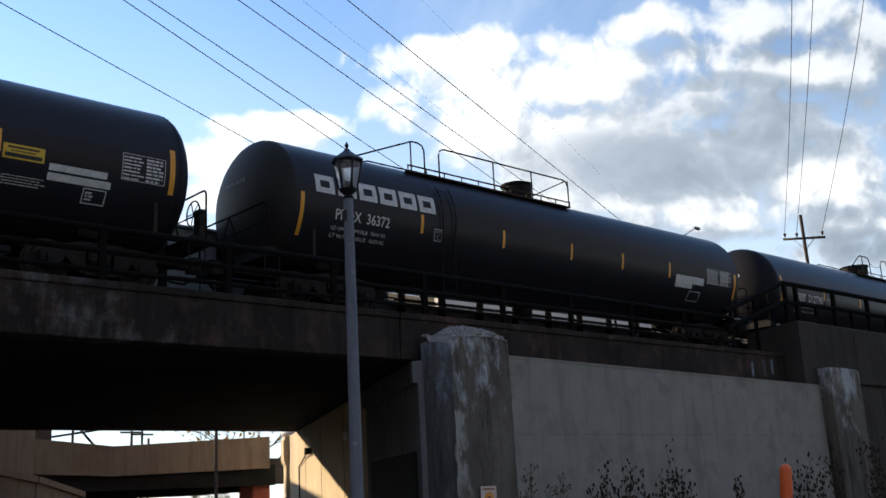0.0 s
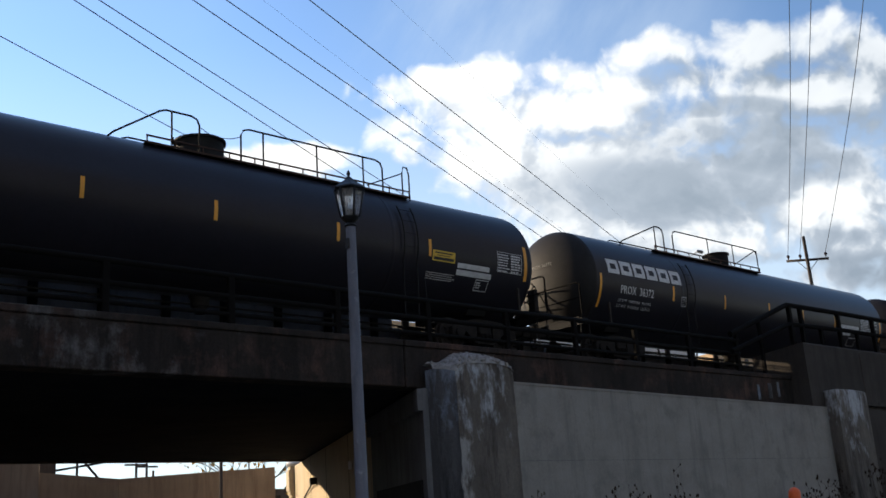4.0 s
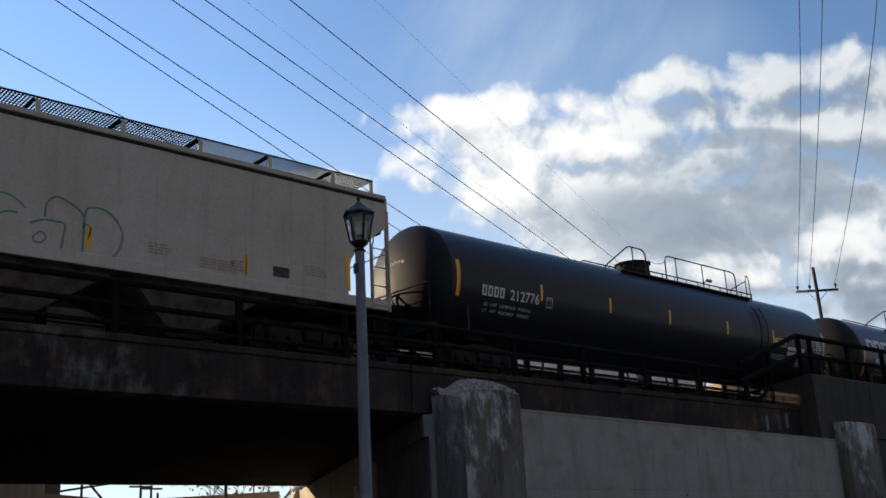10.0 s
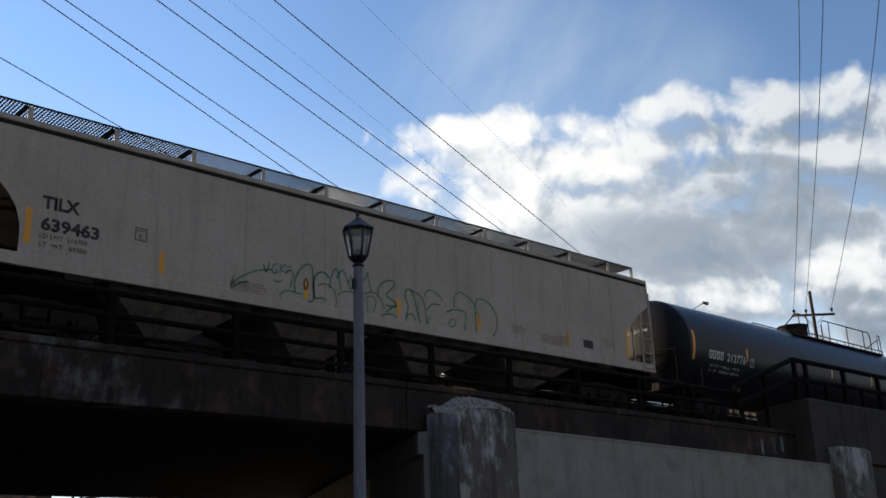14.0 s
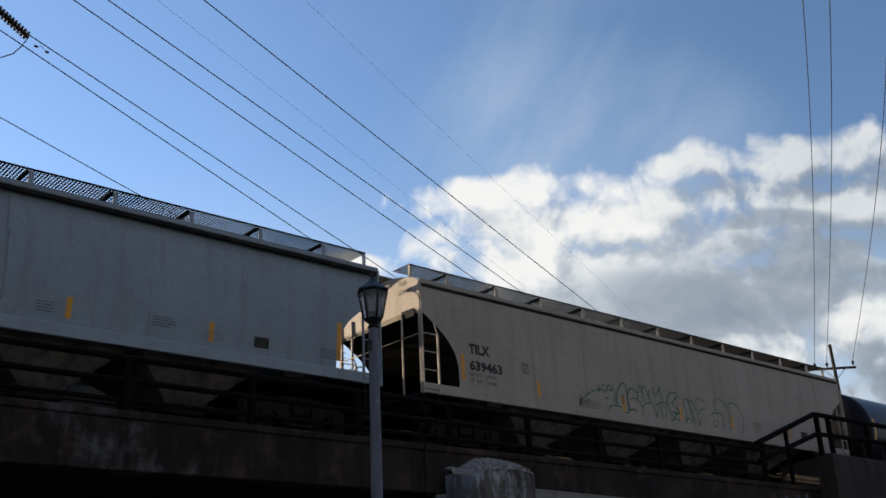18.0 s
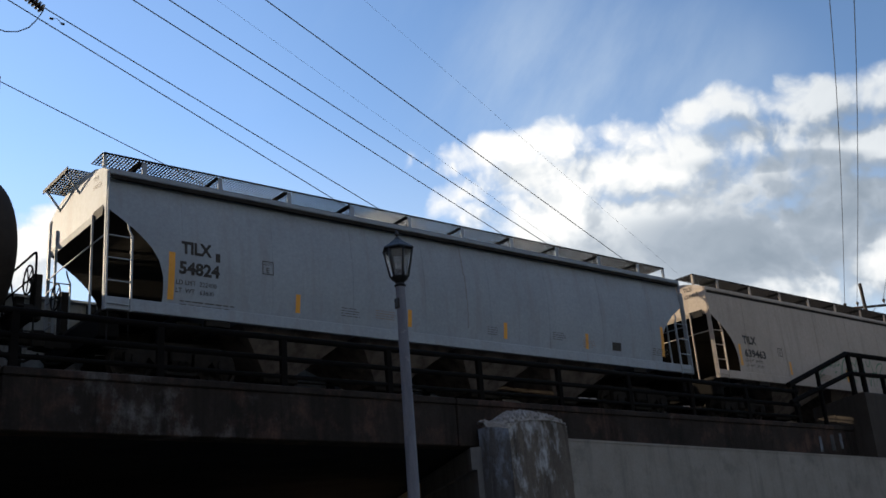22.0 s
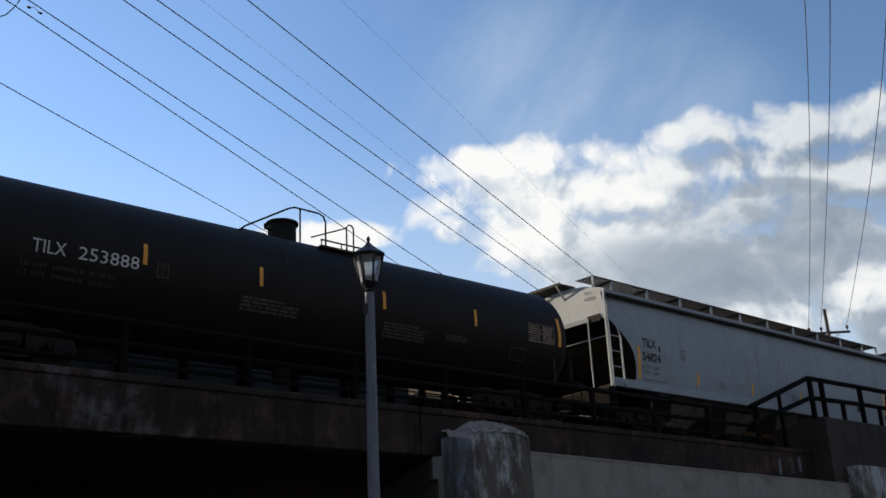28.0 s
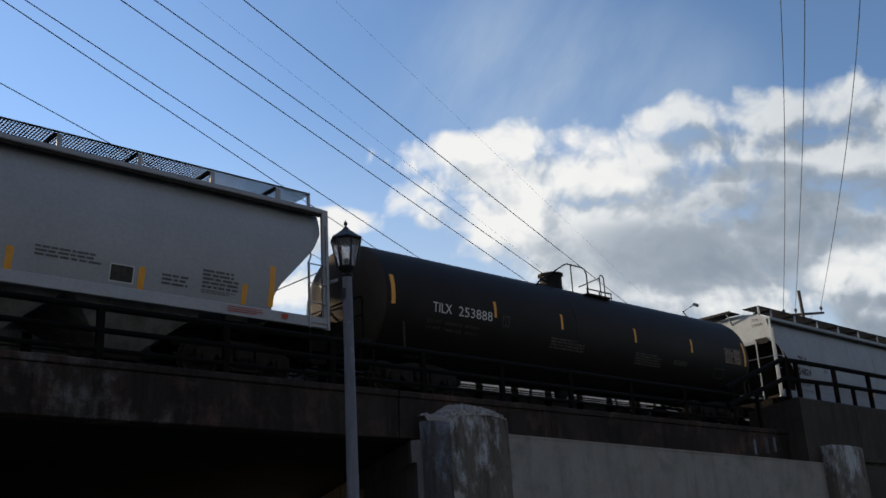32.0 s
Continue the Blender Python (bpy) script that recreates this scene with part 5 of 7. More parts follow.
def build_hopper_d():
    car, mid, half, side = hopper_car("covered_hopper", "pale grey covered hopper with black lettering and yellow stripes", -48.6, -31.54, M_GREY, CUT_FLAT, bulge=0.14,
                                      seams=[-7 + 2.0 * i for i in range(8)], board=(0.75, 1.66))
    L = lambda x: x - mid
    side.text("TILX", L(-47.11), L(-46.46), 2.47, 0.25, M_TEXTB, bold=0.04)
    side.polys("small_writing", [(L(-46.38), L(-46.28), 2.38, 2.56)], M_TEXTB)
    side.text("54824", L(-47.15), L(-46.29), 2.06, 0.25, M_TEXTB, "car_number", bold=0.04)
    side.text("LD LMT  222400", L(-47.2), L(-46.35), 1.84, 0.09, M_TEXTB)
    side.text("LT  WT   63600", L(-47.2), L(-46.4), 1.68, 0.09, M_TEXTB)
    side.lines("small_writing", L(-47.1), L(-45.9), 1.44, 1.58, 2, M_TEXTG, 81, 0.35)
    stripes(side, [(L(-47.3), 1.52, 2.46, 0.13)] + [(L(x), 1.56, 1.95, 0.11) for x in (-44.48, -41.55, -38.62, -35.74)] + [(L(-32.65), 1.6, 2.44, 0.12)])
    plate_box(side, L(-45.33), 2.28, 0.26, "E", M_TEXTB)
    side.polys("rust_run", [(L(-39.88), L(-39.84), 3.0, 3.76), (L(-39.85), L(-39.81), 2.4, 3.0), (L(-39.83), L(-39.80), 1.7, 2.4)], M_STAIN, "dark run of dirt down the side")
    side.polys("test_panel", [(L(-34.76), L(-34.41), 1.6, 1.82)], M_TEXTB, "black test panel")
    for k, (x, w, z) in enumerate(((-43.4, 0.5, 1.62), (-42.5, 0.6, 1.66), (-39.2, 0.35, 1.62), (-37.0, 0.5, 1.7), (-35.9, 0.5, 1.6), (-33.1, 0.8, 1.62))):
        side.lines("small_writing", L(x), L(x + w), z, z + 0.22, 4, M_RUSTPANEL if k % 3 == 1 else M_TEXTG, 100 + k, 0.3)
    for k, txt in enumerate(("TILX", "54824")):
        me, wide, left = letters(txt, 1.0)
        for v in me.vertices:
            v.co = (-half - 0.012, -0.87 - (v.co.x - left) * (0.27 if k == 0 else 0.38) / wide, 3.91 - 0.18 * k + v.co.y * 0.14)
        me.materials.clear()
        me.materials.append(M_TEXTB)
        part("end_number", me, None, car)


def build_hopper_f():
    cut = ((0.0, EAVE), (0.0, 3.55), (0.03, 3.35), (0.26, 2.95), (0.68, 2.5), (1.12, 2.02), (1.27, 1.75), (1.30, 1.55), (1.22, SILL))
    car, mid, half, side = hopper_car("covered_hopper", "clean light grey covered hopper with rounded sides", -84.8, -67.69, M_SILVER, cut, bulge=0.22, board=(1.0, 1.66), posts_in=0.06)
    L = lambda x: x - mid
    stripes(side, [(L(-69.08), 1.52, 2.39, 0.13), (L(-69.73), 1.48, 1.9, 0.12), (L(-72.02), 1.46, 1.9, 0.13), (L(-74.53), 1.44, 1.88, 0.13), (L(-77.2), 1.42, 1.88, 0.13), (L(-80.0), 1.42, 1.88, 0.13)])
    side.polys("test_panel", [(L(-72.65), L(-72.2), 1.56, 1.86)], M_TEXTB, "black test panel")
    side.frame_box("panel_border", L(-72.67), L(-72.18), 1.54, 1.88, 0.02, M_TEXTW)
    side.lines("small_writing", L(-74.1), L(-72.8), 1.80, 2.02, 3, M_TEXTG, 121, 0.55)
    side.lines("small_writing", L(-71.6), L(-70.95), 1.64, 1.88, 3, M_TEXTG, 122, 0.55)
    side.lines("small_writing", L(-70.72), L(-69.88), 1.70, 2.10, 5, M_TEXTG, 123, 0.6)
    side.lines("small_writing", L(-70.72), L(-69.88), 1.60, 1.68, 2, M_TEXTG, 125, 0.5)
    side.lines("red_writing", L(-70.2), L(-69.3), 1.25, 1.38, 3, M_REDINK, 124, 0.5, 0.25)
    side.polys("red_mark", [(L(-68.9), L(-68.75), 1.26, 1.36)], M_REDINK, lift=0.25)


build_tank_b(lead=True)
build_tank_a()
build_tank_b()
build_hopper_c()
build_hopper_d()
TANK_R, TANK_Z = 1.495, 2.310
TOP = TANK_Z + TANK_R
build_tank_e()
build_hopper_f()


# ---------------------------------------------------------------- ground, road, bridge
GY0, GY1 = 16.2, 34.0        # near and far face of the railway bridge
GBOT, GTOP = 4.475, 5.48
ABUT = Vector((9.1, 17.8, 0)).normalized()


def structure(name, bm, material, label="", category=""):
    ob = part(name, bm, material)
    return tagged(ob, label, category, kind="structure")


bm = bmesh.new()
rings = [0, 4, 8, 14, 22, 34, 60, 120, 300, 900, 3000]
prev = None
for r in rings:
    row = [bm.verts.new((r * math.cos(a), r * math.sin(a), -0.02)) for a in np.linspace(0, 2 * math.pi, 49)[:-1]] if r else [bm.verts.new((0, 0, -0.02))]
    if prev:
        for j in range(48):
            if len(prev) == 1:
                bm.faces.new((prev[0], row[j], row[(j + 1) % 48]))
            else:
                bm.faces.new((prev[j], row[j], row[(j + 1) % 48], prev[(j + 1) % 48]))
    prev = row
structure("ground", bm, M_GROUND, "dry grass and gravel ground to the horizon", "ground")


def along(u, v, z=0.0):
    """A place by metres along the road under the bridge and across it."""
    p = Vector((14.15, 16.2, 0)) + ABUT * u + Vector((-ABUT.y, ABUT.x, 0)) * v
    return (p.x, p.y, z)


def slab_along(bm, u0, u1, v0, v1, z0, z1):
    b = [bm.verts.new(along(u, v, z0)) for u, v in ((u0, v0), (u1, v0), (u1, v1), (u0, v1))]
    t = [bm.verts.new(along(u, v, z1)) for u, v in ((u0, v0), (u1, v0), (u1, v1), (u0, v1))]
    for i in range(4):
        bm.faces.new((b[i], b[(i + 1) % 4], t[(i + 1) % 4], t[i]))
    bm.faces.new(b[::-1])
    bm.faces.new(t)


structure("road", B(slab_along, -60, 150, 2.2, 13.0, -0.015, 0.0), M_ASPHALT, "dark asphalt road passing under the bridge", "road")
structure("pavement", B(slab_along, -14, 60, 0.05, 2.2, -0.015, 0.14), M_PAVE, "concrete pavement beside the road", "pavement")

# near fascia: concrete edge girder in three lengths with joints and a lip
bridge = empty("railway_bridge")
tagged(bridge, "sooty concrete railway bridge over a road", "bridge", kind="structure")
for a, b in ((-30, 4.6), (4.62, 13.75), (13.78, 29.56)):
    g = part("edge_girder", B(box, a, b, GY0, GY0 + 0.5, GBOT, GTOP - 0.14, 0.02), M_FASCIA, bridge, "soot-stained concrete edge girder")
    part("girder_lip", B(box, a, b, GY0 - 0.03, GY0 + 0.5, GTOP - 0.14, GTOP, 0.02), M_FASCIA, g)
part("far_girder", B(box, -30, 80, GY1 - 0.4, GY1, GBOT - 0.02, GTOP), M_FASCIA, bridge)
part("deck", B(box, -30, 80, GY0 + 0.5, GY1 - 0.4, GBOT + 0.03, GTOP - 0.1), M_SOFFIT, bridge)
structure("ballast", B(box, -90, 160, GY0 + 0.9, GY1 - 0.8, GTOP - 0.1, RZ - 0.19), M_BALLAST, "grey ballast on the bridge deck", "ballast")


for a, b in ((-95, -30.05), (80.05, 165)):
    structure("embankment", B(prism, [(GY0 - 7, -0.03), (GY0, GTOP - 0.12), (GY1, GTOP - 0.12), (GY1 + 7, -0.03)], "x", a, b), M_GROUND, "grassy railway embankment leading to the bridge", "embankment")


def rail_profile(y):
    return [(y - 0.07, RZ - 0.17), (y + 0.07, RZ - 0.17), (y + 0.07, RZ - 0.155), (y + 0.01, RZ - 0.14), (y + 0.01, RZ - 0.05), (y + 0.035, RZ - 0.04), (y + 0.035, RZ), (y - 0.035, RZ), (y - 0.035, RZ - 0.04), (y - 0.01, RZ - 0.05), (y - 0.01, RZ - 0.14), (y - 0.07, RZ - 0.155)]


tie = mesh_of("tie", B(box, -0.11, 0.11, -1.3, 1.3, -0.17, 0, 0.01), M_TIE)
for yc in (TY, TY + 4.3, TY + 8.6):
    track = tagged(empty("railway_track", pose(0, yc, 0)), "steel rails on creosoted ties", "track", "tracks on the bridge", "structure")
    for s in (-0.72, 0.72):
        part("rail", B(prism, rail_profile(s), "x", -90, 160), M_RAILST, track)
    if yc == TY:
        for k in range(130):
            part("tie", tie, None, track, m=pose(-12 + 0.52 * k, 0, RZ - 0.172))

# guard rail along the near edge, rising over the block at the end of the bridge
railing = tagged(empty("bridge_railing"), "black pipe railing along the bridge edge", "railing", kind="structure")
RY = GY0 + 0.12
posts = [(-9.9 + 2.45 * k, 6.42) for k in range(16)]
for x, top in posts:
    part("post", B(box, x - 0.065, x + 0.065, RY - 0.05, RY + 0.05, GTOP - 0.02, top, 0.01), M_RAILING, railing)
for z, r in ((6.42, 0.062), (6.02, 0.055), (5.68, 0.045)):
    part("rail", B(tube, [(-30, RY, z), (27.0, RY, z)], r), M_RAILING, railing)
RB = 16.0
part("rail", B(tube, [(26.1, RB, 6.5), (29.6, RB, 7.71), (33.2, RB, 7.75), (60, RB, 7.85)], 0.082), M_RAILING, railing)
part("rail", B(tube, [(26.1, RB, 6.0), (29.6, RB, 7.09), (33.2, RB, 7.17), (60, RB, 7.25)], 0.075), M_RAILING, railing)
for x in (29.7, 30.4, 32.9, 35.4, 38.2, 41, 44, 47, 50):
    part("post", B(box, x - 0.075, x + 0.075, RB - 0.06, RB + 0.06, 6.3, 7.72, 0.01), M_RAILING, railing)
for x in (31.6, 34.1, 36.8, 39.6):
    part("short_post", B(box, x - 0.06, x + 0.06, RB - 0.05, RB + 0.05, 6.3, 7.13), M_RAILING, railing)
for x in (26.9, 28.3):
    part("post", B(box, x - 0.045, x + 0.045, RY - 0.045, RY + 0.045, GTOP - 0.02, 6.5 + (x - 26.4) * 0.34), M_RAILING, railing)

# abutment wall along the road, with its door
# one wall, its near length coloured as shaded and its far length as sunlit
abut = structure("abutment_wall", B(slab_along, -0.15, 5.6, -0.8, 0.0, -0.02, GBOT - 0.03), M_NEARABUT, "concrete abutment wall of the underpass, coloured as in shade", "wall")
inner = structure("underpass_wall", B(slab_along, 5.62, 22.2, -0.8, -0.02, -0.02, GBOT - 0.03), M_ABUT, "concrete underpass wall in a sunlit tan, sunlit at its far end", "wall")
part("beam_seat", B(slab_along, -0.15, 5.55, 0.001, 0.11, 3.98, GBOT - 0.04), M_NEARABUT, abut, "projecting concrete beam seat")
bm = bmesh.new()
slab_along(bm, 0.2, 4.9, 0.004, 0.05, 0.14, 2.58)
part("steel_door", bm, M_BLACK, abut, "dark steel door")
for u in (9.2, 13.6, 17.4):
    part("wall_joint", B(slab_along, u, u + 0.03, -0.019, -0.012, 0.14, GBOT - 0.05), M_OLDWALL, inner)
part("white_box", B(slab_along, 8.65, 8.90, -0.016, 0.05, 3.40, 3.62), M_WHITE, inner, "small white junction box")


# unseen wall added to keep skylight off the underpass
structure("unseen_abutment", B(slab_along, -0.1, 20.0, 13.4, 14.2, -0.02, GBOT - 0.03), M_OLDWALL, "unseen dark wall across the road, added to darken the underpass", "wall")


# corner pier with a broken top
def rough_top(bm, poly, z_of, seed):
    rnd = random.Random(seed)
    u = [bm.verts.new((x, y, 0)) for x, y in poly]
    w = [bm.verts.new((x, y, z_of(x, y) + rnd.uniform(-0.05, 0.05))) for x, y in poly]
    n = len(poly)
    for i in range(n):
        bm.faces.new((u[i], u[(i + 1) % n], w[(i + 1) % n], w[i]))
    c = bm.verts.new((sum(p[0] for p in poly) / n, sum(p[1] for p in poly) / n, max(v.co.z for v in w) + 0.03))
    for i in range(n):
        bm.faces.new((w[i], w[(i + 1) % n], c))
    bm.faces.new(u[::-1])


pier = tagged(empty("corner_pier"), "old concrete corner pier with peeling white paint", "pier", kind="structure")


def pier_rim(x):
    return float(np.interp(x, (14.18, 14.26, 14.36, 14.48, 14.64, 15.0, 15.6, 15.95, 16.07), (4.84, 4.80, 4.73, 4.81, 4.89, 4.94, 4.95, 4.90, 4.80)))


def pier_edge(x):
    return 15.29 if x > 14.36 else float(np.interp(x, (14.19, 14.25, 14.36), (15.76, 15.54, 15.29)))


def pier_face(xs, seed):
    rnd = random.Random(seed)
    bm = bmesh.new()
    cols = []
    for x in xs:
        y = pier_edge(x)
        top = pier_rim(x) + rnd.uniform(-0.035, 0.035)
        cols.append([bm.verts.new((x + rnd.uniform(-0.012, 0.012) * (0 < i < 24), y + (rnd.uniform(-0.012, 0.012) if i < 25 else 0.02), top * i / 25)) for i in range(26)] + [bm.verts.new((x, y + 0.3, top)), bm.verts.new((x, y + 0.3, 0))])
    for a, b in zip(cols, cols[1:]):
        for i in range(len(a)):
            bm.faces.new((a[i], b[i], b[(i + 1) % len(a)], a[(i + 1) % len(a)]))
    bm.faces.new(cols[0])
    bm.faces.new(cols[-1][::-1])
    return bm


part("front_face", pier_face([14.36 + 0.0855 * k for k in range(21)], 3), M_PIER, pier, "brown concrete streaked with peeling white paint")
part("side_face", pier_face([14.19, 14.215, 14.24, 14.27, 14.30, 14.33, 14.358], 4), M_PIERSIDE, pier, "concrete with worn blue-grey paint")
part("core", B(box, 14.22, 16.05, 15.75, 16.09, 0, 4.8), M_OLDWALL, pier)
rnd = random.Random(8)
bm = bmesh.new()
xs = np.linspace(14.14, 16.08, 44)
rows = []
for x in xs:
    e = pier_edge(x) - 0.005
    rows.append([bm.verts.new((x + rnd.uniform(-0.012, 0.012), e + (16.08 - e) * k / 14, pier_rim(x) + 0.30 * min(1.0, (k / 14) * 1.7) ** 0.6 * math.sin(math.pi * min(1, max(0.12, (x - 13.7) / 2.75))) * (1 - 0.4 * (k / 14) ** 2) + (rnd.uniform(-0.025, 0.025) if k else -0.03))) for k in range(15)])
for a, b in zip(rows, rows[1:]):
    for k in range(14):
        bm.faces.new((a[k], b[k], b[k + 1], a[k + 1]))
part("broken_top", bm, M_RUBBLE, pier, "crumbled pale concrete top")
for k in range(120):
    x = rnd.uniform(14.20, 16.04)
    e = pier_edge(x)
    y = e + abs(rnd.gauss(0.05, 0.2))
    if y > 16.0:
        continue
    s = rnd.uniform(0.015, 0.05)
    bm = bmesh.new()
    bmesh.ops.create_icosphere(bm, subdivisions=1, radius=s)
    for v in bm.verts:
        v.co = v.co * rnd.uniform(0.65, 1.2)
    q = (y - e) / (16.08 - e)
    zt = pier_rim(x) + 0.30 * min(1.0, q * 1.7) ** 0.6 * math.sin(math.pi * min(1, max(0.12, (x - 13.7) / 2.75))) * (1 - 0.4 * q * q)
    part("rubble", bm, M_RUBBLE, pier, m=pose(x, y, zt, rnd.uniform(0, 90), 0, rnd.uniform(0, 90)))

sign = tagged(empty("warning_sign", pose(15.14, 15.24, 1.20)), "pale warning sign with orange disc on the pier", "sign")
part("board", B(box, -0.22, 0.22, -0.012, 0.012, -0.6, 0.6), M_SIGN, sign)
part("disc", B(lathe, [(-0.018, 0.13), (-0.013, 0.13)], "y", 24, (0, 0, 0.36)), M_SIGNORANGE, sign)
part("disc_mark", B(lathe, [(-0.024, 0.05), (-0.019, 0.05)], "y", 12, (0, 0, 0.36)), M_SIGNINK, sign)
for k, (z, w) in enumerate(((0.54, 0.34), (0.16, 0.3), (0.06, 0.32), (-0.1, 0.34), (-0.18, 0.26))):
    part("text_bar", B(box, -w / 2, w / 2, -0.016, -0.0125, z - 0.015, z + 0.015), M_SIGNINK, sign)


def leaning_wall(bm, x0, x1, y0, y1, zl, zr):
    prism(bm, [(x0, -0.02), (x1, -0.02), (x1, zr), (x0, zl)], "y", y0, y1)


retaining = structure("retaining_wall", B(leaning_wall, 16.09, 30.3, 15.56, 15.86, 4.60, 4.43), M_WALL, "smooth grey cast concrete retaining wall", "wall")
part("coping_edge", B(prism, [(16.10, 4.56), (30.3, 4.39), (30.3, 4.44), (16.10, 4.61)], "y", 15.545, 15.56), M_WALL, retaining)
part("form_joint", B(box, 16.1, 29.86, 15.556, 15.562, 2.88, 2.888), M_NEARABUT, retaining)
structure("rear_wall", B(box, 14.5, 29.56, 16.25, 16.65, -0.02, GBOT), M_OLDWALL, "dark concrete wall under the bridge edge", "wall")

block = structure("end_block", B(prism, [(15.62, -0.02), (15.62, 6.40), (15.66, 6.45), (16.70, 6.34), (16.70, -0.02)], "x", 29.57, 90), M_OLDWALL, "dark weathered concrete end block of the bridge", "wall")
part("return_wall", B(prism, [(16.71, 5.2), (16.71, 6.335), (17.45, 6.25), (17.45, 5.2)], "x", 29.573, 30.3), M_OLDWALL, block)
for x, z, w in ((27.5, 5.02, 0.13), (28.1, 5.08, 0.22), (28.62, 5.14, 0.14)):
    part("paint_smear", B(box, x, x + w, GY0 - 0.006, GY0 - 0.001, z - 0.36, z + 0.1), M_PIERSIDE, block, "worn blue paint on the concrete")
for x in (33.2, 36.6, 40.0):
    part("form_joint", B(box, x, x + 0.03, 15.612, 15.62, 0, 6.3), M_FASCIA, block)
part("ledge", B(box, 32.3, 90, 15.5, 15.615, 4.55, 4.68), M_OLDWALL, block)
pier2 = tagged(empty("end_pier", pose(0.12, 0, 0.0)), "small concrete pier with flaking white paint", "pier", kind="structure")
bm = bmesh.new()
rough_top(bm, [(30.2 + 0.2 * k, 15.2) for k in range(11)] + [(32.2, 15.6), (30.2, 15.6)], lambda x, y: 4.92, 6)
part("shaft", bm, M_PIER, pier2, "brown concrete with flaking white paint")
structure("lower_wall", B(box, 32.0, 90, 15.4, 15.6, -0.02, 4.40), M_OLDWALL, "dark concrete wall beyond the end pier", "wall")


# ---------------------------------------------------------------- street things
def street_lamp(m, label, group="", tall=5.76, detail=16):
    lamp = empty("street_lamp", m)
    tagged(lamp, label, "street lamp", group)
    z0 = tall - 0.667
    part("post", B(lathe, [(0, 0.16), (0.35, 0.16), (0.42, 0.12), (0.7, 0.085), (1.2, 0.075), (z0 - 0.05, 0.056), (z0 - 0.02, 0.056)], "z", detail), M_LAMPPOST, lamp, "weathered grey fluted post")
    part("collar", B(lathe, [(z0 - 0.045, 0.060), (z0 - 0.03, 0.072), (z0 - 0.012, 0.060), (z0 + 0.0, 0.048), (z0 + 0.02, 0.060), (z0 + 0.05, 0.098), (z0 + 0.075, 0.107)], "z", detail), M_LAMPTOP, lamp)
    h0, h1, r0, r1 = z0 + 0.075, z0 + 0.405, 0.105, 0.172
    n = 6
    for k in range(n):
        a, b = 2 * math.pi * (k + 0.25) / n, 2 * math.pi * (k + 1.25) / n
        bar = B(tube, [(r0 * math.cos(a), r0 * math.sin(a), h0), (r1 * math.cos(a), r1 * math.sin(a), h1)], 0.013, 6)
        part("glazing_bar", bar, M_LAMPTOP, lamp)
        bm = bmesh.new()
        q = 0.985
        bm.faces.new([bm.verts.new(p) for p in ((q * r0 * math.cos(a), q * r0 * math.sin(a), h0), (q * r0 * math.cos(b), q * r0 * math.sin(b), h0), (q * r1 * math.cos(b), q * r1 * math.sin(b), h1), (q * r1 * math.cos(a), q * r1 * math.sin(a), h1))])
        bmesh.ops.solidify(bm, geom=list(bm.faces), thickness=0.004)
        part("pane", bm, M_FROST, lamp, "frosted lantern pane")
    part("roof", B(lathe, [(h1 - 0.012, 0.185), (h1 + 0.008, 0.205), (h1 + 0.024, 0.198), (h1 + 0.075, 0.125), (h1 + 0.13, 0.055), (h1 + 0.165, 0.028), (h1 + 0.17, 0.02)], "z", 6, smooth=False), M_LAMPTOP, lamp, "black hipped lantern roof")
    part("finial", B(lathe, [(h1 + 0.165, 0.016), (h1 + 0.185, 0.012), (h1 + 0.20, 0.024), (h1 + 0.225, 0.022), (h1 + 0.25, 0.008), (h1 + 0.262, 0.003)], "z", 10), M_LAMPTOP, lamp)
    part("lamp_base", B(lathe, [(h0, 0.05), (h0 + 0.05, 0.06), (h0 + 0.09, 0.05)], "z", 12), M_LAMPTOP, lamp)
    return lamp


main_lamp = street_lamp(pose(6.99, 9.06, 0), "grey street lamp post with black six-sided lantern")
part("fuse_cover", B(box, -0.075, -0.045, -0.03, 0.03, 4.78, 4.90), M_LAMPTOP, main_lamp)

bollard = tagged(empty("bollard", pose(13.755, 7.93, 0.02, 4.3, 2.4, 0)), "orange plastic bollard sleeve with rounded top", "bollard")
part("sleeve", B(lathe, [(0, 0.088), (1.68, 0.088), (1.75, 0.084), (1.79, 0.066), (1.815, 0.036), (1.82, 0.01)], "z", 24), M_ORANGE, bollard)
part("base_ring", B(lathe, [(0, 0.15), (0.04, 0.15), (0.05, 0.12)], "z", 24), M_GALV, bollard)

# chain-link fence, top wires twisted
fence = tagged(empty("chain_link_fence"), "low galvanised chain-link fence", "fence")
fa, fb = Vector((22.3, 15.05, 0)), Vector((11.0, 3.1, 0))
fd = (fb - fa).normalized()
flen = (fb - fa).length
bm = bmesh.new()
step, hgt = 0.075, 1.20
k = 0
while k * step < flen:
    for s in (1, -1):
        p, n = fa + fd * (k * step), 15
        pts = []
        u0 = k * step
        for i in range(n + 1):
            u = u0 + s * i * 0.0745
            if 0 <= u <= flen:
                pts.append(fa + fd * u + Vector((0, 0, 0.03 + hgt * i / n)))
        for a, b in zip(pts[::5], pts[5::5]):
            tube(bm, [a, b], 0.0022, 3, caps=False)
    k += 1
tagged(part("mesh", bm, M_GALV, fence, "diamond wire mesh"), kind="stuff")
for k in range(7):
    p = fa + fd * (flen * k / 6)
    part("fence_post", B(lathe, [(0, 0.03), (1.22, 0.03), (1.25, 0.02)], "z", 10, p), M_GALV, fence)
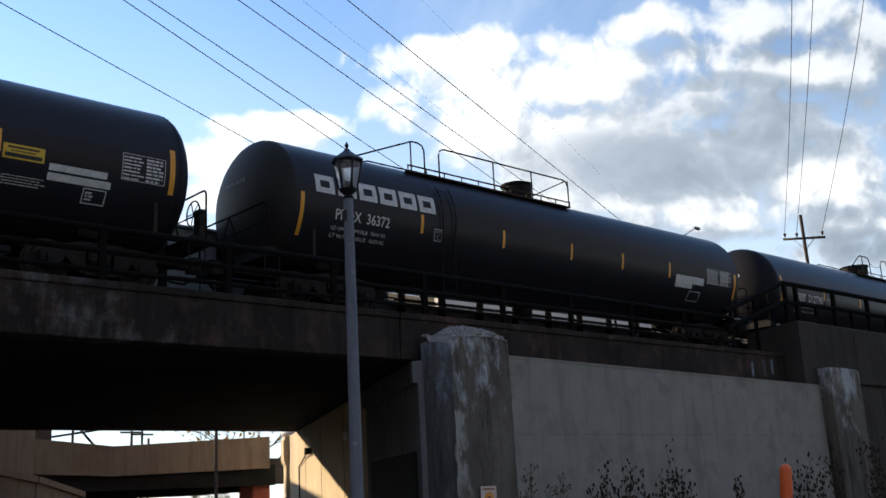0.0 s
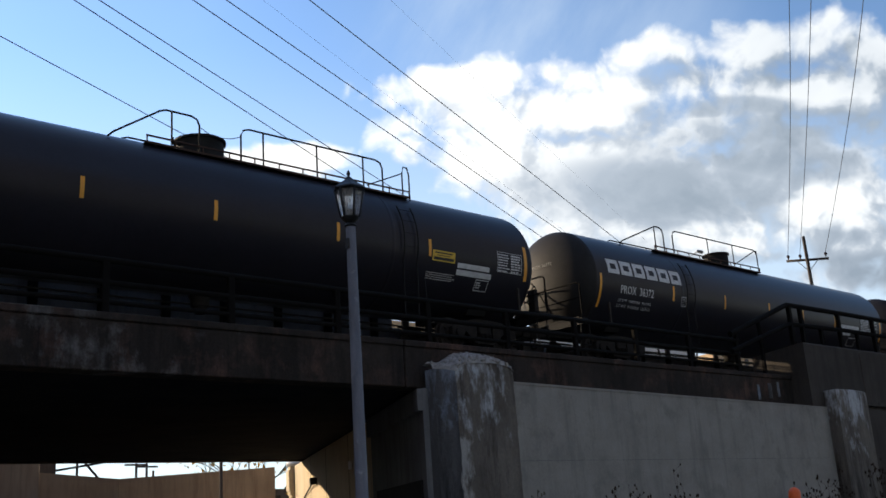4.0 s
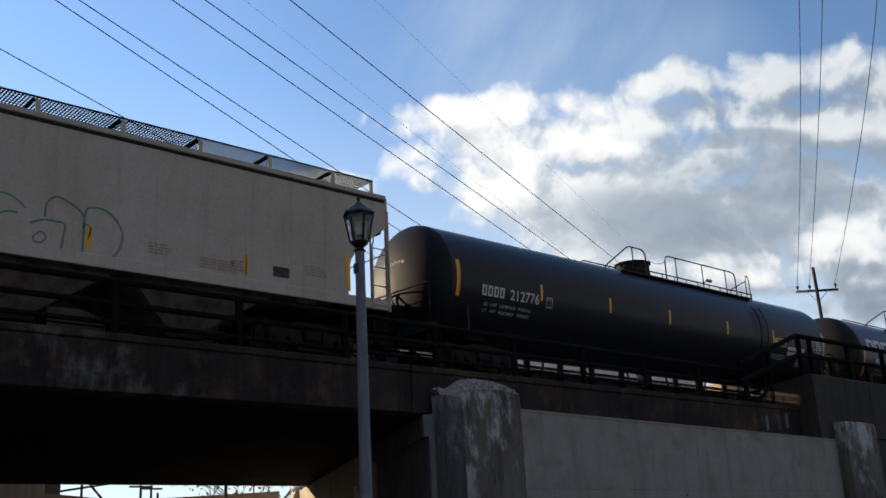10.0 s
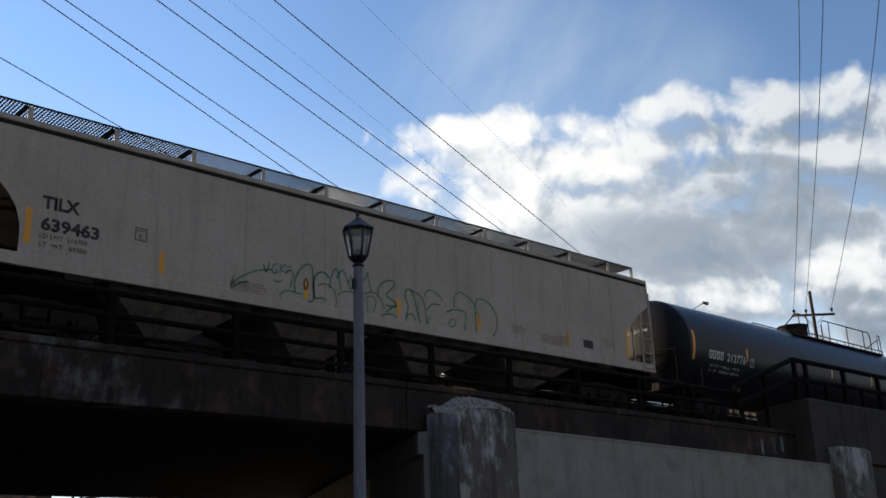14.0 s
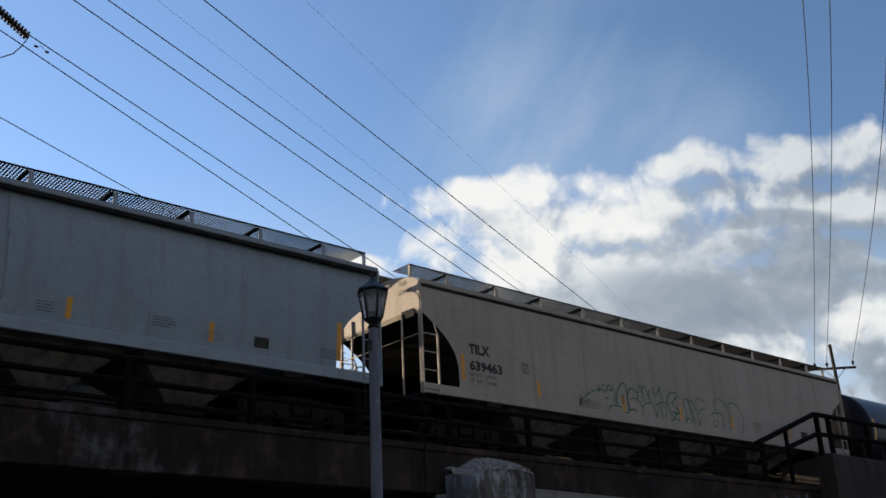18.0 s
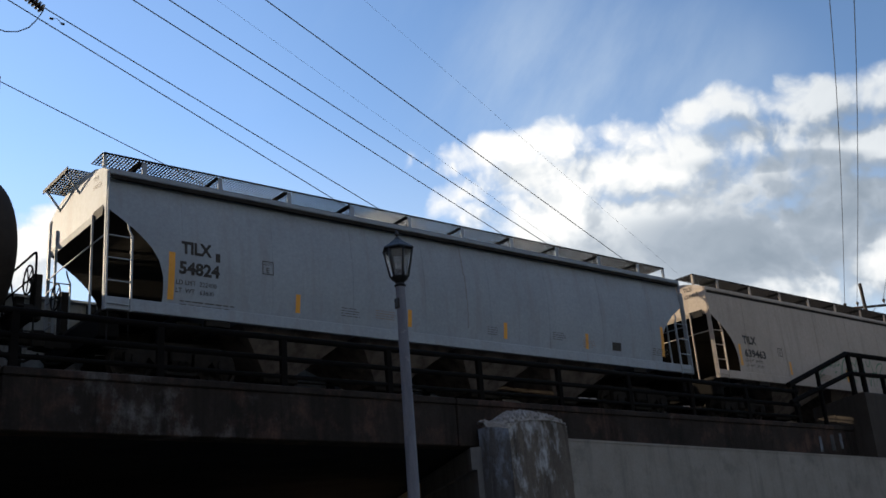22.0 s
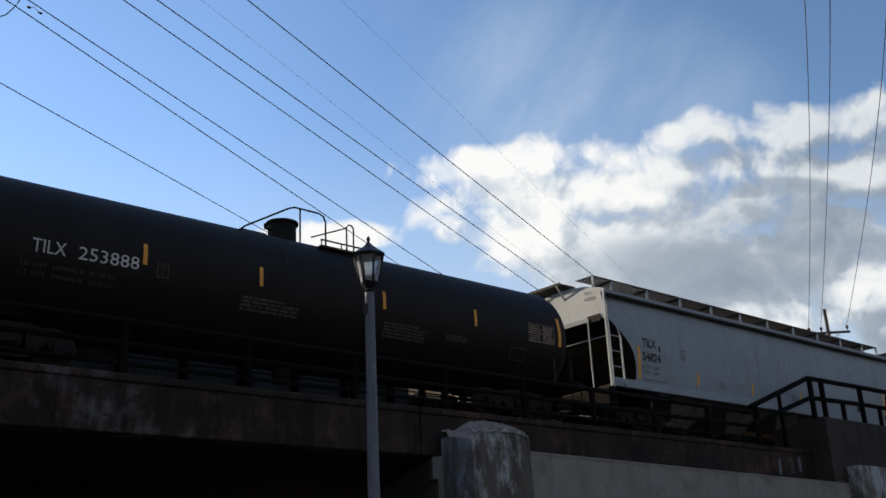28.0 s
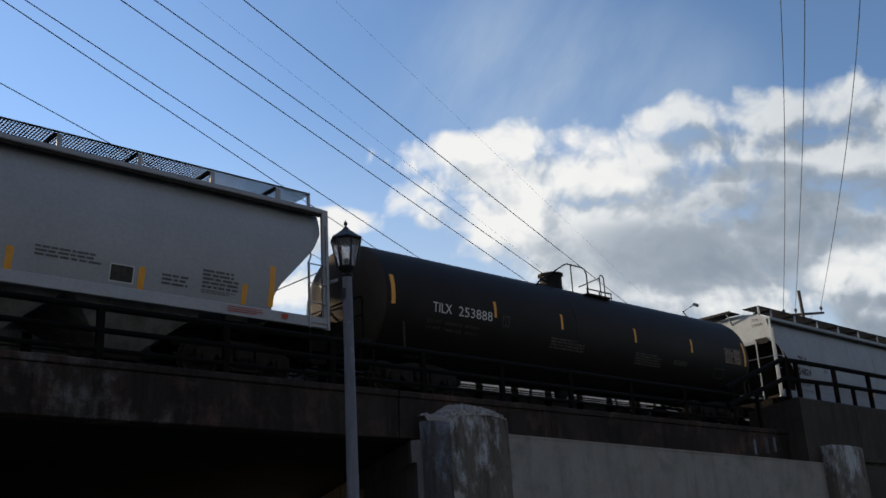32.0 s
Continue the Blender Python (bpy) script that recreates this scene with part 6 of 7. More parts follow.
part("top_wire", B(tube, [fa + Vector((0, 0, 1.17)), fb + Vector((0, 0, 1.17))], 0.004, 5), M_GALV, fence)


# dry weeds before the wall
def weed(x, y, height, seed, spread=0.3, green=False):
    rnd = random.Random(seed)
    plant = tagged(empty("dry_weed", pose(x, y, 0)), "bushy olive-green weed beside the wall" if green else "dead brown weed with dark seed heads", "weed", "weeds along the wall")
    stems, seeds = bmesh.new(), bmesh.new()
    tips = []
    for k in range(8):
        a = rnd.uniform(0, 6.28)
        lean = spread * rnd.uniform(0.15, 1.0)
        h = height * (1.0 if k == 0 else rnd.uniform(0.6, 0.97))
        pts = [(lean * (i / 6) ** 1.6 * math.cos(a), lean * (i / 6) ** 1.6 * math.sin(a), h * i / 6) for i in range(7)]
        tube(stems, pts, 0.009, 4, 0.003)
        tips += [Vector(p) for p in pts[2:]] + [Vector(pts[-1])]
    for k in range(150 if green else 62):
        p = rnd.choice(tips)
        d = Vector((rnd.uniform(-1, 1), rnd.uniform(-1, 1), rnd.uniform(0.5, 1.6))).normalized() * rnd.uniform(0.05, 0.26)
        q = p + d
        tube(stems, [p, p + d * 0.6, q], 0.003, 3)
        if green:
            m = Matrix.Translation(q) @ Euler((rnd.uniform(0, 6), rnd.uniform(0, 6), rnd.uniform(0, 6))).to_matrix().to_4x4() @ Matrix.Diagonal((1, 0.45, 0.15, 1))
            bmesh.ops.create_icosphere(seeds, subdivisions=1, radius=rnd.uniform(0.025, 0.05), matrix=m)
        else:
            bmesh.ops.create_icosphere(seeds, subdivisions=1, radius=rnd.uniform(0.017, 0.031), matrix=Matrix.Translation(q) @ Matrix.Diagonal((1, 1, rnd.uniform(1.4, 2.2), 1)))
    part("stem", stems, M_STEM, plant)
    tagged(part("leaf" if green else "seed_head", seeds, M_OLIVE if green else M_SEED, plant), kind="stuff")


for k, (x, h) in enumerate(((15.8, 1.98), (16.65, 1.78), (17.75, 1.66), (18.3, 2.04), (18.95, 2.27), (19.4, 1.92), (20.2, 1.78), (20.8, 2.5), (21.15, 1.8),
                            (23.6, 1.62), (26.4, 2.02), (26.8, 1.88), (28.0, 2.17), (28.7, 2.32), (30.9, 2.46), (31.7, 2.62))):
    weed(x, 14.7 - 0.05 * (k % 3), h, 200 + k, green=k < 2)


# ---------------------------------------------------------------- wires and poles
def wire(name, a, b, sag, r, label, n=24):
    a, b = Vector(a), Vector(b)
    pts = [a.lerp(b, i / n) - Vector((0, 0, 4 * sag * (i / n) * (1 - i / n))) for i in range(n + 1)]
    return tagged(part(name, B(tube, pts, r, 5), M_WIRE), label, "cable", "overhead wires")


for a, b, back in (((9.13, 29.34, 17.0), (15.45, 31.79, 16.6), 1.6), ((7.57, 24.72, 17.0), (22.85, 30.5, 15.5), 4.0), ((8.02, 24.36, 17.0), (27.26, 31.55, 15.5), 0.7),
                   ((9.94, 22.84, 17.0), (36.8, 32.92, 15.7), 14), ((10.63, 22.3, 17.0), (40.46, 33.45, 15.9), 14), ((12.47, 20.84, 17.0), (43.51, 32.47, 15.8), 14)):
    a, b = Vector(a), Vector(b)
    d = (b - a).normalized()
    wire("power_line", a - d * back, b + d * 60, 0.0, 0.017, "thin black power line high over the tracks", 2)

for a, b in (((31.66, 40.0, 32.5), (45.03, 46.0, 32.66)), ((28.04, 40.00, 27.33), (42.23, 46.00, 27.04))):
    a, b = Vector(a), Vector(b)
    d = (b - a).normalized()
    wire("ground_wire", a - d * 30, b + d * 60, 0.0, 0.006, "very thin grey wire high in the sky", 2)

tower = tagged(empty("power_pole", pose(5.0, 25.6, 0)), "wooden power pole with two arms and insulators", "pole")
part("shaft", B(lathe, [(0, 0.22), (19.6, 0.14)], "z", 14), M_WOOD, tower)


def string_of(pole, a, b, n, r):
    """A string of insulator discs from a to b."""
    a, b = Vector(a), Vector(b)
    q = (b - a).to_track_quat("Z", "Y").to_matrix().to_4x4()
    step = (b - a).length / n
    disc = mesh_of("insulator_disc", B(lathe, [(0, 0.04), (step * 0.15, r), (step * 0.55, r * 0.94), (step * 0.75, r * 0.45), (step, 0.04)], "z", 12), M_INSUL)
    for i in range(n):
        part("insulator_disc", disc, None, pole, m=Matrix.Translation(a.lerp(b, i / n)) @ q)


P0 = Vector((5.0, 25.6, 0))
tip1, end1 = Vector((6.45, 24.75, 18.0)), Vector((7.49, 24.6, 17.29))
tip2 = Vector((7.25, 28.0, 16.9))
for tip in (tip1, tip2):
    d = tip - (P0 + Vector((0, 0, tip.z - 0.75)))
    part("arm", B(tube, [Vector((0, 0, tip.z - 0.75)), tip - P0 + Vector((0, 0, 0))], 0.11, 8), M_WOOD, tower, "weathered timber arm")
string_of(tower, tip1 - P0 + Vector((0.12, 0, -0.03)), end1 - P0, 11, 0.14)
string_of(tower, tip1 - P0 + Vector((-0.5, 0.02, 0.02)), tip1 - P0 + Vector((-0.08, 0, 0)), 4, 0.15)
part("hanging_insulator", B(lathe, [(-1.38, 0.03), (-1.30, 0.05), (-1.18, 0.07), (-0.12, 0.07), (-0.05, 0.05), (0, 0.03)], "z", 12, tip1 - P0 + Vector((-0.22, 0, -0.15))), M_GALV, tower)
bm = bmesh.new()
q, b = tip1 - P0, end1 - P0
tube(bm, [q + Vector((-1.0, 0, -1.32)), q + Vector((-0.5, 0, -1.50)), q + Vector((-0.22, 0, -1.55)), q + Vector((0.15, 0, -1.58)), q + Vector((0.45, -0.03, -1.50)), q + Vector((0.72, -0.06, -1.30)), q + Vector((0.88, -0.1, -1.06)), b + Vector((-0.06, 0, -0.14)), b], 0.016, 6)
part("jumper_wire", bm, M_WIRE, tower)
string_of(tower, tip2 - P0 + Vector((0.02, 0.05, -0.05)), tip2 - P0 + Vector((0.02, 0.05, -0.62)), 5, 0.17)
part("drop_wire", B(tube, [tip2 - P0 + Vector((0.1, 0.05, -0.6)), tip2 - P0 + Vector((0.16, 0.05, -0.9)), tip2 - P0 + Vector((0.2, 0.05, -3.0)), tip2 - P0 + Vector((0.25, 0.1, -9.5))], 0.010, 5), M_WIRE, tower)
bm = bmesh.new()
dmp = end1 - P0 + Vector((0.42, 0.16, -0.05))
tube(bm, [dmp + Vector((-0.16, -0.05, -0.06)), dmp, dmp + Vector((0.16, 0.05, -0.1))], 0.008, 5)
for s in (-1, 1):
    lathe(bm, [(-0.05, 0.03), (0.05, 0.035)], "x", 8, dmp + Vector((s * 0.17, s * 0.05, -0.08)))
part("wire_damper", bm, M_WIRE, tower)

far_pole = tagged(empty("utility_pole", pose(50.45, 25.55, 0)), "weathered wooden utility pole with one crossarm", "pole")
part("shaft", B(tube, [(0.25, 0, 0), (-0.22, 0, 15.4)], 0.135, 12, 0.085), M_WOOD, far_pole)
part("crossarm", B(tube, [(-0.55, 1.0, 14.22), (0.5, -0.86, 14.08)], 0.07, 6), M_WOOD, far_pole)
for s in (-1, 1):
    part("arm_brace", B(tube, [(-0.1 - 0.25 * s, 0.5 * s, 14.12), (-0.15, 0, 13.5)], 0.02, 5), M_GALV, far_pole)
ends = [Vector(p) for p in ((-0.49, 0.9, 14.3), (-0.17, 0.38, 14.26), (0.45, -0.75, 14.2))]
for e in ends:
    part("pin_insulator", B(lathe, [(0, 0.03), (0.08, 0.04), (0.12, 0.08), (0.2, 0.08), (0.24, 0.04)], "z", 10, e), M_INSUL, far_pole)
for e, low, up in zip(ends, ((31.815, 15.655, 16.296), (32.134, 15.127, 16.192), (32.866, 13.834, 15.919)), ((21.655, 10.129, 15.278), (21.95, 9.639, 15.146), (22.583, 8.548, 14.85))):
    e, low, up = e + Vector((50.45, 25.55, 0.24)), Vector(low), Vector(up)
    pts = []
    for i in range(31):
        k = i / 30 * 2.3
        # parabola through three places set on sight lines from the camera
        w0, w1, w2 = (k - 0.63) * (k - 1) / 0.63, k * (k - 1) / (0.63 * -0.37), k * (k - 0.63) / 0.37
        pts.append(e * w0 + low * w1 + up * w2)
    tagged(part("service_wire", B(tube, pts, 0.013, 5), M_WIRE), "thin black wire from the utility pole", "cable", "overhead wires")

arm_lamp = tagged(empty("road_lamp", pose(57.3, 36.0, 0)), "slim grey road lamp with a curved arm", "street lamp")
part("mast", B(tube, [(0, 0, 0), (-0.3, 0.6, 16.8), (-0.7, 1.1, 17.75), (-0.4, 0.5, 18.1)], 0.08, 8, 0.05), M_GALV, arm_lamp)
part("lamp_head", B(lathe, [(-0.3, 0.04), (-0.2, 0.1), (0.25, 0.12), (0.32, 0.04)], "x", 10, (-0.28, 0.35, 18.12)), M_GALV, arm_lamp)


# ---------------------------------------------------------------- beyond the underpass
far_bridge = tagged(empty("far_bridge"), "tan concrete road bridge beyond the underpass", "bridge", kind="structure")


def wall_run(bm, pts, z0s, z1s, thick):
    for (a, b), (p0, p1), (q0, q1) in zip(zip(pts, pts[1:]), zip(z0s, z0s[1:]), zip(z1s, z1s[1:])):
        a, b = Vector((*a, 0)), Vector((*b, 0))
        n = Vector((-(b - a).y, (b - a).x, 0)).normalized() * thick
        v = [bm.verts.new(p) for p in (a + Vector((0, 0, p0)), b + Vector((0, 0, p1)), b + Vector((0, 0, q1)), a + Vector((0, 0, q0)), a + n + Vector((0, 0, p0)), b + n + Vector((0, 0, p1)), b + n + Vector((0, 0, q1)), a + n + Vector((0, 0, q0)))]
        for q in ((0, 1, 2, 3), (5, 4, 7, 6), (4, 0, 3, 7), (1, 5, 6, 2), (3, 2, 6, 7), (4, 5, 1, 0)):
            bm.faces.new([v[i] for i in q])


part("parapet", B(wall_run, [(14.0, 57.0), (20.95, 55.0), (25.44, 55.0)], (3.93, 3.93, 3.72), (5.95, 5.78, 5.36), 0.4), M_TAN, far_bridge, "tan concrete parapet")
part("parapet", B(wall_run, [(25.46, 55.0), (35.65, 55.0)], (3.72, 3.97), (5.36, 5.91), 0.4), M_TAN, far_bridge, "tan concrete parapet")
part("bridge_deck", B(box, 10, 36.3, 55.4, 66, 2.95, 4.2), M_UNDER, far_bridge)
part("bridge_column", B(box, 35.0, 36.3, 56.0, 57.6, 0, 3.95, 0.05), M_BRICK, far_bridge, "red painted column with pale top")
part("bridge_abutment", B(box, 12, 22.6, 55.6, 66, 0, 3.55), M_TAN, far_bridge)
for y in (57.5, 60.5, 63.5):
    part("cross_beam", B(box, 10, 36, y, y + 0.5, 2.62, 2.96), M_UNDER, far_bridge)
part("rear_parapet", B(box, 36.0, 46, 63, 63.5, 3.2, 5.0), M_OLDWALL, far_bridge)
wing = structure("far_retaining_wall", B(wall_run, [(10.4, 45.0), (18.8, 50.0), (22.8, 54.0)], (0, 0, 0), (4.55, 3.3, 2.6), -0.5), M_TAN, "tan retaining wall sloping to the far bridge", "wall")
part("coping", B(wall_run, [(10.43, 44.95), (18.83, 49.95), (22.83, 53.95)], (4.56, 3.31, 2.61), (4.87, 3.60, 2.9), -0.6), M_TAN, wing)
part("upper_wall", B(wall_run, [(10.4, 45.1), (18.8, 50.1)], (4.88, 3.61), (6.8, 6.3), -0.4), M_TAN, wing)
# end pilaster and cap of the abutment beyond the bridge
u = 22.25
bm = bmesh.new()
slab_along(bm, u + 0.07, u + 1.0, -0.8, 0.12, -0.02, 3.3)
slab_along(bm, u + 0.035, u + 1.0, -0.8, 0.17, 3.302, 3.45)
slab_along(bm, u, u + 1.0, -0.8, 0.22, 3.452, 4.30)
slab_along(bm, u + 0.05, u + 0.95, -0.75, 0.15, 4.302, 4.45)
pil = structure("end_pilaster", bm, M_ABUT, "tan concrete pilaster with rounded cap in sunlight", "wall")
bm = bmesh.new()
lathe(bm, [(4.46, 0.42), (4.55, 0.48), (4.68, 0.42), (4.76, 0.22), (4.78, 0.02)], "z", 16, along(u + 0.5, -0.2))
part("cap", bm, M_WHITE, pil)

mid_pole = tagged(empty("slim_pole", pose(22.55, 38.9, 0)), "slim brown wooden pole beside the road", "pole")
part("shaft", B(lathe, [(0, 0.11), (0.3, 0.11), (0.35, 0.08), (9.0, 0.06)], "z", 14), M_WOOD, mid_pole)
wall_lamp = tagged(empty("bracket_lamp"), "small black lamp on a bracket and conduit", "lamp")
part("conduit", B(tube, [along(18.9, 0.03, 0.3), along(18.9, 0.03, 3.05), along(17.6, 0.05, 3.25), along(16.0, 0.12, 3.42)], 0.03, 6), M_BLACK, wall_lamp)
part("lamp_body", B(slab_along, 15.7, 16.0, 0.0, 0.22, 3.36, 3.58), M_BLACK, wall_lamp)

for x, y, h in ((18.6, 70, 6.5), (21.7, 72, 6.3), (23.6, 73, 7.0), (27.0, 78, 7.2), (38.5, 80, 9), (40.4, 82, 9), (42.0, 84, 8)):
    pole = tagged(empty("utility_pole", pose(x, y, 0)), "distant thin wooden utility pole", "pole", "distant poles")
    part("shaft", B(lathe, [(0, 0.15), (h, 0.1)], "z", 8), M_WOOD, pole)
    part("crossarm", B(box, -1.0, 1.0, -0.06, 0.06, h - 0.9, h - 0.75), M_WOOD, pole)

frame_sign = tagged(empty("gantry"), "steel gantry frame standing on the far bridge", "gantry")
part("mast", B(box, 21.6, 22.5, 56.5, 57.1, 5.2, 9.0), M_OLDWALL, frame_sign)
for a, b in (((22.6, 57, 6.0), (26.5, 57, 6.6)), ((22.6, 57, 7.4), (26.5, 57, 6.7)), ((23.9, 57, 5.0), (23.9, 57, 7.2)), ((25.2, 57, 5.5), (23.9, 57, 6.9))):
    part("strut", B(tube, [a, b], 0.07, 6), M_BLACK, frame_sign)


def tree(x, y, h, crown, leaf, seed, label, leaves=900, bare=False, spread=0.045):
    rnd = random.Random(seed)
    t = tagged(empty("tree", pose(x, y, 0)), label, "tree", "trees beyond the bridge")
    trunk = bmesh.new()
    tube(trunk, [(0, 0, 0), (0.1, 0, h * 0.3), (-0.05, 0.1, h * 0.6)], 0.03 * h, 8, 0.015 * h)
    tips = []

    def limb(p, d, length, r, depth):
        q = p + d * length
        mid = p.lerp(q, 0.5) + Vector((rnd.uniform(-1, 1), rnd.uniform(-1, 1), rnd.uniform(0, 1))) * length * 0.1
        tube(trunk, [p, mid, q], r, 5, r * 0.5)
        tips.append(q)
        if depth:
            for _ in range(3):
                limb(q, (d + Vector((rnd.uniform(-1, 1), rnd.uniform(-1, 1), rnd.uniform(-0.3, 0.7))) * 0.75).normalized(), length * 0.68, r * 0.55, depth - 1)

    for k in range(6):
        a = k * 1.05 + rnd.uniform(-0.3, 0.3)
        limb(Vector((0, 0, h * rnd.uniform(0.3, 0.6))), Vector((math.cos(a), math.sin(a), rnd.uniform(0.4, 1.1))).normalized(), h * 0.24 * crown, 0.011 * h, 3 if bare else 2)
    part("trunk", trunk, M_BARK, t)
    vs, fs = [], []
    for k in range(leaves):
        c = rnd.choice(tips) + Vector((rnd.gauss(0, 1), rnd.gauss(0, 1), rnd.gauss(0, 1))) * h * spread
        s = h * rnd.uniform(0.010, 0.024)
        m = Matrix.Translation(c) @ Euler((rnd.uniform(0, 6), rnd.uniform(0, 6), rnd.uniform(0, 6))).to_matrix().to_4x4()
        i = len(vs)
        vs += [m @ Vector(p) for p in ((-s, 0, 0), (0, s * 0.6, s * 0.2), (s, 0, 0), (0, -s * 0.6, s * 0.2))]
        fs.append((i, i + 1, i + 2, i + 3))
    me = bpy.data.meshes.new("crown")
    me.from_pydata([tuple(v) for v in vs], [], fs)
    me.materials.append(leaf)
    tagged(part("crown", me, None, t), kind="stuff")


tree(41.0, 66.0, 9.0, 1.2, M_LEAFY, 21, "bare autumn tree with a few yellow leaves", 520, True)
tree(28.5, 82.0, 4.0, 1.0, M_LEAF, 22, "small olive-green tree beyond the bridge", 1400)
tree(32.0, 84.0, 3.6, 1.0, M_LEAFR, 23, "small russet autumn tree beyond the bridge", 1400)
tree(34.5, 60.5, 3.0, 1.0, M_LEAF, 24, "dark green shrub beside the column", 1200)
# unseen tree added only to cast shade on passing car ends
tree(4.0, 38.8, 24.0, 0.06, M_LEAF, 25, "tall slender tree out of view, added to shade the car ends", 3000, spread=0.022)
street_lamp(pose(33.5, 80.0, 0), "small distant street lamp with lantern top", "", 4.2, 10)

# plate girder between the tracks, tall over the road and low beyond it
girder = tagged(empty("plate_girder"), "tall riveted dark plate girder between the tracks", "girder", kind="structure")
# both heights fitted to the camera's sight lines under the cars
for a, b, top in ((-40, 17.7, 8.15), (17.7, 60, 6.85)):
    part("web_plate", B(box, a, b, 21.28, 21.33, RZ - 0.2, top), M_GIRDER, girder)
    part("top_flange", B(box, a, b, 21.12, 21.50, top, top + 0.05), M_GIRDER, girder)
    x = a + 0.4
    while x < b:
        if x > -12:
            part("stiffener", B(box, x - 0.09, x + 0.09, 21.16, 21.28, RZ - 0.2, top), M_UNDER, girder)
        x += 1.53
screen = tagged(empty("safety_screen"), "dark posts and rails standing on the low girder", "fence", kind="structure")
for k in range(14):
    x = 18.18 + 1.535 * k
    part("screen_post", B(box, x - 0.13, x + 0.13, 21.25, 21.33, 6.9, 7.9, 0.02), M_BLACK, screen)
for z in (7.02, 7.42):
    part("screen_rail", B(box, 17.9, 40, 21.27, 21.31, z - 0.02, z + 0.02), M_BLACK, screen)
rnd = random.Random(14)
for k in range(9):
    x = 19.2 + 2.2 * k
    part("leaning_bar", B(tube, [(x, 21.42, 6.9), (x + rnd.uniform(-0.5, 0.5), 21.42, 7.7)], 0.04, 5), M_BLACK, screen)
white_hall = tagged(empty("trackside_building", pose(0, 41.0, 0)), "long pale trackside building with shaded wall", "building")
part("wall", B(box, 38.0, 62, 0, 6, 0, 12.7), M_STUCCO, white_hall)
part("roof_edge", B(box, 37.8, 62.2, -0.2, 6.2, 12.7, 12.85), M_OLDWALL, white_hall)
tan_hall = tagged(empty("trackside_building", pose(0, 41.0, 0)), "tan trackside building with a plain wall", "building")
part("wall", B(box, 32.5, 37.4, 0, 6, 0, 12.4), M_TANWALL, tan_hall)
part("window", B(box, 34.0, 34.6, -0.02, 0.1, 10.6, 12.0), M_PANE, tan_hall)
# tan wall stands in for a patch of sunlight beside the end block
sun_patch_hall = tagged(empty("trackside_building", pose(0, 41.0, 0)), "tan building coloured as a sunlit patch, with dark strips", "building")
part("wall", B(box, 64.5, 74, 0, 6, 0, 12.6), M_TANWALL, sun_patch_hall)
for x in (66.4, 68.4, 70.4):
    part("window", B(box, x, x + 0.5, -0.03, 0.1, 10.0, 12.4), M_PANE, sun_patch_hall)

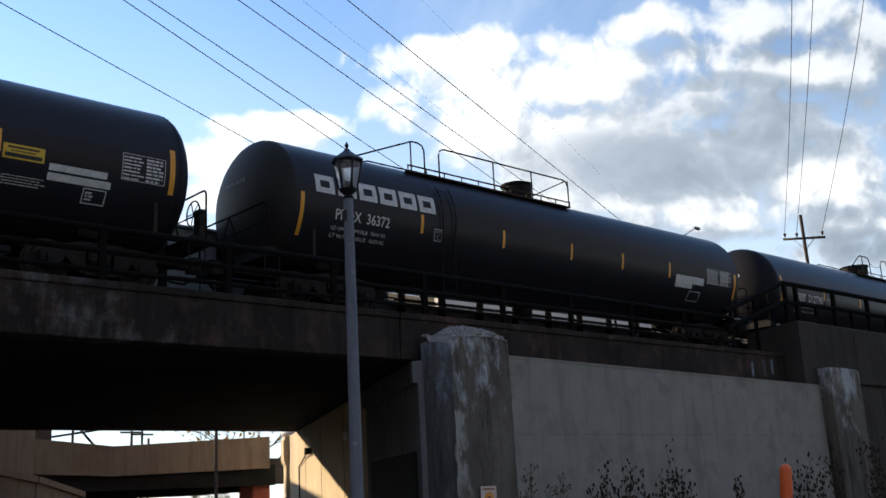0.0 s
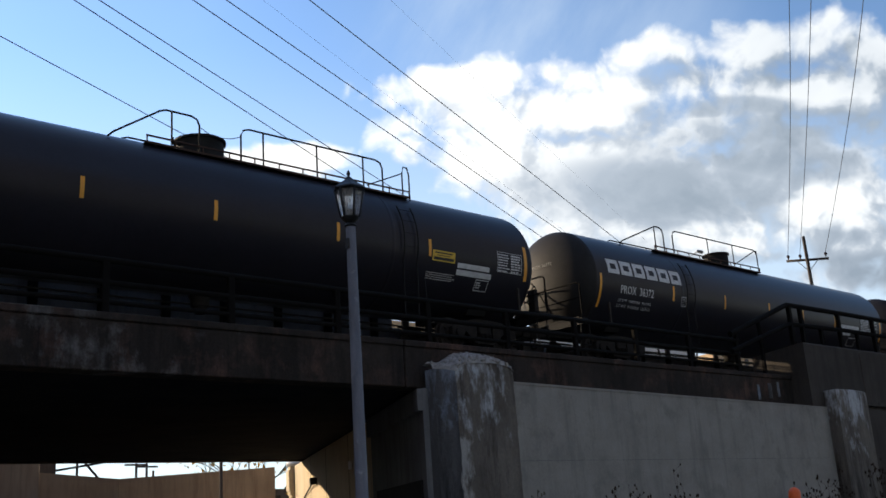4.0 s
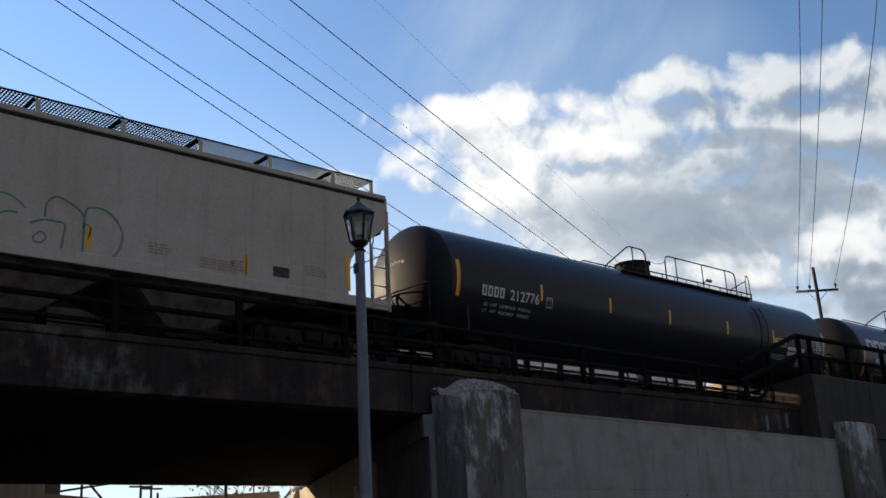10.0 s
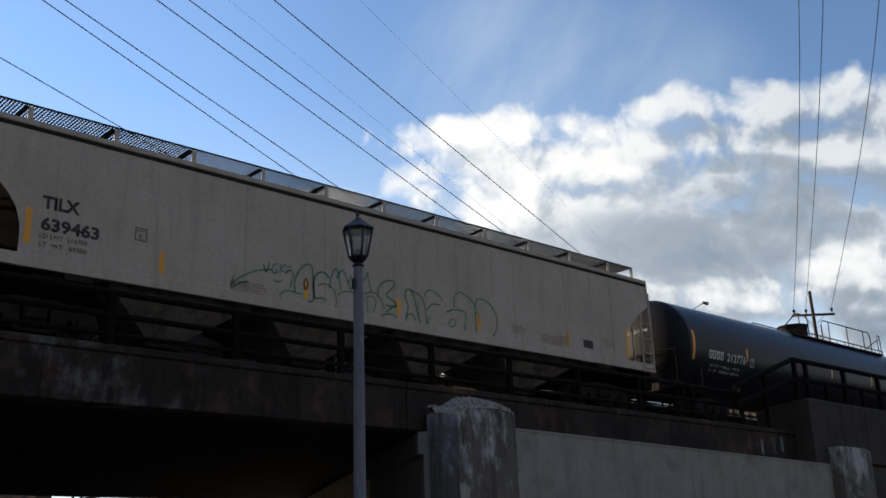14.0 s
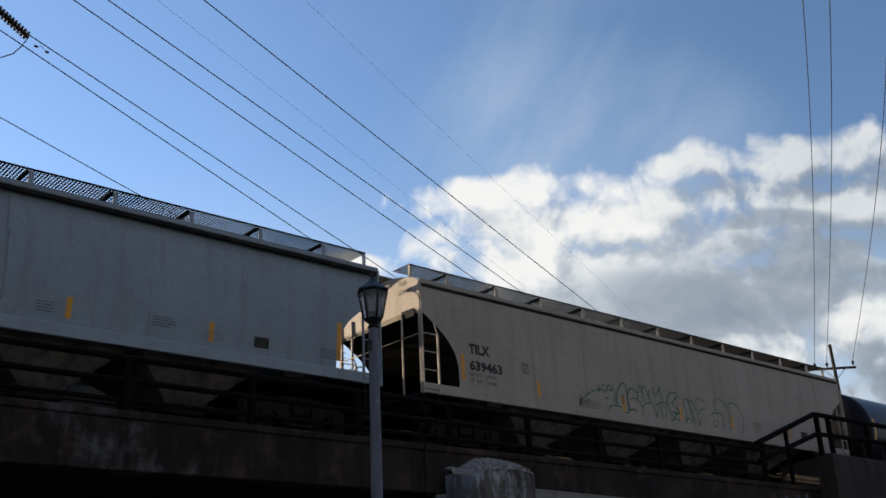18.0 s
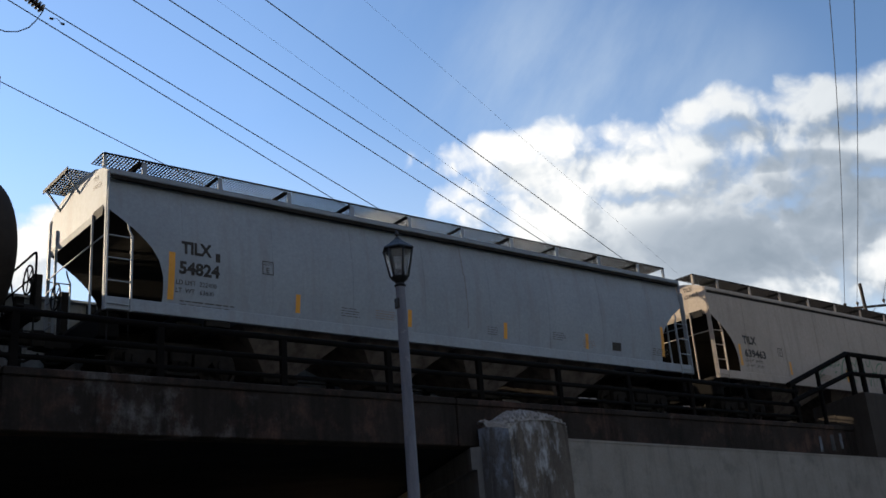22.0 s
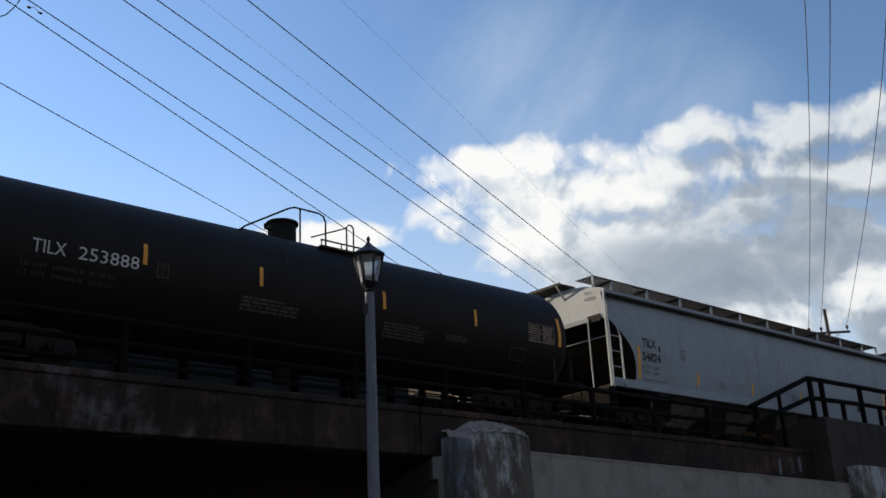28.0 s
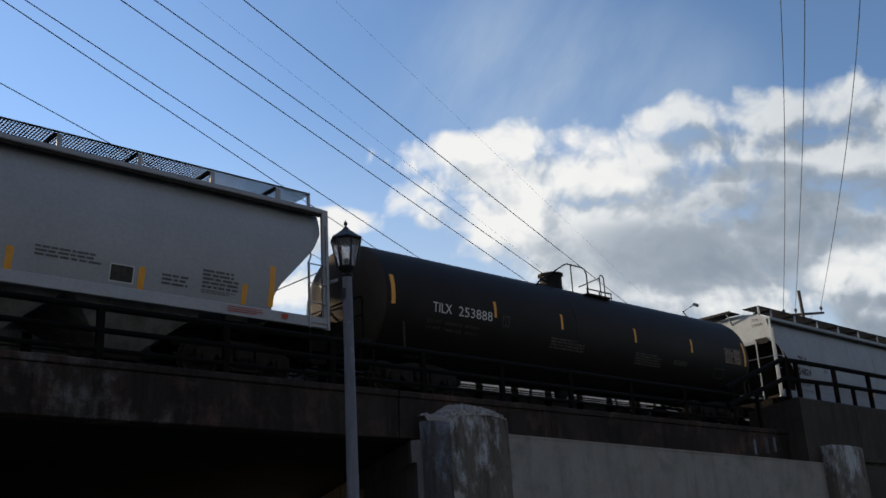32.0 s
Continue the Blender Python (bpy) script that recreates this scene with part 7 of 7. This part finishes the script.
# ---------------------------------------------------------------- clouds
def cloud_material():
    m = bpy.data.materials.new("cloud_bank")
    m.use_nodes = True
    t = m.node_tree
    t.nodes.clear()
    N, LK = t.nodes.new, t.links.new

    g = bpy.data.node_groups.new("cloud_density", "ShaderNodeTree")
    g.interface.new_socket("at", in_out="INPUT", socket_type="NodeSocketVector")
    g.interface.new_socket("density", in_out="OUTPUT", socket_type="NodeSocketFloat")
    gi, go = g.nodes.new("NodeGroupInput"), g.nodes.new("NodeGroupOutput")

    def gm(op, a, b=None, c=None):
        n = g.nodes.new("ShaderNodeMath")
        n.operation = op
        for sock, v in zip(n.inputs, (a, b, c)):
            if v is None:
                continue
            if isinstance(v, (int, float)):
                sock.default_value = v
            else:
                g.links.new(v, sock)
        return n.outputs[0]

    def gnoise(scale, detail, rough, vec, off):
        mp = g.nodes.new("ShaderNodeMapping")
        mp.inputs["Location"].default_value, mp.inputs["Scale"].default_value = (*off, 0), (1, 1.35, 1)
        n = g.nodes.new("ShaderNodeTexNoise")
        n.noise_dimensions = "2D"
        n.inputs["Scale"].default_value, n.inputs["Detail"].default_value, n.inputs["Roughness"].default_value = scale, detail, rough
        n.inputs["Distortion"].default_value = 0.35
        g.links.new(vec, mp.inputs[0])
        g.links.new(mp.outputs[0], n.inputs["Vector"])
        return n.outputs[0]

    sep = g.nodes.new("ShaderNodeSeparateXYZ")
    g.links.new(gi.outputs[0], sep.inputs[0])
    total = None
    for cx, cy, rx, ry, w in BLOBS:
        a = gm("DIVIDE", gm("SUBTRACT", sep.outputs[0], cx), rx)
        b = gm("DIVIDE", gm("SUBTRACT", sep.outputs[1], cy), ry)
        d = gm("MULTIPLY", gm("SUBTRACT", 1.0, gm("ADD", gm("MULTIPLY", a, a), gm("MULTIPLY", b, b))), w)
        d = gm("MAXIMUM", d, -2.0)
        total = d if total is None else gm("SMOOTH_MAX", total, d, 0.35)
    vr = g.nodes.new("ShaderNodeTexVoronoi")
    vr.voronoi_dimensions, vr.feature = "2D", "SMOOTH_F1"
    vr.inputs["Scale"].default_value, vr.inputs["Detail"].default_value, vr.inputs["Roughness"].default_value = 17, 3, 0.55
    wob = g.nodes.new("ShaderNodeVectorMath")
    wob.operation = "MULTIPLY_ADD"
    nz = g.nodes.new("ShaderNodeTexNoise")
    nz.noise_dimensions = "2D"
    nz.inputs["Scale"].default_value, nz.inputs["Detail"].default_value = 14, 5
    g.links.new(gi.outputs[0], nz.inputs["Vector"])
    g.links.new(nz.outputs["Color"], wob.inputs[0])
    wob.inputs[1].default_value = (0.06, 0.06, 0)
    g.links.new(gi.outputs[0], wob.inputs[2])
    g.links.new(wob.outputs[0], vr.inputs["Vector"])
    puff = gm("MULTIPLY", gm("SUBTRACT", 0.60, vr.outputs["Distance"]), 1.5)
    big = gm("MULTIPLY", gm("SUBTRACT", gnoise(5.5, 8, 0.56, gi.outputs[0], (3.1, 1.7)), 0.5), 1.9)
    small = gm("MULTIPLY", gm("SUBTRACT", gnoise(17, 6, 0.6, gi.outputs[0], (7.7, 4.2)), 0.5), 1.0)
    g.links.new(gm("ADD", gm("ADD", gm("ADD", total, big), small), puff), go.inputs[0])

    tc, sp = N("ShaderNodeTexCoord"), N("ShaderNodeSeparateXYZ")
    LK(tc.outputs["Object"], sp.inputs[0])

    def math2(op, a, b=None):
        n = N("ShaderNodeMath")
        n.operation = op
        for sock, v in zip(n.inputs, (a, b)):
            if v is None:
                continue
            if isinstance(v, (int, float)):
                sock.default_value = v
            else:
                LK(v, sock)
        return n.outputs[0]

    uv = N("ShaderNodeCombineXYZ")
    LK(math2("DIVIDE", sp.outputs[0], sp.outputs[1]), uv.inputs[0])
    LK(math2("DIVIDE", sp.outputs[2], sp.outputs[1]), uv.inputs[1])

    def dens(offset):
        v = N("ShaderNodeVectorMath")
        v.operation = "ADD"
        v.inputs[1].default_value = (*offset, 0)
        LK(uv.outputs[0], v.inputs[0])
        n = N("ShaderNodeGroup")
        n.node_tree = g
        LK(v.outputs[0], n.inputs[0])
        return n.outputs[0]

    def smooth(x, lo, hi, a=0.0, b=1.0):
        n = N("ShaderNodeMapRange")
        n.interpolation_type = "SMOOTHSTEP"
        for k, val in ((1, lo), (2, hi), (3, a), (4, b)):
            n.inputs[k].default_value = val
        LK(x, n.inputs[0])
        return n.outputs[0]

    def under(cx, cy, rx, ry):
        a = math2("DIVIDE", math2("SUBTRACT", su.outputs[0], (cx - 784) / 1800), rx / 1800)
        b = math2("DIVIDE", math2("SUBTRACT", su.outputs[1], (441 - cy) / 1800), ry / 1800)
        return math2("SUBTRACT", 1.0, math2("ADD", math2("MULTIPLY", a, a), math2("MULTIPLY", b, b)))

    su = N("ShaderNodeSeparateXYZ")
    LK(uv.outputs[0], su.inputs[0])
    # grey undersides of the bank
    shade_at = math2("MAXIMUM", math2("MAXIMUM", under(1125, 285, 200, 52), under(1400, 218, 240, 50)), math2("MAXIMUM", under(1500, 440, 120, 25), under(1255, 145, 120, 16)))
    here, toward = dens((0, 0)), dens((-0.018, 0.026))
    alpha = smooth(here, -0.35, 0.95)
    relief = math2("SUBTRACT", here, toward)
    lit = smooth(relief, -0.8, 0.8)
    fn = N("ShaderNodeTexNoise")
    fn.noise_dimensions = "2D"
    fn.inputs["Scale"].default_value, fn.inputs["Detail"].default_value, fn.inputs["Roughness"].default_value, fn.inputs["Distortion"].default_value = 7.5, 6, 0.5, 0.6
    fm = N("ShaderNodeMapping")
    fm.inputs["Scale"].default_value = (1, 1.7, 1)
    LK(uv.outputs[0], fm.inputs[0])
    LK(fm.outputs[0], fn.inputs["Vector"])
    mottled = math2("MULTIPLY", math2("SUBTRACT", fn.outputs[0], 0.5), 0.42)
    deep = math2("MAXIMUM", smooth(here, 1.2, 3.4, 0.0, 0.25), math2("MULTIPLY", smooth(shade_at, -1.7, 0.9), smooth(here, -0.1, 1.6)))
    plain = math2("SUBTRACT", 1.0, math2("MULTIPLY", deep, 0.75))
    light = math2("MULTIPLY", math2("SUBTRACT", lit, 0.5), math2("MULTIPLY", plain, 0.55))
    dull = math2("ADD", math2("MULTIPLY", deep, 0.42), smooth(su.outputs[0], 0.04, 0.32, 0.0, 0.45))
    bright = math2("ADD", math2("SUBTRACT", math2("ADD", 0.86, light), dull), math2("MULTIPLY", mottled, plain))
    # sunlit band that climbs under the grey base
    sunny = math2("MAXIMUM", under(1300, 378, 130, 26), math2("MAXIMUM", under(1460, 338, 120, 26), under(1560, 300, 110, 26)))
    bright = math2("ADD", bright, math2("MULTIPLY", smooth(sunny, -1.2, 0.8, 0.0, 0.28), plain))
    col = N("ShaderNodeValToRGB")
    e = col.color_ramp.elements
    e[0].position, e[0].color = 0.0, (0.27, 0.33, 0.40, 1)
    e[1].position, e[1].color = 1.0, (1.0, 1.0, 0.985, 1)
    k = e.new(0.35)
    k.color = (0.42, 0.48, 0.555, 1)
    k = e.new(0.68)
    k.color = (0.76, 0.80, 0.835, 1)
    LK(bright, col.inputs[0])
    # thin high veil, drawn out in rays that fan up from the bank
    mr, mp, vn = N("ShaderNodeMapping"), N("ShaderNodeMapping"), N("ShaderNodeTexNoise")
    mr.inputs["Rotation"].default_value, mp.inputs["Scale"].default_value = (0, 0, radians(-58)), (1.0, 2.6, 1)
    vn.noise_dimensions = "2D"
    vn.inputs["Scale"].default_value, vn.inputs["Detail"].default_value, vn.inputs["Roughness"].default_value = 2.2, 7, 0.6
    LK(uv.outputs[0], mr.inputs[0])
    LK(mr.outputs[0], mp.inputs[0])
    LK(mp.outputs[0], vn.inputs["Vector"])
    veil_zone = math2("MULTIPLY", smooth(su.outputs[0], -0.42, 0.02), smooth(su.outputs[0], 0.28, 0.04))
    veil = math2("MULTIPLY", smooth(vn.outputs[0], 0.30, 0.80, 0.0, 0.19), veil_zone)
    low = smooth(su.outputs[1], 0.26, -0.06, 0.0, 0.72)
    glow = math2("MULTIPLY", smooth(under(960, 30, 380, 230), -0.4, 1.0, 0.0, 0.24), smooth(vn.outputs[0], 0.25, 0.75, 0.35, 1.5))
    haze = math2("MAXIMUM", math2("ADD", veil, glow), low)
    em, tr, em2, mx1, mx2, out = N("ShaderNodeEmission"), N("ShaderNodeBsdfTransparent"), N("ShaderNodeEmission"), N("ShaderNodeMixShader"), N("ShaderNodeMixShader"), N("ShaderNodeOutputMaterial")
    LK(col.outputs[0], em.inputs[0])
    em.inputs[1].default_value = 0.67
    em2.inputs[0].default_value, em2.inputs[1].default_value = (0.77, 0.90, 1.03, 1), 0.56
    LK(haze, mx1.inputs[0])
    LK(tr.outputs[0], mx1.inputs[1])
    LK(em2.outputs[0], mx1.inputs[2])
    LK(alpha, mx2.inputs[0])
    LK(mx1.outputs[0], mx2.inputs[1])
    LK(em.outputs[0], mx2.inputs[2])
    LK(mx2.outputs[0], out.inputs[0])
    return m


# cloud masses: centre, half sizes, weight, in the dome's own flat coordinates
BLOBS = [((x - 784) / 1800, (441 - y) / 1800, rx / 1800, ry / 1800, w) for x, y, rx, ry, w in (
    (835, 140, 150, 75, 1.5), (700, 108, 95, 36, 1.0), (760, 95, 70, 36, 1.2), (730, 190, 130, 45, 0.7), (1480, 120, 210, 62, 1.0), (1330, 140, 240, 66, 1.0), (1420, 235, 260, 50, 1.2), (970, 160, 150, 85, 1.6), (1070, 150, 110, 70, 1.4), (1005, 100, 110, 55, 1.3), (990, 260, 230, 110, 1.9), (1190, 300, 380, 115, 1.7), (1450, 320, 300, 95, 1.4),
    (1100, 120, 90, 60, 1.2), (1180, 175, 100, 60, 1.2), (1120, 62, 80, 40, 1.1), (1190, 40, 80, 42, 1.2), (1330, 40, 110, 50, 1.2), (1470, 30, 130, 60, 1.2), (1400, 120, 220, 36, 1.1), (900, 210, 170, 95, 1.7), (880, 105, 110, 60, 1.3), (1220, 105, 150, 50, 1.1), (1300, 190, 230, 50, 1.0), (1480, 200, 160, 50, 0.9), (1550, 60, 140, 90, 0.9), (1230, 392, 150, 42, 1.3), (1400, 335, 210, 42, 1.3), (1530, 400, 120, 45, 1.1),
    (-130, 235, 120, 75, 1.6), (-20, 190, 120, 48, 1.6), (350, 285, 90, 40, 1.2), (510, 258, 80, 35, 1.2), (140, 285, 90, 40, 1.2), (290, 275, 110, 38, 1.1), (470, 228, 130, 36, 1.5), (560, 222, 80, 30, 1.3), (400, 275, 130, 45, 1.3), (400, 345, 150, 50, 1.2), (250, 400, 140, 50, 1.0), (1780, 230, 200, 240, 1.2), (100, 450, 200, 40, 0.3), (1560, 450, 160, 40, 1.0))]
bm = bmesh.new()
grid = []
for j in range(25):
    row = []
    for i in range(49):
        az, el = radians(-52 + 127 * i / 48), radians(-25 + 80 * j / 24)
        d = Vector((math.sin(az) * math.cos(el), math.cos(az) * math.cos(el), math.sin(el)))
        row.append(bm.verts.new(d * 2600))
    grid.append(row)
for a, b in zip(grid, grid[1:]):
    for i in range(48):
        bm.faces.new((a[i], a[i + 1], b[i + 1], b[i])).smooth = True
clouds = tagged(part("cloud_bank", bm, cloud_material()), "bank of white and grey cumulus clouds in a blue sky", "clouds", kind="structure")


# ---------------------------------------------------------------- what moves
def motions():
    for car, mid, yc in CARS:
        walk(car, [(t, pose(mid + travelled(t), yc, RZ)) for t in range(0, 33, 2)])
    step = 0.23
    times = [min(32.0, k * step) for k in range(int(32 / step) + 2)]
    for ws, dx in WHEELSETS:
        rows, last = [], -1
        for t in times:
            if frame(t) > last:
                rows.append((t, pose(dx, 0, WHEEL_R, 0, math.degrees(travelled(t) / WHEEL_R) % 360, 0)))
                last = frame(t)
        walk(ws, rows)
    yaw, pitch, roll = PATH[0][1:4]
    walk(clouds, [(t, pose(*CAM, pitch - 1.0 * t / 32, roll, yaw - 1.75 * t / 32)) for t in (0, 8, 16, 24, 32)])


motions()
